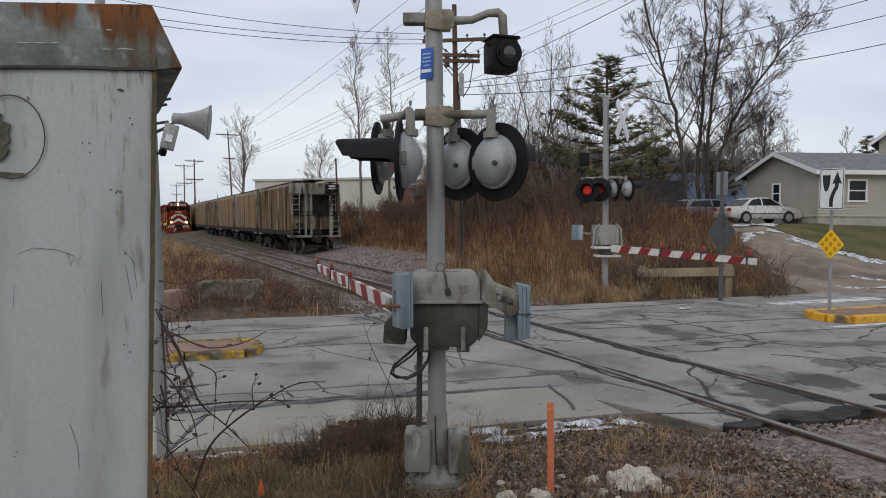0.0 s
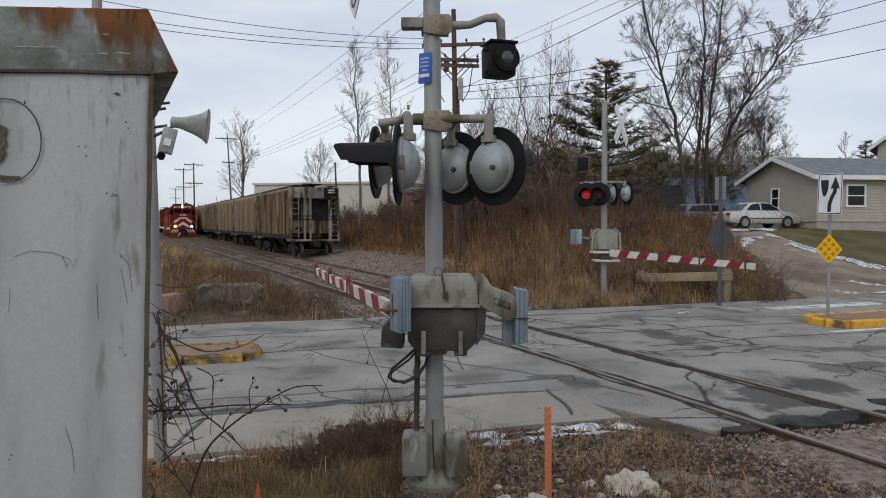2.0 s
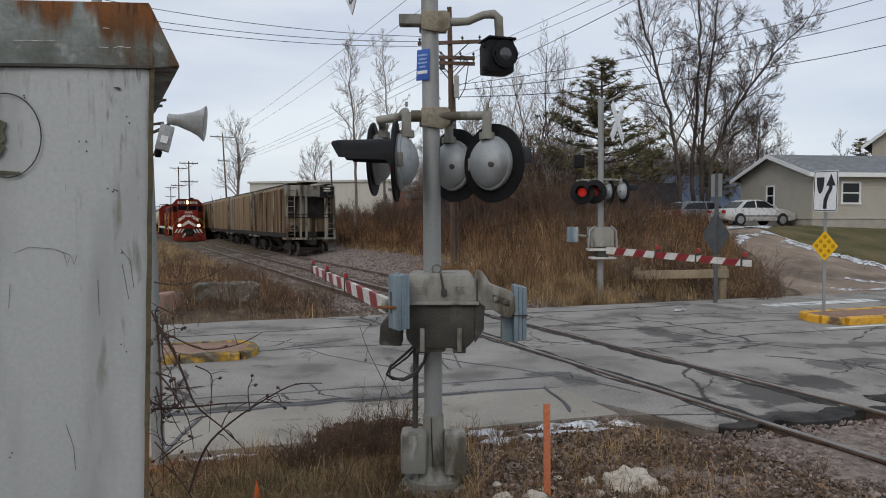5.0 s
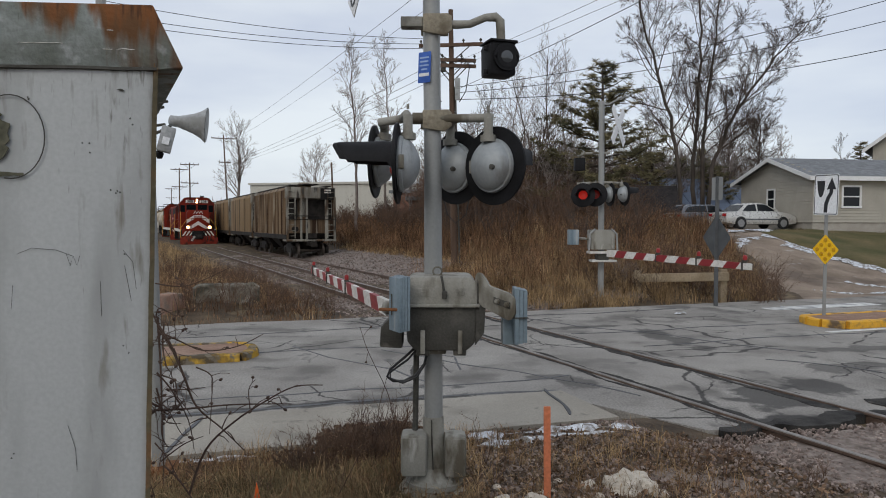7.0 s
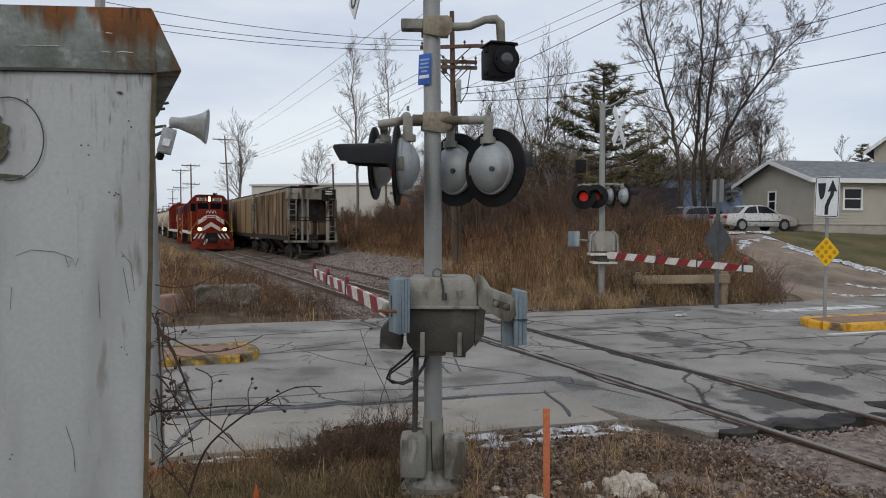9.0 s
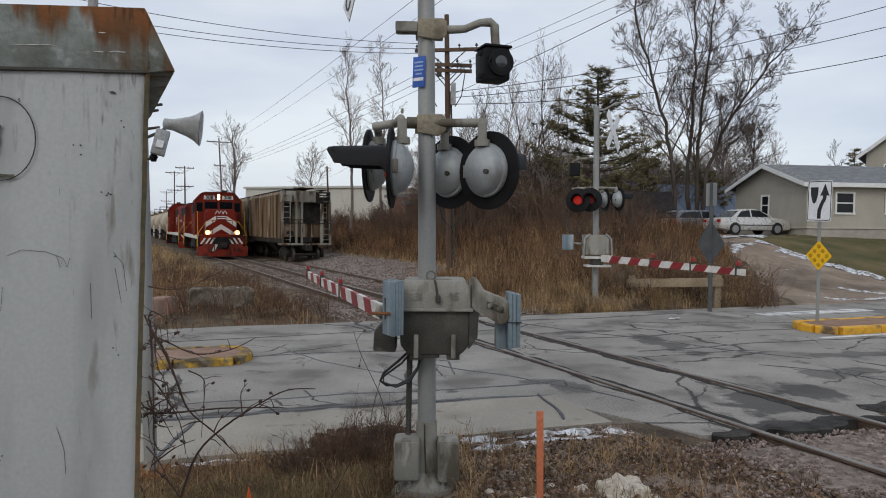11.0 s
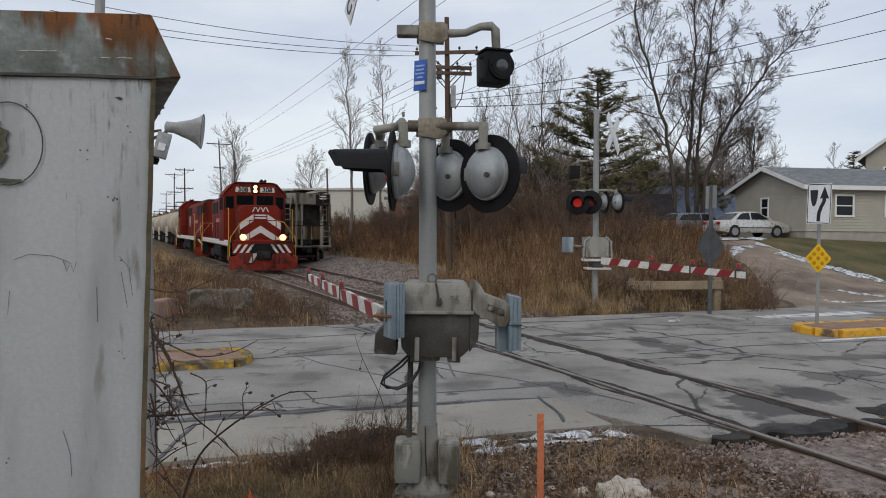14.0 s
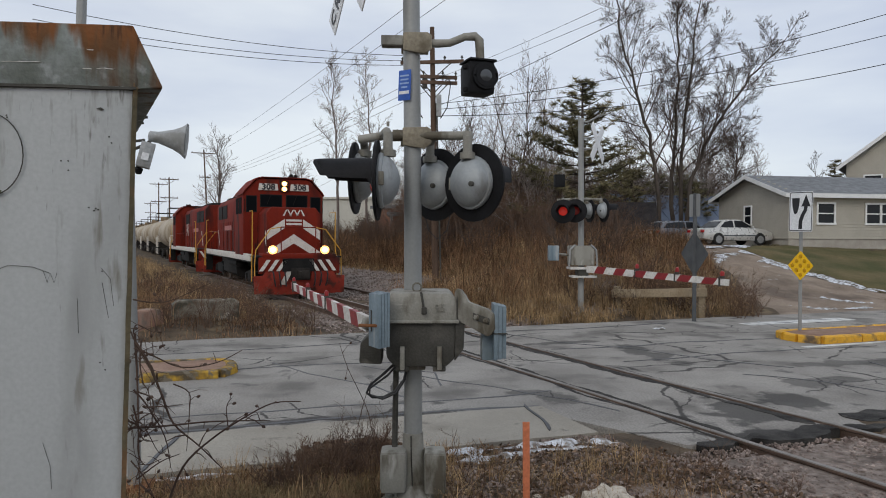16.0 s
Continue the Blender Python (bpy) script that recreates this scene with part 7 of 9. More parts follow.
def make_car(name, c, heading, paint, label, wagon):
    """A four-door car, nose towards +x before it is turned."""
    gz = ground_z(c[0], c[1]) + 0.02
    m = pose(c[0], c[1], gz, 0, 0, heading)
    root = thing(name, Matrix.Identity(4), label, "car", "parked cars")
    low = [(-2.25, 0.34), (-2.28, 0.55), (-2.22, 0.88), (-1.75, 0.95), (1.0, 0.96), (1.75, 0.86), (2.15, 0.72), (2.25, 0.5), (2.2, 0.28), (1.75, 0.24), (-1.8, 0.26)]
    body = part("body", Geo().prism(low, facing((0, 0.86, 0), (0, -1, 0)), 1.72), paint, root, bevel=0.07)
    top = [(-1.52, 0.93), (-0.98, 1.33), (-0.62, 1.42), (0.12, 1.42), (0.42, 1.34), (1.18, 0.93)]
    if wagon:
        top = [(-2.15, 0.92), (-1.95, 1.25), (-1.5, 1.42), (0.2, 1.43), (0.55, 1.34), (1.12, 0.93)]
    g = Geo()
    k = len(top)
    for y0 in (-1, 1):
        for x, z in top:
            t = (z - 0.93) / 0.5
            g.v.append((x, y0 * (0.80 - 0.17 * t), z))
    g.f = [tuple(range(k)), tuple(range(k, 2 * k))] + [(i, (i + 1) % k, k + (i + 1) % k, k + i) for i in range(k)]
    part("cabin", g, paint, root, bevel=0.05)

    def pane(nm, quad, off):
        a = [Vector(q) for q in quad]
        n = (a[1] - a[0]).cross(a[2] - a[0]).normalized()
        if n.dot(Vector(off)) < 0:
            n = -n
        part(nm, Geo().add([q + n * 0.008 for q in a] + [q - n * 0.03 for q in a], [(0, 1, 2, 3), (4, 7, 6, 5), (0, 4, 5, 1), (1, 5, 6, 2), (2, 6, 7, 3), (3, 7, 4, 0)]), PANE, root, "dark car window")
    for s in (-1, 1):
        yb, yt = s * 0.795, s * 0.655
        back = -1.22 if not wagon else -1.95
        pane("side_window", [(back + 0.02, yb, 0.98), (-0.32, yb, 0.98), (-0.32, yt, 1.35), (back + 0.42, yt, 1.32)], (0, s, 0))
        pane("side_window", [(-0.22, yb, 0.98), (0.92, yb, 0.98), (0.32, yt, 1.34), (-0.22, yt, 1.36)], (0, s, 0))
        part("mirror", Geo().box((0.8, s * 0.93, 1.0), (0.12, 0.16, 0.11)), paint, root, bevel=0.03)
        part("sill_trim", Geo().span((-1.2, s * 0.865 - 0.012, 0.50), (1.2, s * 0.865 + 0.012, 0.56)), SIGN_BACK, root)
        for x in (0.22, -0.85):
            part("door_handle", Geo().box((x - 0.35, s * 0.872, 0.82), (0.16, 0.03, 0.03)), paint, root)
        part("tail_lamp", Geo().box((-2.22, s * 0.66, 0.76), (0.09, 0.32, 0.16)), TAIL_RED, root, bevel=0.02)
        part("headlamp", Geo().box((2.12, s * 0.62, 0.66), (0.16, 0.36, 0.14)), ALLOY, root, bevel=0.03)
        for x in (-1.33, 1.36):
            part("wheel_arch", Geo().lathe((x, s * 0.852, 0.33), (0, s, 0), [(-0.03, 0.355), (0.010, 0.355), (0.011, 0.02)], 20), TYRE, root)
            wheel = part("wheel", Geo().lathe((x, s * 0.752, 0.315), (0, s, 0), [(-0.06, 0.20), (-0.05, 0.30), (0.0, 0.315), (0.10, 0.315), (0.14, 0.295), (0.145, 0.215), (0.13, 0.2)], 24), TYRE, root)
            rim = Geo().lathe((x, s * 0.885, 0.315), (0, s, 0), [(-0.02, 0.21), (0.012, 0.21), (0.02, 0.195), (0.0, 0.19), (0.0, 0.05), (0.02, 0.04), (0.022, 0.004)], 20)
            part("rim", rim, ALLOY, wheel)
            for q in range(5):
                w = q * 2 * math.pi / 5
                part("spoke_gap", Geo().lathe((x + 0.125 * math.cos(w), s * 0.886, 0.315 + 0.125 * math.sin(w)), (0, s, 0), [(0, 0.045), (0.004, 0.04), (0.0045, 0.004)], 8), TYRE, wheel)
    pane("windscreen", [(1.13, -0.76, 0.95), (1.13, 0.76, 0.95), (0.45, 0.63, 1.33), (0.45, -0.63, 1.33)], (1, 0, 0.6))
    bx = -1.48 if not wagon else -2.13
    pane("rear_window", [(bx, -0.74, 0.96), (bx, 0.74, 0.96), (bx + (0.50 if not wagon else 0.2), 0.62, 1.32), (bx + (0.50 if not wagon else 0.2), -0.62, 1.32)], (-1, 0, 0.5))
    part("bumper", Geo().box((-2.24, 0, 0.46), (0.12, 1.6, 0.2)), paint, root, bevel=0.05)
    part("number_plate", Geo().box((-2.285, 0, 0.72), (0.02, 0.32, 0.15)), SIGN_WHITE, root)
    root.matrix_basis = m @ Matrix.Diagonal((0.93, 0.93, 0.95, 1))


def quad_house(name, label, c, e, W, D, z0, z1, roof_mat, wall_mat, peak, along=True):
    """A plain gabled shed: c is the near corner, e its long side."""
    c, e = Vector(c), Vector(e).normalized()
    f = Vector((-e.y, e.x, 0))
    root = thing(name, Matrix.Translation((c.x, c.y, z0)), label, "building")
    for i, (a, b) in enumerate(((c, c + e * W), (c + e * W, c + e * W + f * D), (c + e * W + f * D, c + f * D), (c + f * D, c))):
        d = (b - a).normalized()
        L = (b - a).length
        n = Vector((d.y, -d.x, 0))
        poly = [(0, z0 - 0.3), (L, z0 - 0.3), (L, z1), (0, z1)]
        if i % 2 == 1:
            poly = [(0, z0 - 0.3), (L, z0 - 0.3), (L, z1), (L / 2, z1 + peak), (0, z1)]
        part("wall", Geo().prism(poly, Matrix.Translation((a.x, a.y, 0)) @ Matrix((d, Vector((0, 0, 1)), n)).transposed().to_4x4() @ pose(0, 0, -0.15), 0.15), wall_mat, root)
    for s in (-1, 1):
        mid = c + f * (D / 2) - e * 0.3
        a0 = mid + Vector((0, 0, z1 + peak + 0.05))
        a1 = mid + f * (s * (D / 2 + 0.3)) + Vector((0, 0, z1 + 0.05 - peak * 0.3 / (D / 2)))
        a0.z, a1.z = z1 + peak + 0.05, z1 + 0.05 - peak * 0.6 / D
        run = e * (W + 0.6)
        vs = [a0, a1, a1 + run, a0 + run]
        roof = part("roof", Geo().add(vs + [q + Vector((0, 0, -0.12)) for q in vs], [(0, 1, 2, 3), (4, 7, 6, 5), (0, 4, 5, 1), (1, 5, 6, 2), (2, 6, 7, 3), (3, 7, 4, 0)]), roof_mat, root)
        k = int(W / 0.9)
        for i in range(k + 1):
            q0, q1 = a0 + run * (i / k), a1 + run * (i / k)
            w, up = e * 0.03, Vector((0, 0, 0.04))
            part("roof_seam", Geo().add([q0 - w, q1 - w, q1 + w, q0 + w, q0 - w + up, q1 - w + up, q1 + w + up, q0 + w + up], [(4, 5, 6, 7), (0, 1, 5, 4), (3, 7, 6, 2)]), roof_mat, roof)
    return root


BLUE_ROOF = surf("slate_blue_metal", (0.10, 0.13, 0.19), (0.14, 0.175, 0.24), 1, 0.6, 0.2, bump=0.03)
DARK_WOOD = surf("charred_dark_wood", (0.018, 0.017, 0.018), (0.045, 0.04, 0.04), 2, 0.85, bump=0.3)
WAREHOUSE = surf("pale_warehouse_sheet", (0.50, 0.48, 0.42), (0.56, 0.54, 0.48), 0.3, 0.7, bump=0.02, streak=4)
BRICK_FAR = surf("far_brown_brick", (0.17, 0.085, 0.06), (0.22, 0.12, 0.085), 0.6, 0.85, bump=0.1)
SHED_GREY = surf("grey_sheet_roof", (0.13, 0.135, 0.14), (0.19, 0.195, 0.20), 0.5, 0.65, bump=0.02)


def make_warehouse():
    c = Vector((-31.058, 118.000, 3.283))
    b = Vector((-1.619, 92.000, 3.033))
    c.z = b.z = 0
    d = (b - c).normalized()
    L = (b - c).length
    n = Vector((d.y, -d.x, 0))
    root = thing("warehouse", Matrix.Translation((c.x, c.y, 0)), "long pale flat-roofed warehouse behind the hopper cars", "warehouse")
    m = Matrix.Translation(c) @ Matrix((d, Vector((0, 0, 1)), n)).transposed().to_4x4()
    h = 8.5
    part("wall", Geo().prism([(0, -0.5), (L * 0.86, -0.5), (L * 0.86, h - 0.9), (0, h)], m @ pose(0, 0, -20), 20), WAREHOUSE, root)
    part("coping", Geo().prism([(-0.2, h - 0.05), (L * 0.86, h - 0.95), (L * 0.86, h - 0.65), (-0.2, h + 0.25)], m @ pose(0, 0, -0.2), 0.5), WAREHOUSE, root)
    part("brick_wing", Geo().prism([(L * 0.862, -0.5), (L * 1.25, -0.5), (L * 1.25, 6.2), (L * 0.862, 6.2)], m @ pose(0, 0, -15), 15.4), BRICK_FAR, root, "brown brick wing")
    part("wing_roof", Geo().prism([(L * 0.85, 6.2), (L * 1.26, 6.2), (L * 1.26, 6.6), (L * 0.85, 6.6)], m @ pose(0, 0, -15), 15.8), SHED_GREY, root)
    for k in range(26):
        s = L * 0.86 * (k + 0.5) / 26
        part("panel_seam", Geo().prism([(s - 0.03, -0.3), (s + 0.03, -0.3), (s + 0.03, h - 1.0), (s - 0.03, h - 1.0)], m, 0.012), WAREHOUSE, root)
    low = thing("low_brick_house", Matrix.Translation((0, 0, 0)), "low red-brown building behind the thicket", "building")
    q = Vector((-2.430, 62.000, 2.745))
    part("wall", Geo().span((q.x, q.y, 0), (q.x + 14, q.y + 8, 4.2)), BRICK_FAR, low)
    part("roof", Geo().span((q.x - 0.4, q.y - 0.4, 4.2), (q.x + 14.4, q.y + 8.4, 4.5)), SHED_GREY, low)
    part("roof", Geo().prism([(-0.5, 4.5), (14.5, 4.5), (12.5, 5.6), (1.5, 5.6)], facing((q.x, q.y + 7, 0), (0, -1, 0)), 6.0), BRICK_FAR, low)


make_house()
CAR_A = (16.680, 37.500, 2.030)
CAR_B = (14.976, 40.000, 2.022)
make_car("sedan", CAR_A[:2], 12, CAR_SILVER, "silver four-door sedan parked on the drive", False)
make_car("hatchback", CAR_B[:2], 18, CAR_GREY, "dark grey hatchback parked beside the sedan", True)
quad_house("blue_roofed_shed", "shed with slate-blue metal roof behind the cars", (14.45, 46.8, 2.150), (0.97, 0.25, 0), 8.9, 5.6, 1.6, 3.15, BLUE_ROOF, DARK_WOOD, 2.2)
quad_house("old_dark_shed", "small sagging dark wooden shed under the trees", (11.834, 43.000, 2.150), (0.99, -0.1, 0), 2.6, 3, 1.2, 2.6, DARK_WOOD, DARK_WOOD, 1.9)
make_warehouse()
for k, (s, w, pk) in enumerate(((92, 38, 2.4), (134, 40, 2.0))):
    q = at_track(s, 18.5)
    quad_house("freight_shed", "long grey-roofed freight shed beside the siding", (q.x, q.y, 0), D, w, 11, 0, 4.3, SHED_GREY, WAREHOUSE, pk)


def yard():
    # drive from the road up to the cars, lawn beyond it, snow along both
    def curve(pts, n):
        out = []
        for i in range(n + 1):
            t = i / n * (len(pts) - 1)
            k = min(len(pts) - 2, int(t))
            w = t - k
            out.append((pts[k][0] * (1 - w) + pts[k + 1][0] * w, pts[k][1] * (1 - w) + pts[k + 1][1] * w))
        return out
    near = curve([(15.3, 33.5), (15.7, 31.0), (16.4, 29.0), (17.8, 27.0), (21, 25.2), (30, 23.5), (45, 22)], 36)
    far = curve([(17.8, 36), (18.4, 36.1), (19.2, 36.2), (22, 36.4), (27, 37), (36, 38), (48, 39)], 36)
    sheet("lawn", list(zip(near, far)), LAWN, "patchy green and brown winter lawn", "lawn", 0.07)
    left = curve([(10.0, 18.9), (10.4, 21), (11.3, 24), (12.3, 28), (12.3, 33), (12.0, 40)], 30)
    right = curve([(18.0, 21.2), (21.5, 24.0), (17.7, 27.2), (16.3, 29.2), (15.5, 33.5), (17.6, 40)], 30)
    sheet("driveway", list(zip(left, right)), DIRT_DRIVE, "brown dirt drive with gravel", "driveway", 0.05)


def snow_strip(points, width, seed):
    g = Geo()
    rnd = random.Random(seed)
    fine = []
    for (x0, y0), (x1, y1) in zip(points, points[1:]):
        n = max(2, int(math.hypot(x1 - x0, y1 - y0) / 0.08))
        fine += [(x0 + (x1 - x0) * k / n, y0 + (y1 - y0) * k / n) for k in range(n)]
    for i, (x, y) in enumerate(fine):
        a, b = fine[max(0, i - 1)], fine[min(len(fine) - 1, i + 1)]
        d = Vector((b[0] - a[0], b[1] - a[1], 0)).normalized()
        s = Vector((-d.y, d.x, 0))
        w = width * max(0.05, 0.5 + 1.3 * noise.noise(Vector((x, y, seed)) * min(5.0, 0.9 / width))) * (1 if 0 < i < len(fine) - 1 else 0.1)
        q = Vector((x, y, 0))
        on_road = ROAD_NEAR - 0.1 < q.dot(V) < ROAD_FAR
        for e, up in ((-1, -0.04), (-0.6, 0.5), (0, 1), (0.6, 0.5), (1, -0.04)):
            p = q + s * (w * e) + s * 0.03 * noise.noise(Vector((x * 8, y * 8, e)))
            z = max(ground_z(p.x, p.y), 0.012 if on_road else -9) + 0.045 * up * min(1, w / 0.1) + (0.06 if y > 17 else 0)
            g.v.append((p.x, p.y, z + 0.01))
    n = len(fine)
    g.f = [(i * 5 + j, i * 5 + j + 1, i * 5 + j + 6, i * 5 + j + 5) for i in range(n - 1) for j in range(4)]
    tagged(new("snow_patch", g.mesh("snow_patch", SNOW)), "thin strip of dirty melting snow", "snow", kind="stuff")


yard()
for i, (pts, w) in enumerate((([(0.25, 6.95), (0.9, 7.12), (1.6, 7.28), (2.2, 7.32)], 0.17), ([(0.5, 6.75), (1.2, 7.0), (1.9, 7.1)], 0.10), ([(0.2, 6.66), (0.6, 6.82), (1.2, 6.9)], 0.13), ([(-2.55, 6.18), (-2.1, 6.25), (-1.55, 6.42)], 0.05), ([(-1.4, 6.48), (-0.9, 6.5)], 0.035),
                              ([(14.9, 32.5), (15.5, 30.6), (16.4, 28.8), (17.9, 26.8), (21, 25.0)], 0.20), ([(13.0, 32.6), (14.6, 33.9), (16.4, 34.6)], 0.45), ([(12.6, 29.5), (13.6, 31.2), (14.6, 32.0)], 0.3), ([(15.0, 30.6), (16.1, 28.4), (17.6, 26.4)], 0.3), ([(12.2, 23.0), (13.5, 22.6), (15.2, 23.0)], 0.16), ([(14.2, 24.6), (16.0, 24.2)], 0.12), ([(5.6, 16.7), (6.0, 16.8)], 0.12), ([(8.5, 17.6), (8.8, 17.7)], 0.1))):
    snow_strip(pts, w, i + 1)


def make_guard_rail():
    a, b = Vector((5.559, 20.200, 0.599)), Vector((8.132, 19.700, 0.684))
    root = thing("timber_barrier", Matrix.Translation((a.x, a.y, 0)), "low weathered timber barrier on short posts", "barrier")
    d = (b - a).normalized()
    t = Matrix((d, Vector((-d.y, d.x, 0)), Vector((0, 0, 1)))).transposed()
    part("beam", Geo().box((a + b) / 2, ((b - a).length, 0.09, 0.24), t), TIMBER, root, bevel=0.012)
    for q in (0.06, 0.95):
        c = a.lerp(b, q) + Vector((-d.y, d.x, 0)) * 0.14
        part("post", Geo().span((c.x - 0.09, c.y - 0.09, -0.2), (c.x + 0.09, c.y + 0.09, c.z + 0.2)), TIMBER, root, bevel=0.012)


def make_old_blocks():
    for k, (a, b, zt, mat, lab) in enumerate((((352, 17.2), (468, 17.8), 0.62, BLOCK_MOSSY, "broken pale concrete block wall in the weeds"), ((284, 15.6), (338, 16.6), 0.50, BRICK_STAINED, "stained reddish concrete block in the weeds"))):
        p = Vector(((a[0] - 784) / 1250 * a[1], a[1], 0))
        q = Vector(((b[0] - 784) / 1250 * b[1], b[1], 0))
        d = (q - p).normalized()
        n = Vector((d.y, -d.x, 0))
        g = Geo()
        cols = 12
        L = (q - p).length
        for y in (0, 1):
            for i in range(cols + 1):
                c = p + d * (L * i / cols) - n * (0.45 * y)
                top = zt + 0.06 * noise.noise(Vector((c.x * 2.5, y, k))) - (0.08 if i in (0, cols) else 0)
                g.v += [(c.x, c.y, -0.2), (c.x + n.x * 0.03 * noise.noise(c * 3), c.y, top - 0.04), (c.x - n.x * (0.03 if y == 0 else -0.03), c.y - n.y * (0.03 if y == 0 else -0.03), top)]
        m = (cols + 1) * 3
        for i in range(cols):
            for y in (0, 1):
                o = y * m + i * 3
                g.f += [(o, o + 3, o + 4, o + 1), (o + 1, o + 4, o + 5, o + 2)]
            g.f.append((i * 3 + 2, i * 3 + 5, m + i * 3 + 5, m + i * 3 + 2))
        g.f += [(0, 1, m + 1, m), (1, 2, m + 2, m + 1), (cols * 3, cols * 3 + 1, m + cols * 3 + 1, m + cols * 3), (cols * 3 + 1, cols * 3 + 2, m + cols * 3 + 2, m + cols * 3 + 1)]
        tagged(new("concrete_block", g.mesh("concrete_block", mat)), lab, "concrete block", "concrete blocks")


BLOCK_MOSSY = surf("mossy_concrete", (0.13, 0.118, 0.092), (0.25, 0.225, 0.185), 2.5, 0.9, bump=0.5, grain=40, stain=(0.065, 0.06, 0.045), stain_scale=2.6, stain_at=0.52, stain2=(0.42, 0.39, 0.34), stain2_scale=3.0, stain2_at=0.66)
BRICK_STAINED = surf("rust_stained_concrete", (0.30, 0.17, 0.12), (0.38, 0.26, 0.20), 3, 0.9, bump=0.4, grain=30, stain=(0.20, 0.17, 0.14), stain_scale=3, stain_at=0.55)
make_guard_rail()
make_old_blocks()


# ---- utility poles and wires ----
def utility_pole(c, height, arms, lean=(0, 0), label="weathered wooden utility pole with crossarms", gear=False):
    c = Vector(c)
    root = thing("utility_pole", Matrix.Translation(c), label, "utility pole", "utility poles")
    top = c + Vector((lean[0], lean[1], height))
    part("pole", Geo().tube([c - Vector((0, 0, 0.3)), c.lerp(top, 0.5), top], [0.14, 0.115, 0.09], 12), POLE_WOOD, root)
    for z, w, d in arms:
        q = c.lerp(top, z / height)
        d = Vector(d).normalized()
        t = Matrix((d, Vector((-d.y, d.x, 0)), Vector((0, 0, 1)))).transposed()
        arm = part("crossarm", Geo().box(q + Vector((0, 0, 0)) + t @ Vector((0, -0.14, 0)), (w, 0.10, 0.13), t), POLE_WOOD, root)
        for k in range(4):
            s = (-0.47, -0.2, 0.2, 0.47)[k] * w
            p = q + t @ Vector((s, -0.14, 0.065))
            part("insulator", Geo().lathe(p, (0, 0, 1), [(0, 0.02), (0.06, 0.02), (0.07, 0.05), (0.11, 0.055), (0.13, 0.03), (0.16, 0.03), (0.165, 0.004)], 8), CASTING_DARK, arm)
        for s in (-1, 1):
            part("brace", Geo().tube([q + t @ Vector((s * w * 0.3, -0.14, -0.05)), q + Vector((0, 0, -0.65))], 0.022, 5), CASTING_DARK, root)
    if gear:
        for dz, s, r in ((-2.9, 1, 0.10), (-2.2, -1, 0.09), (-3.3, 1, 0.08)):
            q = top + Vector((s * 0.28, -0.1, dz))
            part("cutout_box", Geo().box(q, (0.2, 0.2, 0.45)), HORN_GREY if dz < -2.5 else CASTING_DARK, root, bevel=0.02)
        part("riser_conduit", Geo().tube([top + Vector((0.19, -0.1, -3.0)), c + Vector((0.2, -0.1, 0.3))], 0.035, 8), CASTING_DARK, root)
        for s in (1, -1):
            part("drip_loop", Geo().tube([top + Vector((0, -0.1, -2.2)), top + Vector((s * 0.5, -0.2, -1.9)), top + Vector((s * 0.75, -0.2, -2.2)), top + Vector((s * 0.6, -0.2, -3.2)), top + Vector((s * 0.35, -0.1, -3.6))], 0.02, 5), CABLE, root)
        part("drip_loop", Geo().tube([(0.133, 27.800, 3.440), (0.356, 27.800, 2.506), (0.689, 27.800, 2.150), (1.090, 27.800, 2.506), (1.201, 27.800, 3.106)], 0.02, 5), CABLE, root)
    return top


def wire(a, b, sag, r, n=18):
    a, b = Vector(a), Vector(b)
    pts = [a.lerp(b, k / n) - Vector((0, 0, sag * 4 * (k / n) * (1 - k / n))) for k in range(n + 1)]
    tagged(new("overhead_wire", Geo().tube(pts, r, 5).mesh("overhead_wire", CABLE)), "thin dark overhead wire between poles", "wire", "overhead wires")


ARM_DIR = (0.93, 0.36, 0)
utility_pole((0.66, 28.0, -0.1), 10.6, [(9.2, 2.5, (0.99, -0.15, 0)), (8.62, 1.9, (0.99, 0.1, 0)), (8.40, 1.9, (0.99, 0.1, 0))], (-0.20, 0), gear=True)
for c, h, arms, lean in (((-29.9, 102.000, 2.150), 14.75, [(14.2, 3.4, ARM_DIR), (10.8, 1.6, ARM_DIR)], (-0.75, 0)), ((-36.456, 105.000, 2.150), 11.0, [(10.7, 2.6, ARM_DIR), (8.0, 2.4, ARM_DIR)], (-0.1, 0)), ((-46.387, 128.000, 2.150), 12.0, [(11.7, 3.0, ARM_DIR), (8.6, 2.6, ARM_DIR)], (0, 0)), ((-70.984, 190.000, 2.150), 11.5, [(11.2, 3.0, ARM_DIR), (8.8, 2.6, ARM_DIR)], (0, 0))):
    utility_pole((c[0], c[1], 0), h, arms, lean)
c = (-11.648, 80.000, 2.150)
utility_pole((c[0], c[1], 0), 9.0, [], (-0.3, 0), "plain weathered wooden pole beside the tracks")
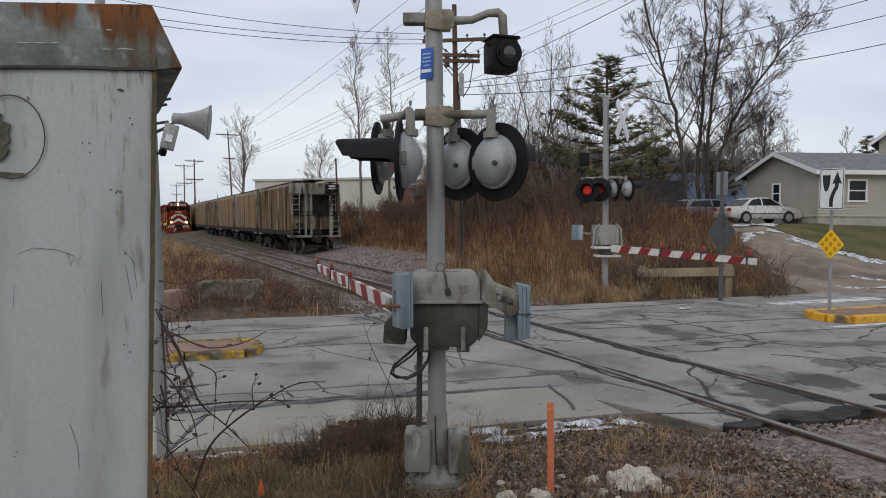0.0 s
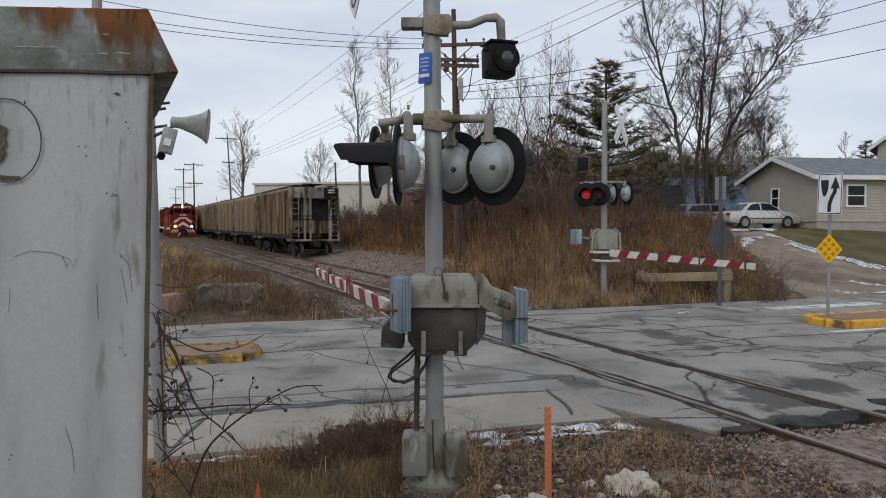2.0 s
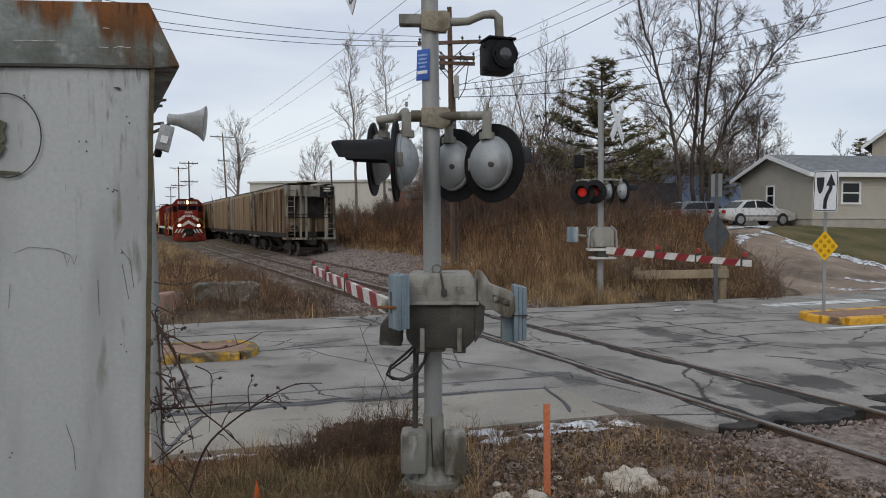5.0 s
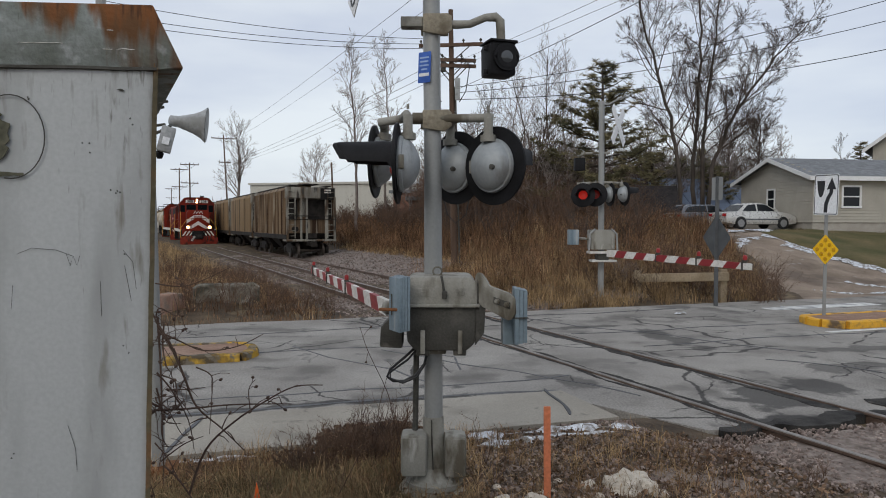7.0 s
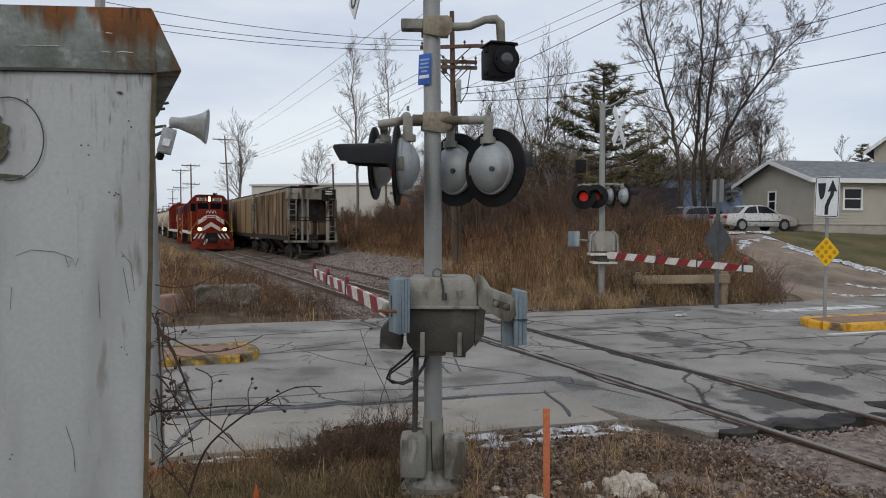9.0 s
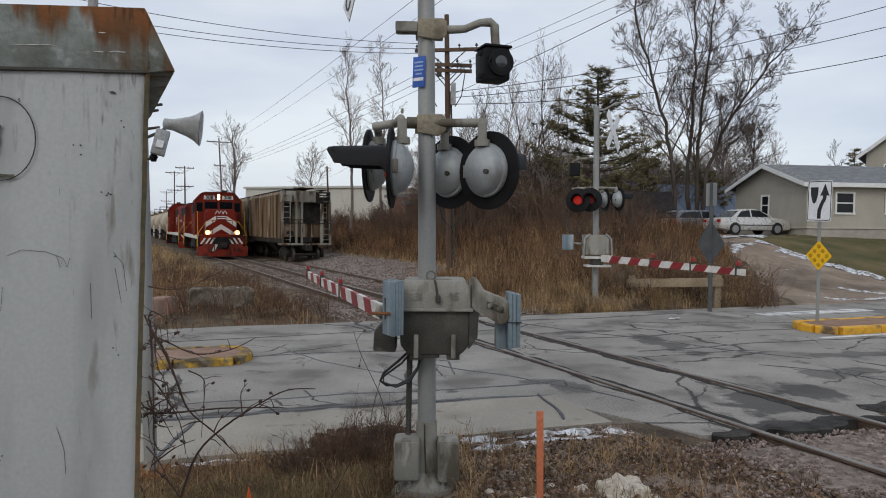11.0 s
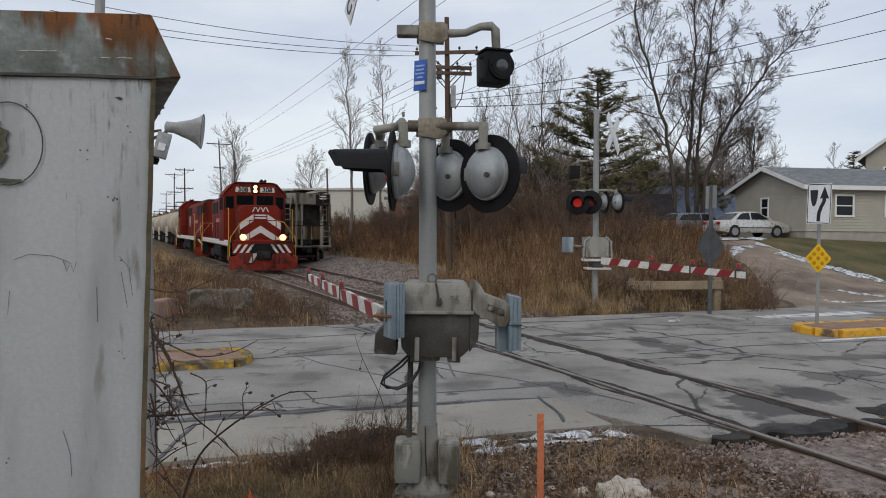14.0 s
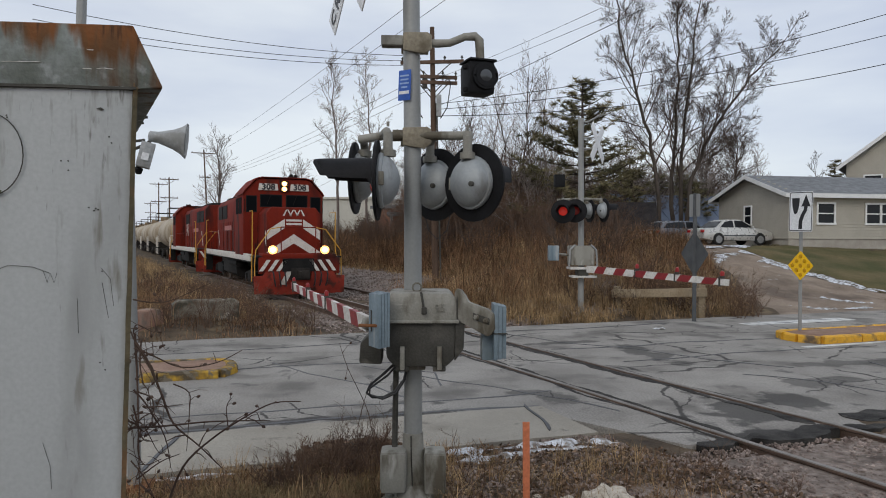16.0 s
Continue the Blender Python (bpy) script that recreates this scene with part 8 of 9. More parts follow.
for a, b, s, r in (((-0.444, 28.0, 9.368), (-11.793, 22.0, 9.222), 0.3, 0.016), ((-0.443, 28.0, 9.171), (-11.798, 22.0, 8.776), 0.3, 0.016), ((-0.442, 28.0, 8.995), (-11.801, 22.0, 8.553), 0.3, 0.016),
                   ((0.786, 28.0, 7.506), (17.764, 23.2, 10.41), 0.47, 0.018), ((0.787, 28.0, 7.285), (17.785, 23.2, 9.642), 0.47, 0.018), ((0.789, 28.0, 7.02), (17.811, 23.2, 8.608), 0.54, 0.02),
                   ((0.786, 28.0, 7.44), (4.416, 14.0, 6.755), 0.05, 0.013), ((0.78, 28.0, 8.541), (3.529, 14.0, 6.737), 0.05, 0.008), ((0.781, 28.0, 8.321), (4.083, 14.0, 6.763), 0.05, 0.008),
                   ((-31.172, 102.000, 13.987), (1.936, 20.000, 10.518), 0.4, 0.014), ((-29.376, 102.000, 13.987), (2.816, 20.000, 10.438), 0.4, 0.014), ((-30.926, 102.000, 10.723), (0.134, 28.000, 8.601), 0.5, 0.014), ((-30.356, 102.000, 10.642), (0.694, 28.000, 8.534), 0.5, 0.014), ((-29.294, 102.000, 10.642), (1.366, 28.000, 8.534), 0.5, 0.014), ((-11.776, 80.000, 7.782), (-0.874, 28.000, 6.473), 0.3, 0.014)):
    wire(a, b, s, r * 0.7)


# ---- trees ----
def limb(g, tips, p, d, length, r, depth, rnd, spread, up, kids):
    """One limb with its side limbs, down to twigs."""
    n = 5 if depth > 1 else 3
    pts, q, w = [p.copy()], p.copy(), d.normalized()
    for _ in range(n):
        w = (w + Vector((rnd.gauss(0, 1), rnd.gauss(0, 1), rnd.gauss(0, 1))) * 0.13 + Vector((0, 0, up))).normalized()
        q = q + w * (length / n)
        pts.append(q.copy())
    r1 = r * 0.35 if depth > 0 else r * 0.5
    g.tube(pts, [r + (r1 - r) * k / n for k in range(n + 1)], 6 if r > 0.05 else (4 if r > 0.02 else 3), caps=False)
    if depth == 0:
        return
    for k in range(kids[depth]):
        t = 0.22 + 0.78 * (k + rnd.random()) / kids[depth]
        i = min(n - 1, int(t * n))
        c = pts[i].lerp(pts[i + 1], t * n - i)
        axis = (pts[i + 1] - pts[i]).normalized()
        side = axis.orthogonal().normalized()
        side.rotate(Matrix.Rotation(rnd.uniform(0, 6.283), 3, axis))
        a = radians(rnd.uniform(*spread))
        nd = axis * math.cos(a) + side * math.sin(a)
        ln = length * rnd.uniform(0.36, 0.64) * (1.15 - 0.55 * t)
        limb(g, tips, c, nd, ln, max(g.least, (r + (r1 - r) * t) * 0.55), depth - 1, rnd, spread, up * 0.9, kids)


def tree_geo(path, r0, r1, seed, side_len, kids, depth=3, start=0.25, spread=(24, 52), up=0.07, count=18, least=0.0065):
    """A stem along the path with limbs, down to twigs."""
    rnd = random.Random(seed)
    pts = [Vector(q) for q in path]
    fine = []
    for a, b in zip(pts, pts[1:]):
        fine += [a.lerp(b, k / 4) + Vector((rnd.gauss(0, 0.06), rnd.gauss(0, 0.06), 0)) for k in range(4)]
    fine.append(pts[-1])
    n = len(fine) - 1
    trunk = Geo().tube(fine, [r0 + (r1 - r0) * (k / n) ** 0.8 for k in range(n + 1)], 10)
    crown = Geo()
    crown.least = least
    for k in range(count):
        t = start + (1 - start) * (k + rnd.random()) / count
        i = min(n - 1, int(t * n))
        c = fine[i].lerp(fine[i + 1], t * n - i)
        axis = (fine[i + 1] - fine[i]).normalized()
        side = axis.orthogonal().normalized()
        side.rotate(Matrix.Rotation(rnd.uniform(0, 6.283), 3, axis))
        a = radians(rnd.uniform(*spread))
        limb(crown, None, c, axis * math.cos(a) + side * math.sin(a), side_len * rnd.uniform(0.6, 1.1) * (1.15 - 0.6 * t), max(0.018, (r0 + (r1 - r0) * t) * 0.42), depth - 1, rnd, spread, up, kids)
    limb(crown, None, fine[-1], fine[-1] - fine[-2], side_len * 0.6, r1, depth - 1, rnd, spread, up, kids)
    return trunk, crown


def make_tree(path, r0, r1, seed, side_len, label, material=None, crown_material=None, **more):
    base = Vector(path[0])
    base.z = min(base.z, ground_z(base.x, base.y) - 0.05)
    path = [tuple(base)] + list(path[1:])
    root = thing("bare_tree", Matrix.Translation(base), label, "tree", "bare trees")
    more.setdefault("least", max(0.0065, base.y * 0.00017))
    trunk, crown = tree_geo(path, r0, r1, seed, side_len, more.pop("kids", (0, 6, 6)), **more)
    part("trunk", trunk, material or BARK, root)
    part("crown", crown, crown_material or TWIG_GREY, root)
    return root


TWIG_GREY = surf("grey_brown_twigs", (0.06, 0.045, 0.038), (0.115, 0.09, 0.075), 2, 0.95, bump=0)
# Pale twigs; on distant trees and woods the haze is put into this colour.
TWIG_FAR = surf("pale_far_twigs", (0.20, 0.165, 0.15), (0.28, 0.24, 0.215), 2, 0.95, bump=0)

BIG = "tall bare maple tree with dark bark"
make_tree([(15.242, 44.000, 1.728), (14.995, 44.000, 5.248), (14.291, 44.000, 8.768), (13.411, 44.000, 11.936), (12.531, 44.000, 15.104), (12.003, 44.000, 17.920)], 0.165, 0.03, 11, 4.6, BIG, count=24, kids=(0, 8, 7, 6), depth=4)
make_tree([(16.272, 45.000, 1.718), (16.200, 45.000, 5.318), (16.344, 45.000, 8.918), (16.524, 45.000, 12.518), (16.416, 45.000, 16.118), (16.776, 45.000, 19.358)], 0.165, 0.03, 12, 4.0, BIG, count=22, kids=(0, 8, 7, 6), depth=4)
make_tree([(16.661, 44.500, 1.723), (16.590, 44.500, 5.639), (16.732, 44.500, 9.555), (17.230, 44.500, 13.827), (17.836, 44.500, 17.743)], 0.165, 0.03, 13, 4.2, BIG, count=22, kids=(0, 8, 7, 6), depth=4)
make_tree([(16.685, 44.000, 1.728), (17.037, 44.000, 5.600), (17.882, 44.000, 8.064), (19.219, 44.000, 10.352), (20.803, 44.000, 12.464), (22.563, 44.000, 14.224)], 0.165, 0.03, 14, 3.8, "leaning bare maple tree with dark bark", count=24, kids=(0, 8, 7, 6), depth=4, up=0.10)
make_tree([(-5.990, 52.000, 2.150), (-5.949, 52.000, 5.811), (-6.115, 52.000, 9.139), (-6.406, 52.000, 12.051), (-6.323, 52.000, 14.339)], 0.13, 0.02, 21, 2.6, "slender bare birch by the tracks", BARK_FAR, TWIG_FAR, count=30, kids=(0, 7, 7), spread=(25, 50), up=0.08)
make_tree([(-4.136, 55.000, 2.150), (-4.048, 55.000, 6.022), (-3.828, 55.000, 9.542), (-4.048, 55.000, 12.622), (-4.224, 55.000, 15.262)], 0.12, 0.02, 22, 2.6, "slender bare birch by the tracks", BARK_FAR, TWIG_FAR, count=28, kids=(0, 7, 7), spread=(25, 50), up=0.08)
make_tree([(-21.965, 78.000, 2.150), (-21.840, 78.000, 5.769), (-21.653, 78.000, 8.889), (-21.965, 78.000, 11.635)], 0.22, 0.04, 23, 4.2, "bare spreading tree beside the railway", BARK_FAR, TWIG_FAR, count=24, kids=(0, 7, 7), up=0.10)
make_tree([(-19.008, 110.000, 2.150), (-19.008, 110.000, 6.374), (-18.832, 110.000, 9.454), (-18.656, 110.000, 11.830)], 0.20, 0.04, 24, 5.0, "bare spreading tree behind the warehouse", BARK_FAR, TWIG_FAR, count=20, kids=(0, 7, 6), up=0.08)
make_tree([(45.778, 102.000, 2.155), (45.778, 102.000, 7.704), (46.186, 102.000, 12.600), (46.348, 102.000, 16.272)], 0.24, 0.04, 25, 5.2, "bare round-crowned tree behind the house", BARK, TWIG_GREY, count=46, kids=(0, 9, 9), up=0.08)
make_tree([(24.288, 60.000, 2.150), (24.384, 60.000, 5.414), (24.576, 60.000, 7.814), (24.768, 60.000, 9.734)], 0.2, 0.04, 26, 4.0, "bare round-crowned tree behind the house", BARK, TWIG_GREY, count=36, kids=(0, 8, 7), up=0.08)
rnd = random.Random(5)
for k, (x, top, zz) in enumerate(((868, 165, 48), (905, 150, 52), (935, 140, 46), (965, 130, 50), (985, 95, 55), (1008, 110, 52), (845, 190, 58), (1025, 170, 60), (925, 205, 40), (955, 215, 38), (880, 230, 38), (1165, 190, 56), (1150, 230, 48), (1320, 250, 62), (1395, 245, 72), (1500, 255, 90), (770, 260, 60), (735, 300, 58), (822, 240, 44))):
    hgt = (388 - top) / 1250 * zz
    bx = (x - 784) / 1250 * zz
    gz = ground_z(bx, zz)
    j = [rnd.uniform(-0.5, 0.5) for _ in range(6)]
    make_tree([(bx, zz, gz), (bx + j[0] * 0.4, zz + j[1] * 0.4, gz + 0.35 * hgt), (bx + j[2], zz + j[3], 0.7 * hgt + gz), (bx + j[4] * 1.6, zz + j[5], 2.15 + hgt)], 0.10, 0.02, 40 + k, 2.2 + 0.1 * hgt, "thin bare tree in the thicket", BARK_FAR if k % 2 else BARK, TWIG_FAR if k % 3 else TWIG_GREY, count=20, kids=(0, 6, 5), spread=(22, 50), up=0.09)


def make_pine(base, top_z, radius, seed, label):
    rnd = random.Random(seed)
    base = Vector(base)
    h = top_z - base.z
    root = thing("pine_tree", Matrix.Translation(base), label, "pine tree", "evergreens")
    part("trunk", Geo().tube([base, base + Vector((0.05, 0, h * 0.5)), base + Vector((0, 0, h))], [0.22, 0.14, 0.02], 10), BARK, root)
    twigs, leaf = Geo(), Geo()
    z = 0.16 * h
    while z < h * 0.985:
        t = z / h
        for k in range(rnd.choice((4, 5, 6))):
            w = rnd.uniform(0, 6.283)
            ln = radius * (1 - t) ** 0.75 * rnd.uniform(0.55, 1.15) + 0.25
            d = Vector((math.cos(w), math.sin(w), 0.05 + 0.45 * t * t + rnd.uniform(-0.10, 0.10)))
            p0 = base + Vector((0, 0, z))
            pts = [p0, p0 + d * ln * 0.5, p0 + d * ln + Vector((0, 0, 0.12 * ln))]
            twigs.tube(pts, [0.035, 0.025, 0.01], 4, caps=False)
            m = max(4, int(ln * 5))
            for i in range(m):
                s = 0.25 + 0.78 * (i + rnd.random()) / m
                c = p0 + d * (ln * s) + Vector((0, 0, 0.12 * ln * s * s)) + Vector((rnd.gauss(0, 0.13), rnd.gauss(0, 0.13), rnd.gauss(0, 0.06)))
                for _ in range(24):
                    v = Vector((rnd.gauss(0, 1), rnd.gauss(0, 1), rnd.gauss(0.25, 0.45))).normalized() * rnd.uniform(0.18, 0.40)
                    o = v.orthogonal().normalized() * 0.026
                    n = len(leaf.v)
                    leaf.v += [tuple(c - o), tuple(c + o), tuple(c + v)]
                    leaf.f.append((n, n + 1, n + 2))
        z += rnd.uniform(0.30, 0.48)
    tagged(part("limbwork", twigs, BARK, root), kind="stuff")
    tagged(part("needles", leaf, NEEDLES, root, smooth=False), "dark olive-green needles", kind="stuff")


q = (8.75, 38.000, 2.150)
make_pine((q[0], q[1], ground_z(q[0], q[1])), 10.7, 4.9, 1, "dark green white pine with open crown")
q = (14.213, 47.000, 2.150)
make_pine((q[0], q[1], ground_z(q[0], q[1])), (14.213, 47.000, 6.888)[2], 2.2, 2, "small dark evergreen beside the maples")
q = (19.520, 50.000, 2.150)
make_pine((q[0], q[1], ground_z(q[0], q[1])), (19.520, 50.000, 6.270)[2], 2.2, 3, "small dark evergreen beside the maples")
for bx, zz, top, s in ((1212, 52, 275, 5), (1243, 55, 258, 6), (1288, 56, 300, 7)):
    px = (bx - 784) / 1250 * zz
    make_pine((px, zz, ground_z(px, zz)), 2.15 + (388 - top) / 1250 * zz, 2.8, s, "small dark evergreen beside the maples")
q = (47.744, 80.000, 2.150)
make_pine((q[0], q[1], ground_z(q[0], q[1])), (47.936, 80.000, 11.622)[2], 2.6, 4, "distant dark evergreen behind the house")


# ---- grass, weeds and brush ----
def blades(name, label, material, spots, seed):
    """Arching tapering blades; spots: rows of (x, y, height, width, lean)."""
    rnd = random.Random(seed)
    g = Geo()
    for x, y, h, w, lean in spots:
        a = rnd.uniform(0, 6.283)
        d = Vector((math.cos(a), math.sin(a), 0))
        s = Vector((-d.y, d.x, 0)) * w
        b = Vector((x, y, ground_z(x, y) - 0.02))
        k = min(1.5, lean * abs(rnd.gauss(0.45, 0.4)))
        kink = Vector((rnd.gauss(0, 0.05), rnd.gauss(0, 0.05), 0)) * h
        p1 = b + d * (h * k * 0.15) + Vector((0, 0, h * 0.42))
        p2 = b + d * (h * k * 0.50) + kink + Vector((0, 0, h * (0.80 - 0.10 * k * k)))
        e = b + d * (h * k) + kink + Vector((0, 0, h * (1.0 - 0.38 * k * k)))
        n = len(g.v)
        g.v += [tuple(b - s), tuple(b + s), tuple(p1 + s * 0.85), tuple(p1 - s * 0.85), tuple(p2 + s * 0.6), tuple(p2 - s * 0.6), tuple(e)]
        g.f += [(n, n + 1, n + 2, n + 3), (n + 3, n + 2, n + 4, n + 5), (n + 5, n + 4, n + 6)]
    return tagged(new(name, g.mesh(name, material, smooth=False)), label, "grass", kind="stuff")


def scatter(n, box, keep, seed, size, tuft=9, close=0.09):
    """Tufts of a few blades each, set out at random where keep allows."""
    rnd = random.Random(seed)
    out = []
    while len(out) < n:
        x, y = rnd.uniform(box[0], box[1]), rnd.uniform(box[2], box[3])
        q = Vector((x, y, 0))
        if keep(x, y, q.dot(U), q.dot(V), (q - A).dot(R), rnd):
            grown = rnd.uniform(0.6, 1.2)
            for _ in range(rnd.randint(2, tuft)):
                h, w, lean = size(x, y, rnd)
                out.append((x + rnd.gauss(0, close), y + rnd.gauss(0, close), h * grown, w, lean))
    return out


def clump(x, y, f=0.7, s=0.0):
    return 0.5 + 0.5 * noise.noise(Vector((x * f, y * f, s)))


def right_bank(x, y, u, v, p, rnd):
    if v < 16.25 + 0.5 * noise.noise(Vector((u, 0, 0))) or p < 3.0 or u > 15.2 + 0.55 * (y - 19) + 0.5 * noise.noise(Vector((0, y, 0))) or (p < 6.6 and y > 27):
        return False
    edge = x / max(1.0, y)
    return edge < 0.50 - 0.005 * max(0, y - 19) and rnd.random() < 1.6 * clump(x, y, 0.9) ** 2


blades("dry_grass", "tall tan dead grass across the road", GRASS_DRY, scatter(30000, (-2, 13, 16, 27), lambda x, y, u, v, p, r: right_bank(x, y, u, v, p, r) and r.random() < clump(x, y, 0.45, 4) ** 1.6 * 1.6, 1, lambda x, y, r: (r.uniform(0.15, 0.65), r.uniform(0.003, 0.006), 1.7), 14, 0.12), 1)
blades("dry_grass", "pale seeding grass stalks among the russet weeds", GRASS_DRY, scatter(5000, (-3, 14, 18, 32), lambda x, y, u, v, p, r: right_bank(x, y, u, v, p, r) and v > 17.5 and r.random() < clump(x, y, 0.8, 12) ** 3, 14, lambda x, y, r: (r.uniform(0.5, 1.15), r.uniform(0.003, 0.007), 1.3), 14, 0.10), 14)
blades("russet_weeds", "dense russet-brown weeds across the road", GRASS_BROWN, scatter(46000, (-6, 22, 17, 46), lambda x, y, u, v, p, r: right_bank(x, y, u, v, p, r) and v > 16.6 and r.random() < 0.15 + smooth01((v - 17) / 5), 2, lambda x, y, r: (r.uniform(0.4, 1.5) * (0.10 + 0.75 * clump(x, y, 0.35, 2) + 0.75 * clump(x, y, 1.3, 4)), r.uniform(0.003, 0.008), 1.3), 12, 0.16), 2)
blades("russet_weeds", "dense russet-brown weeds beside the siding", GRASS_BROWN, scatter(30000, (-24, 4, 30, 76), lambda x, y, u, v, p, r: 6.9 < p < 17 and r.random() < 0.3 + clump(x, y, 0.3), 3, lambda x, y, r: (r.uniform(0.4, 1.5) * (0.35 + clump(x, y, 0.5, 5)), r.uniform(0.006, 0.013), 1.2), 14, 0.28), 3)
blades("dry_grass", "pale dead grass along the siding", GRASS_DRY, scatter(6500, (-9, 4, 24, 48), lambda x, y, u, v, p, r: (6.4 < p < 7.6 and y > 26) or (5.6 < p < 7.2 and 17 < y < 26 and v > 16.2), 4, lambda x, y, r: (r.uniform(0.12, 0.45), r.uniform(0.005, 0.010), 1.1)), 4)


def left_bank(x, y, u, v, p, rnd):
    return v > 15.7 + 0.3 * noise.noise(Vector((u, 5, 0))) and p < -2.3 and x / y > -0.44 and rnd.random() < (0.1 + clump(x, y, 0.6, 7)) * (0.45 if v < 17.2 else 1.0)


blades("russet_weeds", "brown weeds and seedlings on the railway bank", GRASS_BROWN, scatter(17000, (-11, 1, 14.5, 30), left_bank, 5, lambda x, y, r: (r.uniform(0.12, 0.50) * (0.6 if y < 19 else 1.0), r.uniform(0.002, 0.006), 1.3), 10, 0.12), 5)
blades("dry_grass", "tan dead grass on the railway bank", GRASS_DRY, scatter(15000, (-32, -2, 16, 75), lambda x, y, u, v, p, r: left_bank(x, y, u, v, p, r) and (p > -9 or r.random() < 0.3) and (y > 19 or r.random() < 0.15), 6, lambda x, y, r: (r.uniform(0.2, 1.15) * clump(x, y, 0.9, 6), r.uniform(0.004, 0.009), 1.4), 10, 0.16), 6)


def verge(x, y, u, v, p, rnd):
    return v < 6.55 + 0.12 * noise.noise(Vector((u * 1.5, 0, 0))) and p < -2.2 and (x + 0.05) ** 2 + (y - 5.6) ** 2 > 0.11 and rnd.random() < 0.2 + 0.9 * clump(x, y, 1.6, 3)


blades("verge_grass", "matted dead grass on the verge", GRASS_GREEN, scatter(17000, (-3.0, 0.35, 4.6, 6.3), lambda x, y, u, v, p, r: verge(x, y, u, v, p, r) and v < 6.0 and r.random() < (0.10 + 0.9 * smooth01((0.1 - x) / 1.0)) * clump(x, y, 1.9, 5) * 1.3, 7, lambda x, y, r: (r.uniform(0.06, 0.22), r.uniform(0.0012, 0.0026), 2.2), 12, 0.05), 7)
blades("dry_grass", "straw-coloured dead grass tufts on the verge", GRASS_DRY, scatter(5000, (-3.0, 4.5, 4.8, 7.0), lambda x, y, u, v, p, r: verge(x, y, u, v, p, r) and r.random() < clump(x, y, 2.2, 9) ** 3 * (1.0 if x < 0.3 else 0.35), 8, lambda x, y, r: (r.uniform(0.08, 0.30), r.uniform(0.0012, 0.003), 1.6), 12, 0.035), 8)
blades("russet_weeds", "short brown weeds on the verge", GRASS_BROWN, scatter(10000, (-3.0, 4.2, 4.8, 7.05), lambda x, y, u, v, p, r: verge(x, y, u, v, p, r) and (x < 0.0 or r.random() < 0.15), 9, lambda x, y, r: (r.uniform(0.05, 0.22), r.uniform(0.0012, 0.003), 1.6), 10, 0.05), 9)
blades("lawn_grass", "short winter lawn grass", surf("lawn_blades", (0.085, 0.082, 0.032), (0.20, 0.155, 0.08), 0.6, 0.95, bump=0, vary=0.3, island=1), scatter(16000, (14.5, 30, 24, 38), lambda x, y, u, v, p, r: x > 15.2 + 0.23 * (y - 24), 10, lambda x, y, r: (r.uniform(0.04, 0.10), r.uniform(0.008, 0.016), 1.0), 5, 0.2), 10)


def make_weed(c, height, seed, stems, label, spread=0.35, mat=None, r=0.0045, kids=(0, 4, 5)):
    rnd = random.Random(seed)
    c = Vector((c[0], c[1], ground_z(c[0], c[1]) - 0.02))
    root = thing("dead_weed", Matrix.Translation(c), label, "weed", "dead weeds")
    g = Geo()
    g.least = r * 0.3
    for k in range(stems):
        d = Vector((rnd.gauss(0, spread), rnd.gauss(0, spread), 1))
        limb(g, None, c + Vector((rnd.gauss(0, 0.05), rnd.gauss(0, 0.05), 0)), d, height * rnd.uniform(0.55, 1.05), r, 2, rnd, (20, 50), 0.03, kids)
    tagged(part("brush", g, mat or TWIG_WEED, root), "thin dry brown stems", kind="stuff")


TWIG_WEED = surf("weed_stems", (0.085, 0.05, 0.035), (0.17, 0.11, 0.075), 3, 0.9, bump=0)
for k, (x, y, h, n) in enumerate(((-0.42, 6.15, 0.80, 7), (-0.58, 5.95, 0.55, 6), (-0.75, 6.2, 0.55, 6), (-1.0, 6.0, 0.42, 7), (-1.35, 6.1, 0.45, 6), (-1.7, 5.9, 0.4, 6), (0.42, 5.9, 0.55, 4), (0.36, 5.6, 0.34, 5), (2.25, 6.1, 0.55, 6), (2.45, 5.95, 0.5, 6), (2.6, 6.15, 0.42, 6), (2.05, 5.75, 0.35, 5),
                                  (-0.25, 5.75, 0.35, 6), (-2.0, 5.6, 0.4, 6), (3.05, 5.6, 0.3, 6), (1.65, 5.4, 0.25, 5), (2.2, 5.45, 0.3, 5), (0.30, 5.35, 0.3, 5), (3.3, 6.0, 0.25, 5), (-0.8, 5.5, 0.3, 6), (-1.4, 5.4, 0.3, 6), (0.95, 6.0, 0.2, 4))):
    make_weed((x, y), h * 0.85, 100 + k, max(3, n - 2), "thin branching dead weed on the verge")
for k, (x, y, h) in enumerate(((-4.9, 16.4, 1.0), (-4.0, 16.6, 1.1), (-3.2, 16.9, 0.9), (-5.7, 16.2, 0.9), (-2.6, 17.2, 0.8), (9.5, 19.6, 1.1), (8.9, 19.3, 0.9), (9.2, 20.4, 1.3), (8.2, 20.0, 1.2), (9.9, 21.2, 1.2), (8.6, 21.4, 1.4), (7.6, 20.8, 1.3))):
    make_weed((x, y), h, 150 + k, 12, "bushy brown dead weed at the road edge", 0.4, None, 0.008, (0, 5, 6))
rnd = random.Random(77)
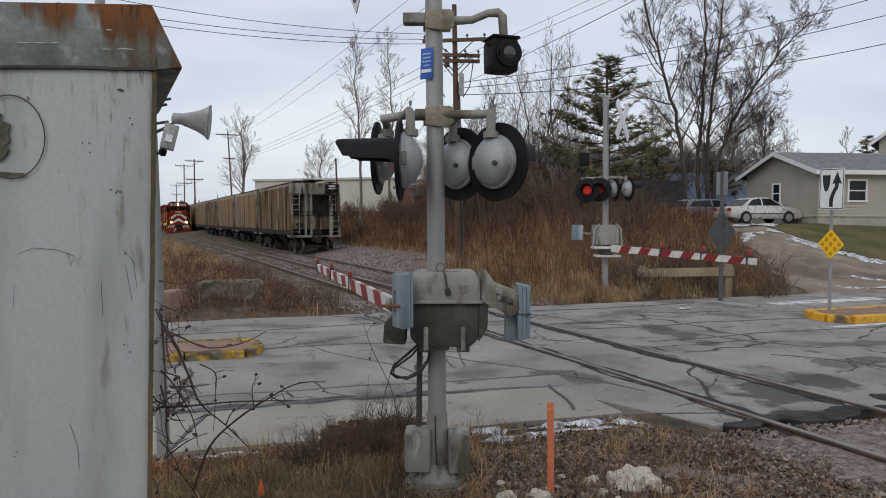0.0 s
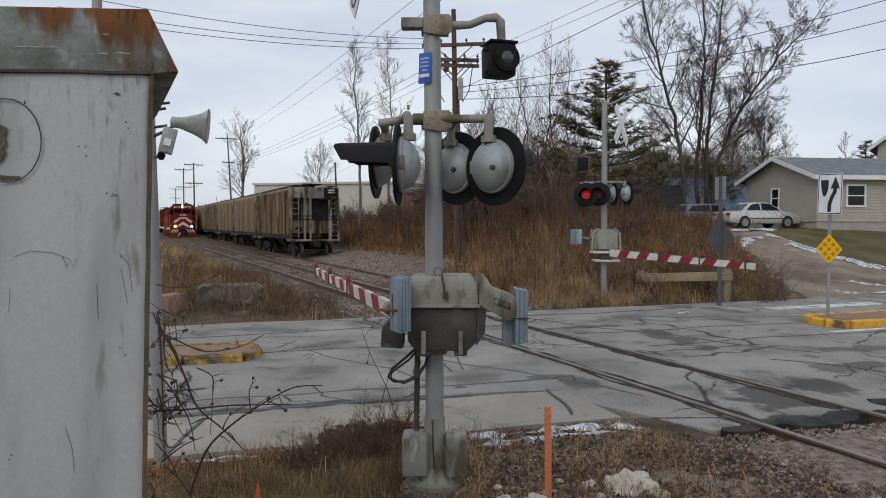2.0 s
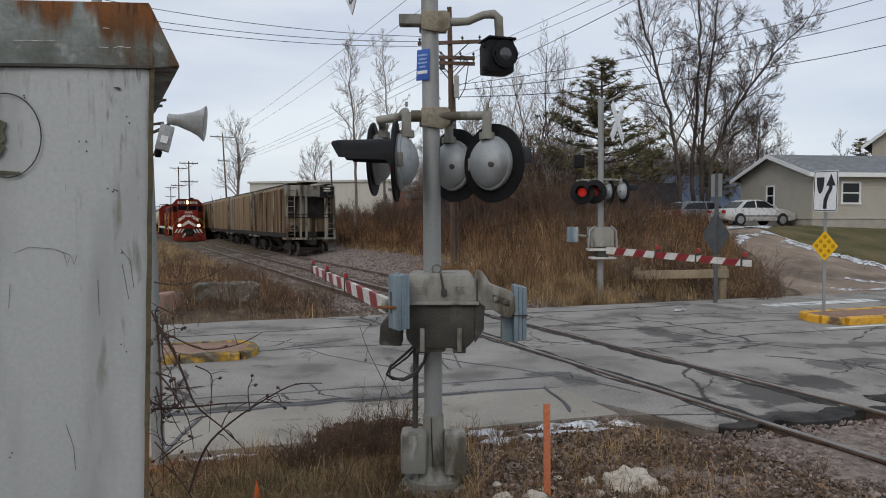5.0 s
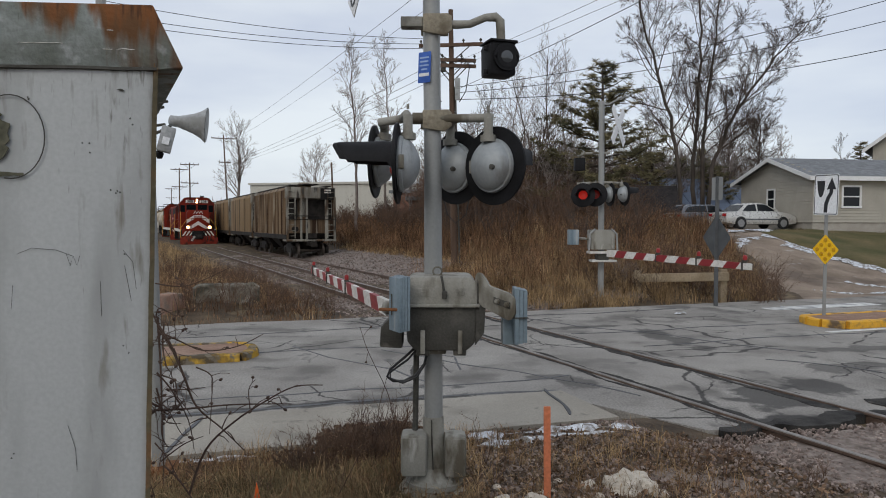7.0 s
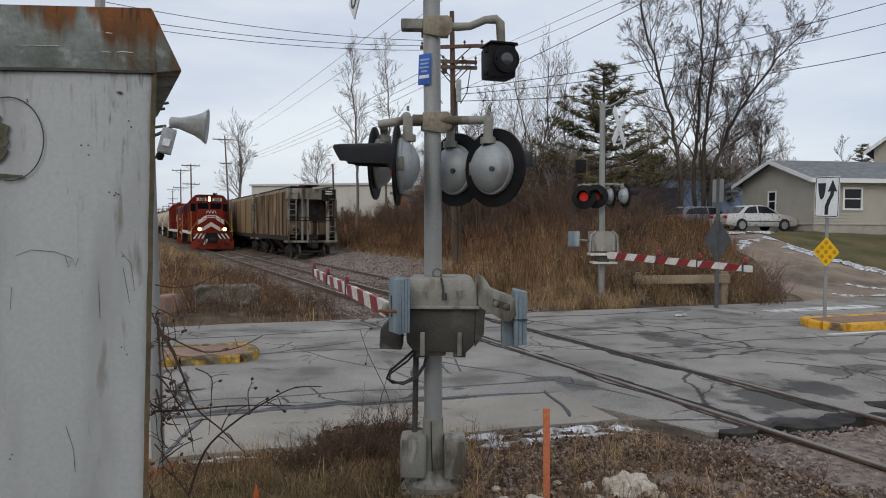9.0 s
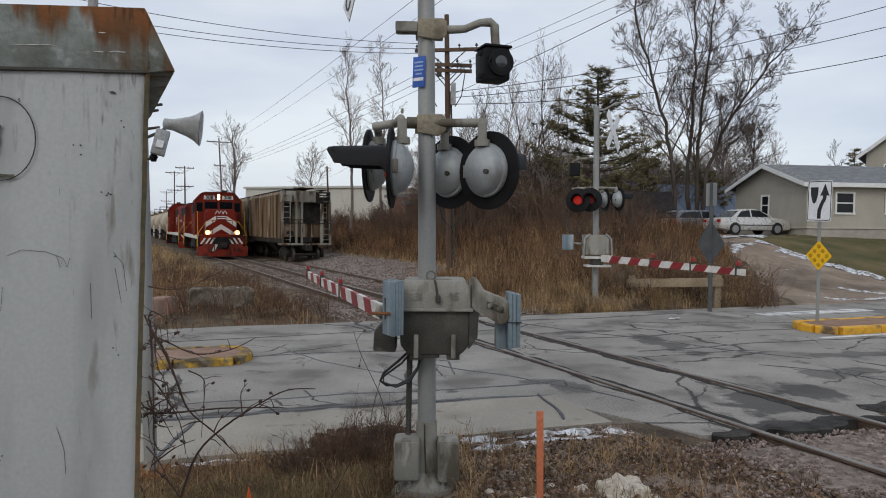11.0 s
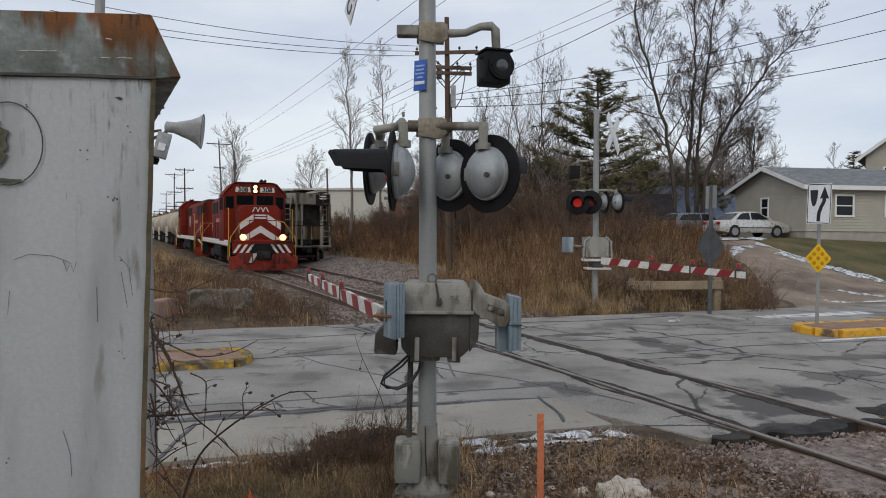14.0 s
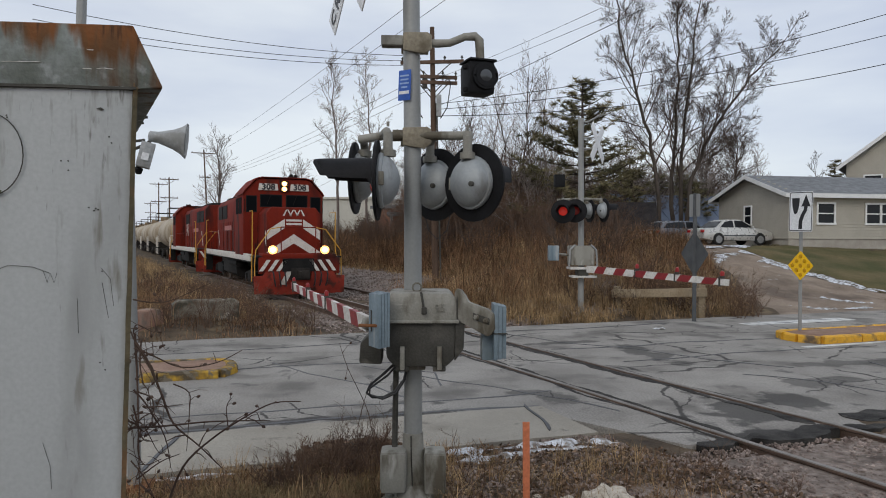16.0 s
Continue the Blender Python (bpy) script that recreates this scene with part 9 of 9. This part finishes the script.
for k in range(90):
    y = rnd.uniform(19.5, 44)
    x = rnd.uniform(-0.14, 0.36 if y < 23 else 0.29) * y
    q = Vector((x, y, 0))
    if (q - A).dot(R) < 7 or q.dot(V) < 17:
        continue
    make_weed((x, y), rnd.uniform(1.6, 3.0), 200 + k, 7, "leafless brown shrub in the thicket", 0.3, TWIG_WEED if k % 3 else TWIG_GREY, 0.016, (0, 5, 5))


rnd = random.Random(91)
for k in range(46):
    u, v = rnd.uniform(3.5, 15.0), 16.5 + abs(rnd.gauss(0, 1.9))
    q = at_road(u, v)
    if (q - A).dot(R) > 5.4 and q.x / q.y < 0.48:
        make_weed((q.x, q.y), rnd.uniform(0.45, 1.15), 700 + k, 9, "bushy brown dead weed at the road edge", 0.5, (TWIG_WEED, TWIG_WEED, TWIG, TWIG_FAR)[k % 4], 0.007, (0, 5, 6))
rnd = random.Random(83)
for k in range(64):
    s, p = rnd.uniform(20, 62), rnd.uniform(7.6, 15)
    q = at_track(s, p)
    make_weed((q.x, q.y), rnd.uniform(1.1, 2.3), 500 + k, 9, "leafless brown shrub beside the siding", 0.4, TWIG_WEED if k % 4 else TWIG_GREY, 0.016, (0, 6, 6))
for k in range(34):
    s, p = rnd.uniform(4.5, 26), -2.6 - abs(rnd.gauss(0, 2.0))
    q = at_track(s, p)
    if q.dot(V) > 16.2 and q.x / q.y > -0.40:
        make_weed((q.x, q.y), rnd.uniform(0.45, 1.0), 600 + k, 8, "thin brown dead weed on the railway bank", 0.5, TWIG_WEED if k % 3 else TWIG, 0.007, (0, 5, 6))


def make_bramble(canes, label, seed):
    rnd = random.Random(seed)
    base = Vector(canes[0][0][0])
    root = thing("bramble", Matrix.Translation(base), label, "bramble", "brambles")
    for pts, r in canes:
        g = Geo()
        pts = [Vector(p) for p in pts]
        fine = []
        for i in range(len(pts) - 1):
            a, b = pts[i], pts[i + 1]
            m0 = pts[max(0, i - 1)]
            m1 = pts[min(len(pts) - 1, i + 2)]
            for k in range(4):
                t = k / 4
                fine.append(0.5 * ((2 * a) + (b - m0) * t + (2 * m0 - 5 * a + 4 * b - m1) * t * t + (3 * a - m0 - 3 * b + m1) * t * t * t))
        fine.append(pts[-1])
        n = len(fine) - 1
        g.tube(fine, [r * (1 - 0.65 * k / n) for k in range(n + 1)], 5)
        cane = part("cane", g, TWIG, root, "dark arching cane")
        for k in range(2, n, 2):
            if rnd.random() < 0.75:
                d = Vector((rnd.gauss(0, 1), rnd.gauss(0, 0.6), rnd.gauss(0.1, 0.8))).normalized()
                ln = rnd.uniform(0.03, 0.14)
                tg = Geo().tube([fine[k], fine[k] + d * ln * 0.5 + Vector((0, 0, 0.01)), fine[k] + d * ln], [r * 0.45, r * 0.35, r * 0.2], 4)
                if rnd.random() < 0.5:
                    tg.lathe(fine[k] + d * ln, d, [(-0.012, 0.004), (0, 0.010), (0.012, 0.004)], 6)
                part("twig", tg, TWIG, cane)


make_bramble([([(-1.700, 4.200, 1.522), (-1.626, 4.200, 1.404), (-1.542, 4.200, 1.202), (-1.475, 4.200, 1.034), (-1.324, 4.200, 0.900), (-1.189, 4.200, 0.766)], 0.010), ([(-1.741, 4.300, 1.558), (-1.727, 4.300, 1.283), (-1.720, 4.300, 0.974), (-1.713, 4.300, 0.526)], 0.008),
              ([(-1.700, 4.200, 1.488), (-1.593, 4.200, 1.438), (-1.425, 4.200, 1.370), (-1.223, 4.200, 1.397), (-1.072, 4.200, 1.471)], 0.006), ([(-1.651, 4.000, 1.062), (-1.453, 4.000, 1.072), (-1.229, 4.000, 1.094), (-1.005, 4.000, 1.100), (-0.861, 4.000, 1.100)], 0.007),
              ([(-1.453, 4.000, 0.576), (-1.357, 4.000, 0.832), (-1.197, 4.000, 0.992), (-1.005, 4.000, 1.120), (-0.845, 4.000, 1.200), (-0.685, 4.000, 1.209)], 0.008), ([(-1.475, 4.200, 1.270), (-1.384, 4.200, 1.219), (-1.381, 4.200, 1.102), (-1.398, 4.200, 0.866)], 0.005),
              ([(-1.792, 4.400, 1.756), (-1.668, 4.400, 1.738), (-1.545, 4.400, 1.756), (-1.316, 4.400, 1.861)], 0.005), ([(-1.660, 4.200, 1.135), (-1.525, 4.200, 1.135), (-1.418, 4.200, 1.149)], 0.004), ([(-1.670, 4.100, 1.258), (-1.588, 4.100, 1.159), (-1.489, 4.100, 0.979), (-1.456, 4.100, 0.799)], 0.006),
              ([(-1.101, 4.000, 1.072), (-1.107, 4.000, 1.184), (-1.069, 4.000, 1.241)], 0.004), ([(-1.572, 3.900, 0.802), (-1.448, 3.900, 0.896), (-1.335, 3.900, 0.943)], 0.005)], "tangle of dark bramble canes beside the instrument case", 3)
rnd = random.Random(61)
CANES = []
for k in range(16):
    y = rnd.uniform(3.9, 4.4)
    p = Vector((-1.71 + rnd.uniform(-0.02, 0.06), y, rnd.uniform(0.6, 1.7)))
    pts = [p]
    for i in range(4):
        p = p + Vector((rnd.uniform(0.0, 0.10), rnd.uniform(-0.03, 0.03), rnd.uniform(-0.16, 0.05)))
        pts.append(p)
    CANES.append((pts, rnd.uniform(0.003, 0.006)))
make_bramble(CANES, "fine dark bramble twigs with shrivelled berries", 8)
for k in range(16):
    make_weed((rnd.uniform(-1.2, -0.2), rnd.uniform(6.0, 6.9)), rnd.uniform(0.25, 0.50), 400 + k, 11, "low tangled brown brush on the verge", 0.7, TWIG if k % 2 else None, 0.005, (0, 5, 6))
make_bramble([([(-0.326, 5.900, 0.205), (-0.396, 5.900, 0.489), (-0.453, 5.900, 0.725), (-0.609, 5.900, 1.055), (-0.680, 5.900, 1.267)], 0.005), ([(-0.436, 5.800, 0.238), (-0.520, 5.800, 0.517), (-0.436, 5.800, 0.888), (-0.390, 5.800, 0.981)], 0.004), ([(-0.765, 5.200, 0.103), (-0.599, 5.200, 0.436), (-0.537, 5.200, 0.686)], 0.004)], "thin dead canes beside the signal mast", 5)


def mound_z(x, y):
    """Height of the heap of soil and leaves that spills over the gutter."""
    a, b = (x + 0.62) / 0.62, (y - 6.95) / 0.55
    return 0.075 * (1 - a * a - b * b + 0.7 * noise.noise(Vector((x * 3, y * 3, 1))))


def soil_mound():
    g = Geo()
    xs, ys = [-1.5 + 0.05 * i for i in range(37)], [6.2 + 0.05 * j for j in range(32)]
    g.v = [(x, y, max(-0.03, mound_z(x, y)) + 0.012 * noise.noise(Vector((x * 14, y * 14, 0)))) for y in ys for x in xs]
    n = len(xs)
    g.f = [(j * n + i, j * n + i + 1, (j + 1) * n + i + 1, (j + 1) * n + i) for j in range(len(ys) - 1) for i in range(n - 1) if any(g.v[k][2] > -0.01 for k in (j * n + i, j * n + i + 1, (j + 1) * n + i + 1, (j + 1) * n + i))]
    tagged(new("soil_mound", g.mesh("soil_mound", SOIL)), "low heap of dark soil spilling over the gutter", "soil", kind="structure")


soil_mound()


def leaf_litter():
    rnd = random.Random(31)
    g = Geo()
    for _ in range(14000):
        x, y = rnd.uniform(-3, 3.6), rnd.uniform(4.9, 7.2)
        q = Vector((x, y, 0))
        heap = mound_z(x, y)
        if (q.dot(V) > 6.7 and heap < 0.02) or (q - A).dot(R) > -1.6 or rnd.random() > (0.15 + clump(x, y, 1.4, 2)) * (1.0 if x < 0.2 else 0.8):
            continue
        c = Vector((x, y, max(ground_z(x, y), heap) + rnd.uniform(0.005, 0.03)))
        m = Euler((rnd.gauss(0, 0.5), rnd.gauss(0, 0.5), rnd.uniform(0, 6.3))).to_matrix()
        s = rnd.uniform(0.012, 0.032)
        g.add([c + m @ Vector(p) * s for p in ((-1, 0, 0.25), (-0.3, -0.6, 0), (0.6, -0.45, 0.1), (1.1, 0, 0.35), (0.5, 0.5, 0.05), (-0.3, 0.6, 0.1))], [(0, 1, 2, 3, 4, 5)])
    tagged(new("leaf_litter", g.mesh("leaf_litter", LITTER, smooth=False)), "curled dead brown leaves on the verge", "leaves", kind="stuff")


LITTER = surf("dead_leaves", (0.065, 0.042, 0.028), (0.24, 0.155, 0.10), 8, 0.9, bump=0, vary=0.55, island=1)
leaf_litter()


def make_thicket():
    """Dense leafless scrub and young trees behind the weeds: a few kinds, set out again and again."""
    kinds = []
    for k in range(5):
        h = (4.2, 5.2, 3.4, 6.0, 4.6)[k]
        rnd = random.Random(300 + k)
        root = thing("scrub_tree", Matrix.Translation((0, 0, 0)), "leafless brown scrub tree in the thicket", "tree", "scrub trees")
        g = Geo()
        g.least = 0.010
        for _ in range(7):
            limb(g, None, Vector((rnd.gauss(0, 0.25), rnd.gauss(0, 0.25), 0)), Vector((rnd.gauss(0, 0.22), rnd.gauss(0, 0.22), 1)), h * rnd.uniform(0.6, 1.0), 0.035, 3, rnd, (18, 45), 0.06, (0, 5, 5, 7))
        tagged(part("brush", g, (TWIG_GREY, TWIG_WEED, TWIG_WEED, TWIG_FAR, TWIG_GREY)[k], root), kind="stuff")
        kinds.append(root)
    rnd = random.Random(8)
    spots = []
    while len(spots) < 30:
        y = rnd.uniform(55, 64)
        x = rnd.uniform(0.30, 0.43) * y
        spots.append((x, y))
    while len(spots) < 75:
        y = rnd.uniform(52, 70)
        spots.append((rnd.uniform(0.20, 0.36) * y, y))
    while len(spots) < 175:
        y = rnd.uniform(36, 62)
        a = rnd.uniform(-0.13, 0.37)
        x = a * y
        q = Vector((x, y, 0))
        if (q - A).dot(R) < 9.5 or (a > 0.30 and y < 46) or (0.30 < a and y > 52) or (a > 0.245 and y < 49) or (a < 0.0 and rnd.random() < 0.7):
            continue
        spots.append((x, y))
    for i, (x, y) in enumerate(spots):
        ob = kinds[i] if i < 5 else copy_thing(kinds[i % 5], pose(x, y, 0))
        s = rnd.uniform(0.65, 1.15) * (0.55 if x < 0 else 1.0)
        ob.matrix_basis = pose(x, y, ground_z(x, y) - 0.05, 0, 0, rnd.uniform(0, 360)) @ Matrix.Diagonal((s * 1.1, s * 1.1, s, 1))


make_thicket()


# rubble beside the siding, and a small orange box on a post by the drive
for x, y, r, k in ((2.1, 23.5, 0.28, 21), (1.8, 23.8, 0.2, 22), (2.5, 23.2, 0.18, 23)):
    make_rock((x, y, ground_z(x, y) + r * 0.5), r, k, 0.6)["label"] = "broken concrete rubble in the dry grass"
bx, by = 10.35, 34.0
box_post = thing("meter_box", Matrix.Translation((bx, by, ground_z(bx, by))), "small orange box on a short post", "box")
part("post", Geo().span((bx - 0.05, by - 0.05, ground_z(bx, by) - 0.1), (bx + 0.05, by + 0.05, 2.0)), POLE_WOOD, box_post)
part("box", Geo().span((bx - 0.3, by - 0.2, 1.75), (bx + 0.3, by + 0.2, 2.15)), SIGN_AMBER, box_post, bevel=0.02)


rnd = random.Random(37)
for k in range(13):
    x, y, r = rnd.uniform(0.35, 1.75), rnd.uniform(5.15, 5.75), rnd.choice((0.035, 0.045, 0.06, 0.085))
    make_rock((x, y, ground_z(x, y) + r * 0.35), r, 60 + k, 0.75)["label"] = "small broken limestone rock in the gravel"


# ---- distance ----
def make_far_woods():
    rnd = random.Random(9)
    g = Geo()
    for _ in range(13000):
        a = rnd.uniform(-0.66, 0.75)
        y = rnd.uniform(170, 330)
        x = a * y
        if abs((Vector((x, y, 0)) - A).dot(R)) < 14:
            continue
        h = rnd.uniform(4, 9.5) * (0.55 + 0.6 * clump(x, y, 0.02))
        w = rnd.uniform(0.06, 0.25)
        d = rnd.uniform(-1.2, 1.2)
        n = len(g.v)
        g.v += [(x - w, y, 0), (x + w, y, 0), (x + d * 0.5 + w * 3, y, h * 0.6), (x + d * 0.5 - w * 3, y, h * 0.6), (x + d, y, h)]
        g.f += [(n, n + 1, n + 2, n + 3), (n + 3, n + 2, n + 4)]
    # The air is clear here; distance haze comes only from the pale colour.
    tagged(new("far_woods", g.mesh("far_woods", TWIG_FAR, smooth=False)), "line of distant woods, haze painted in as pale grey-brown", "woods", kind="stuff")


make_far_woods()


def motions():
    """The train rolls along the straight track at a steady pace; its wheels turn with it."""
    for ob, back, flip, radius in TRAIN:
        bend = (LEAD_P, flip, LEAD_SWING) if ob == loco_lead else (0.0, flip, 0.0)
        walk(ob, [(t, on_track(S_START + back - SPEED * t, *bend)) for t in (0, 4, 8, 12, 16)])
        for w in [c for c in ob.children if c.name.startswith("wheelset")]:
            base, sign = w.matrix_basis.translation.copy(), -1 if flip else 1
            turn = math.degrees(SPEED / radius)
            walk(w, [(k * 0.1, pose(base.x, base.y, base.z, 0, sign * turn * k * 0.1, 0)) for k in range(161)])


motions()
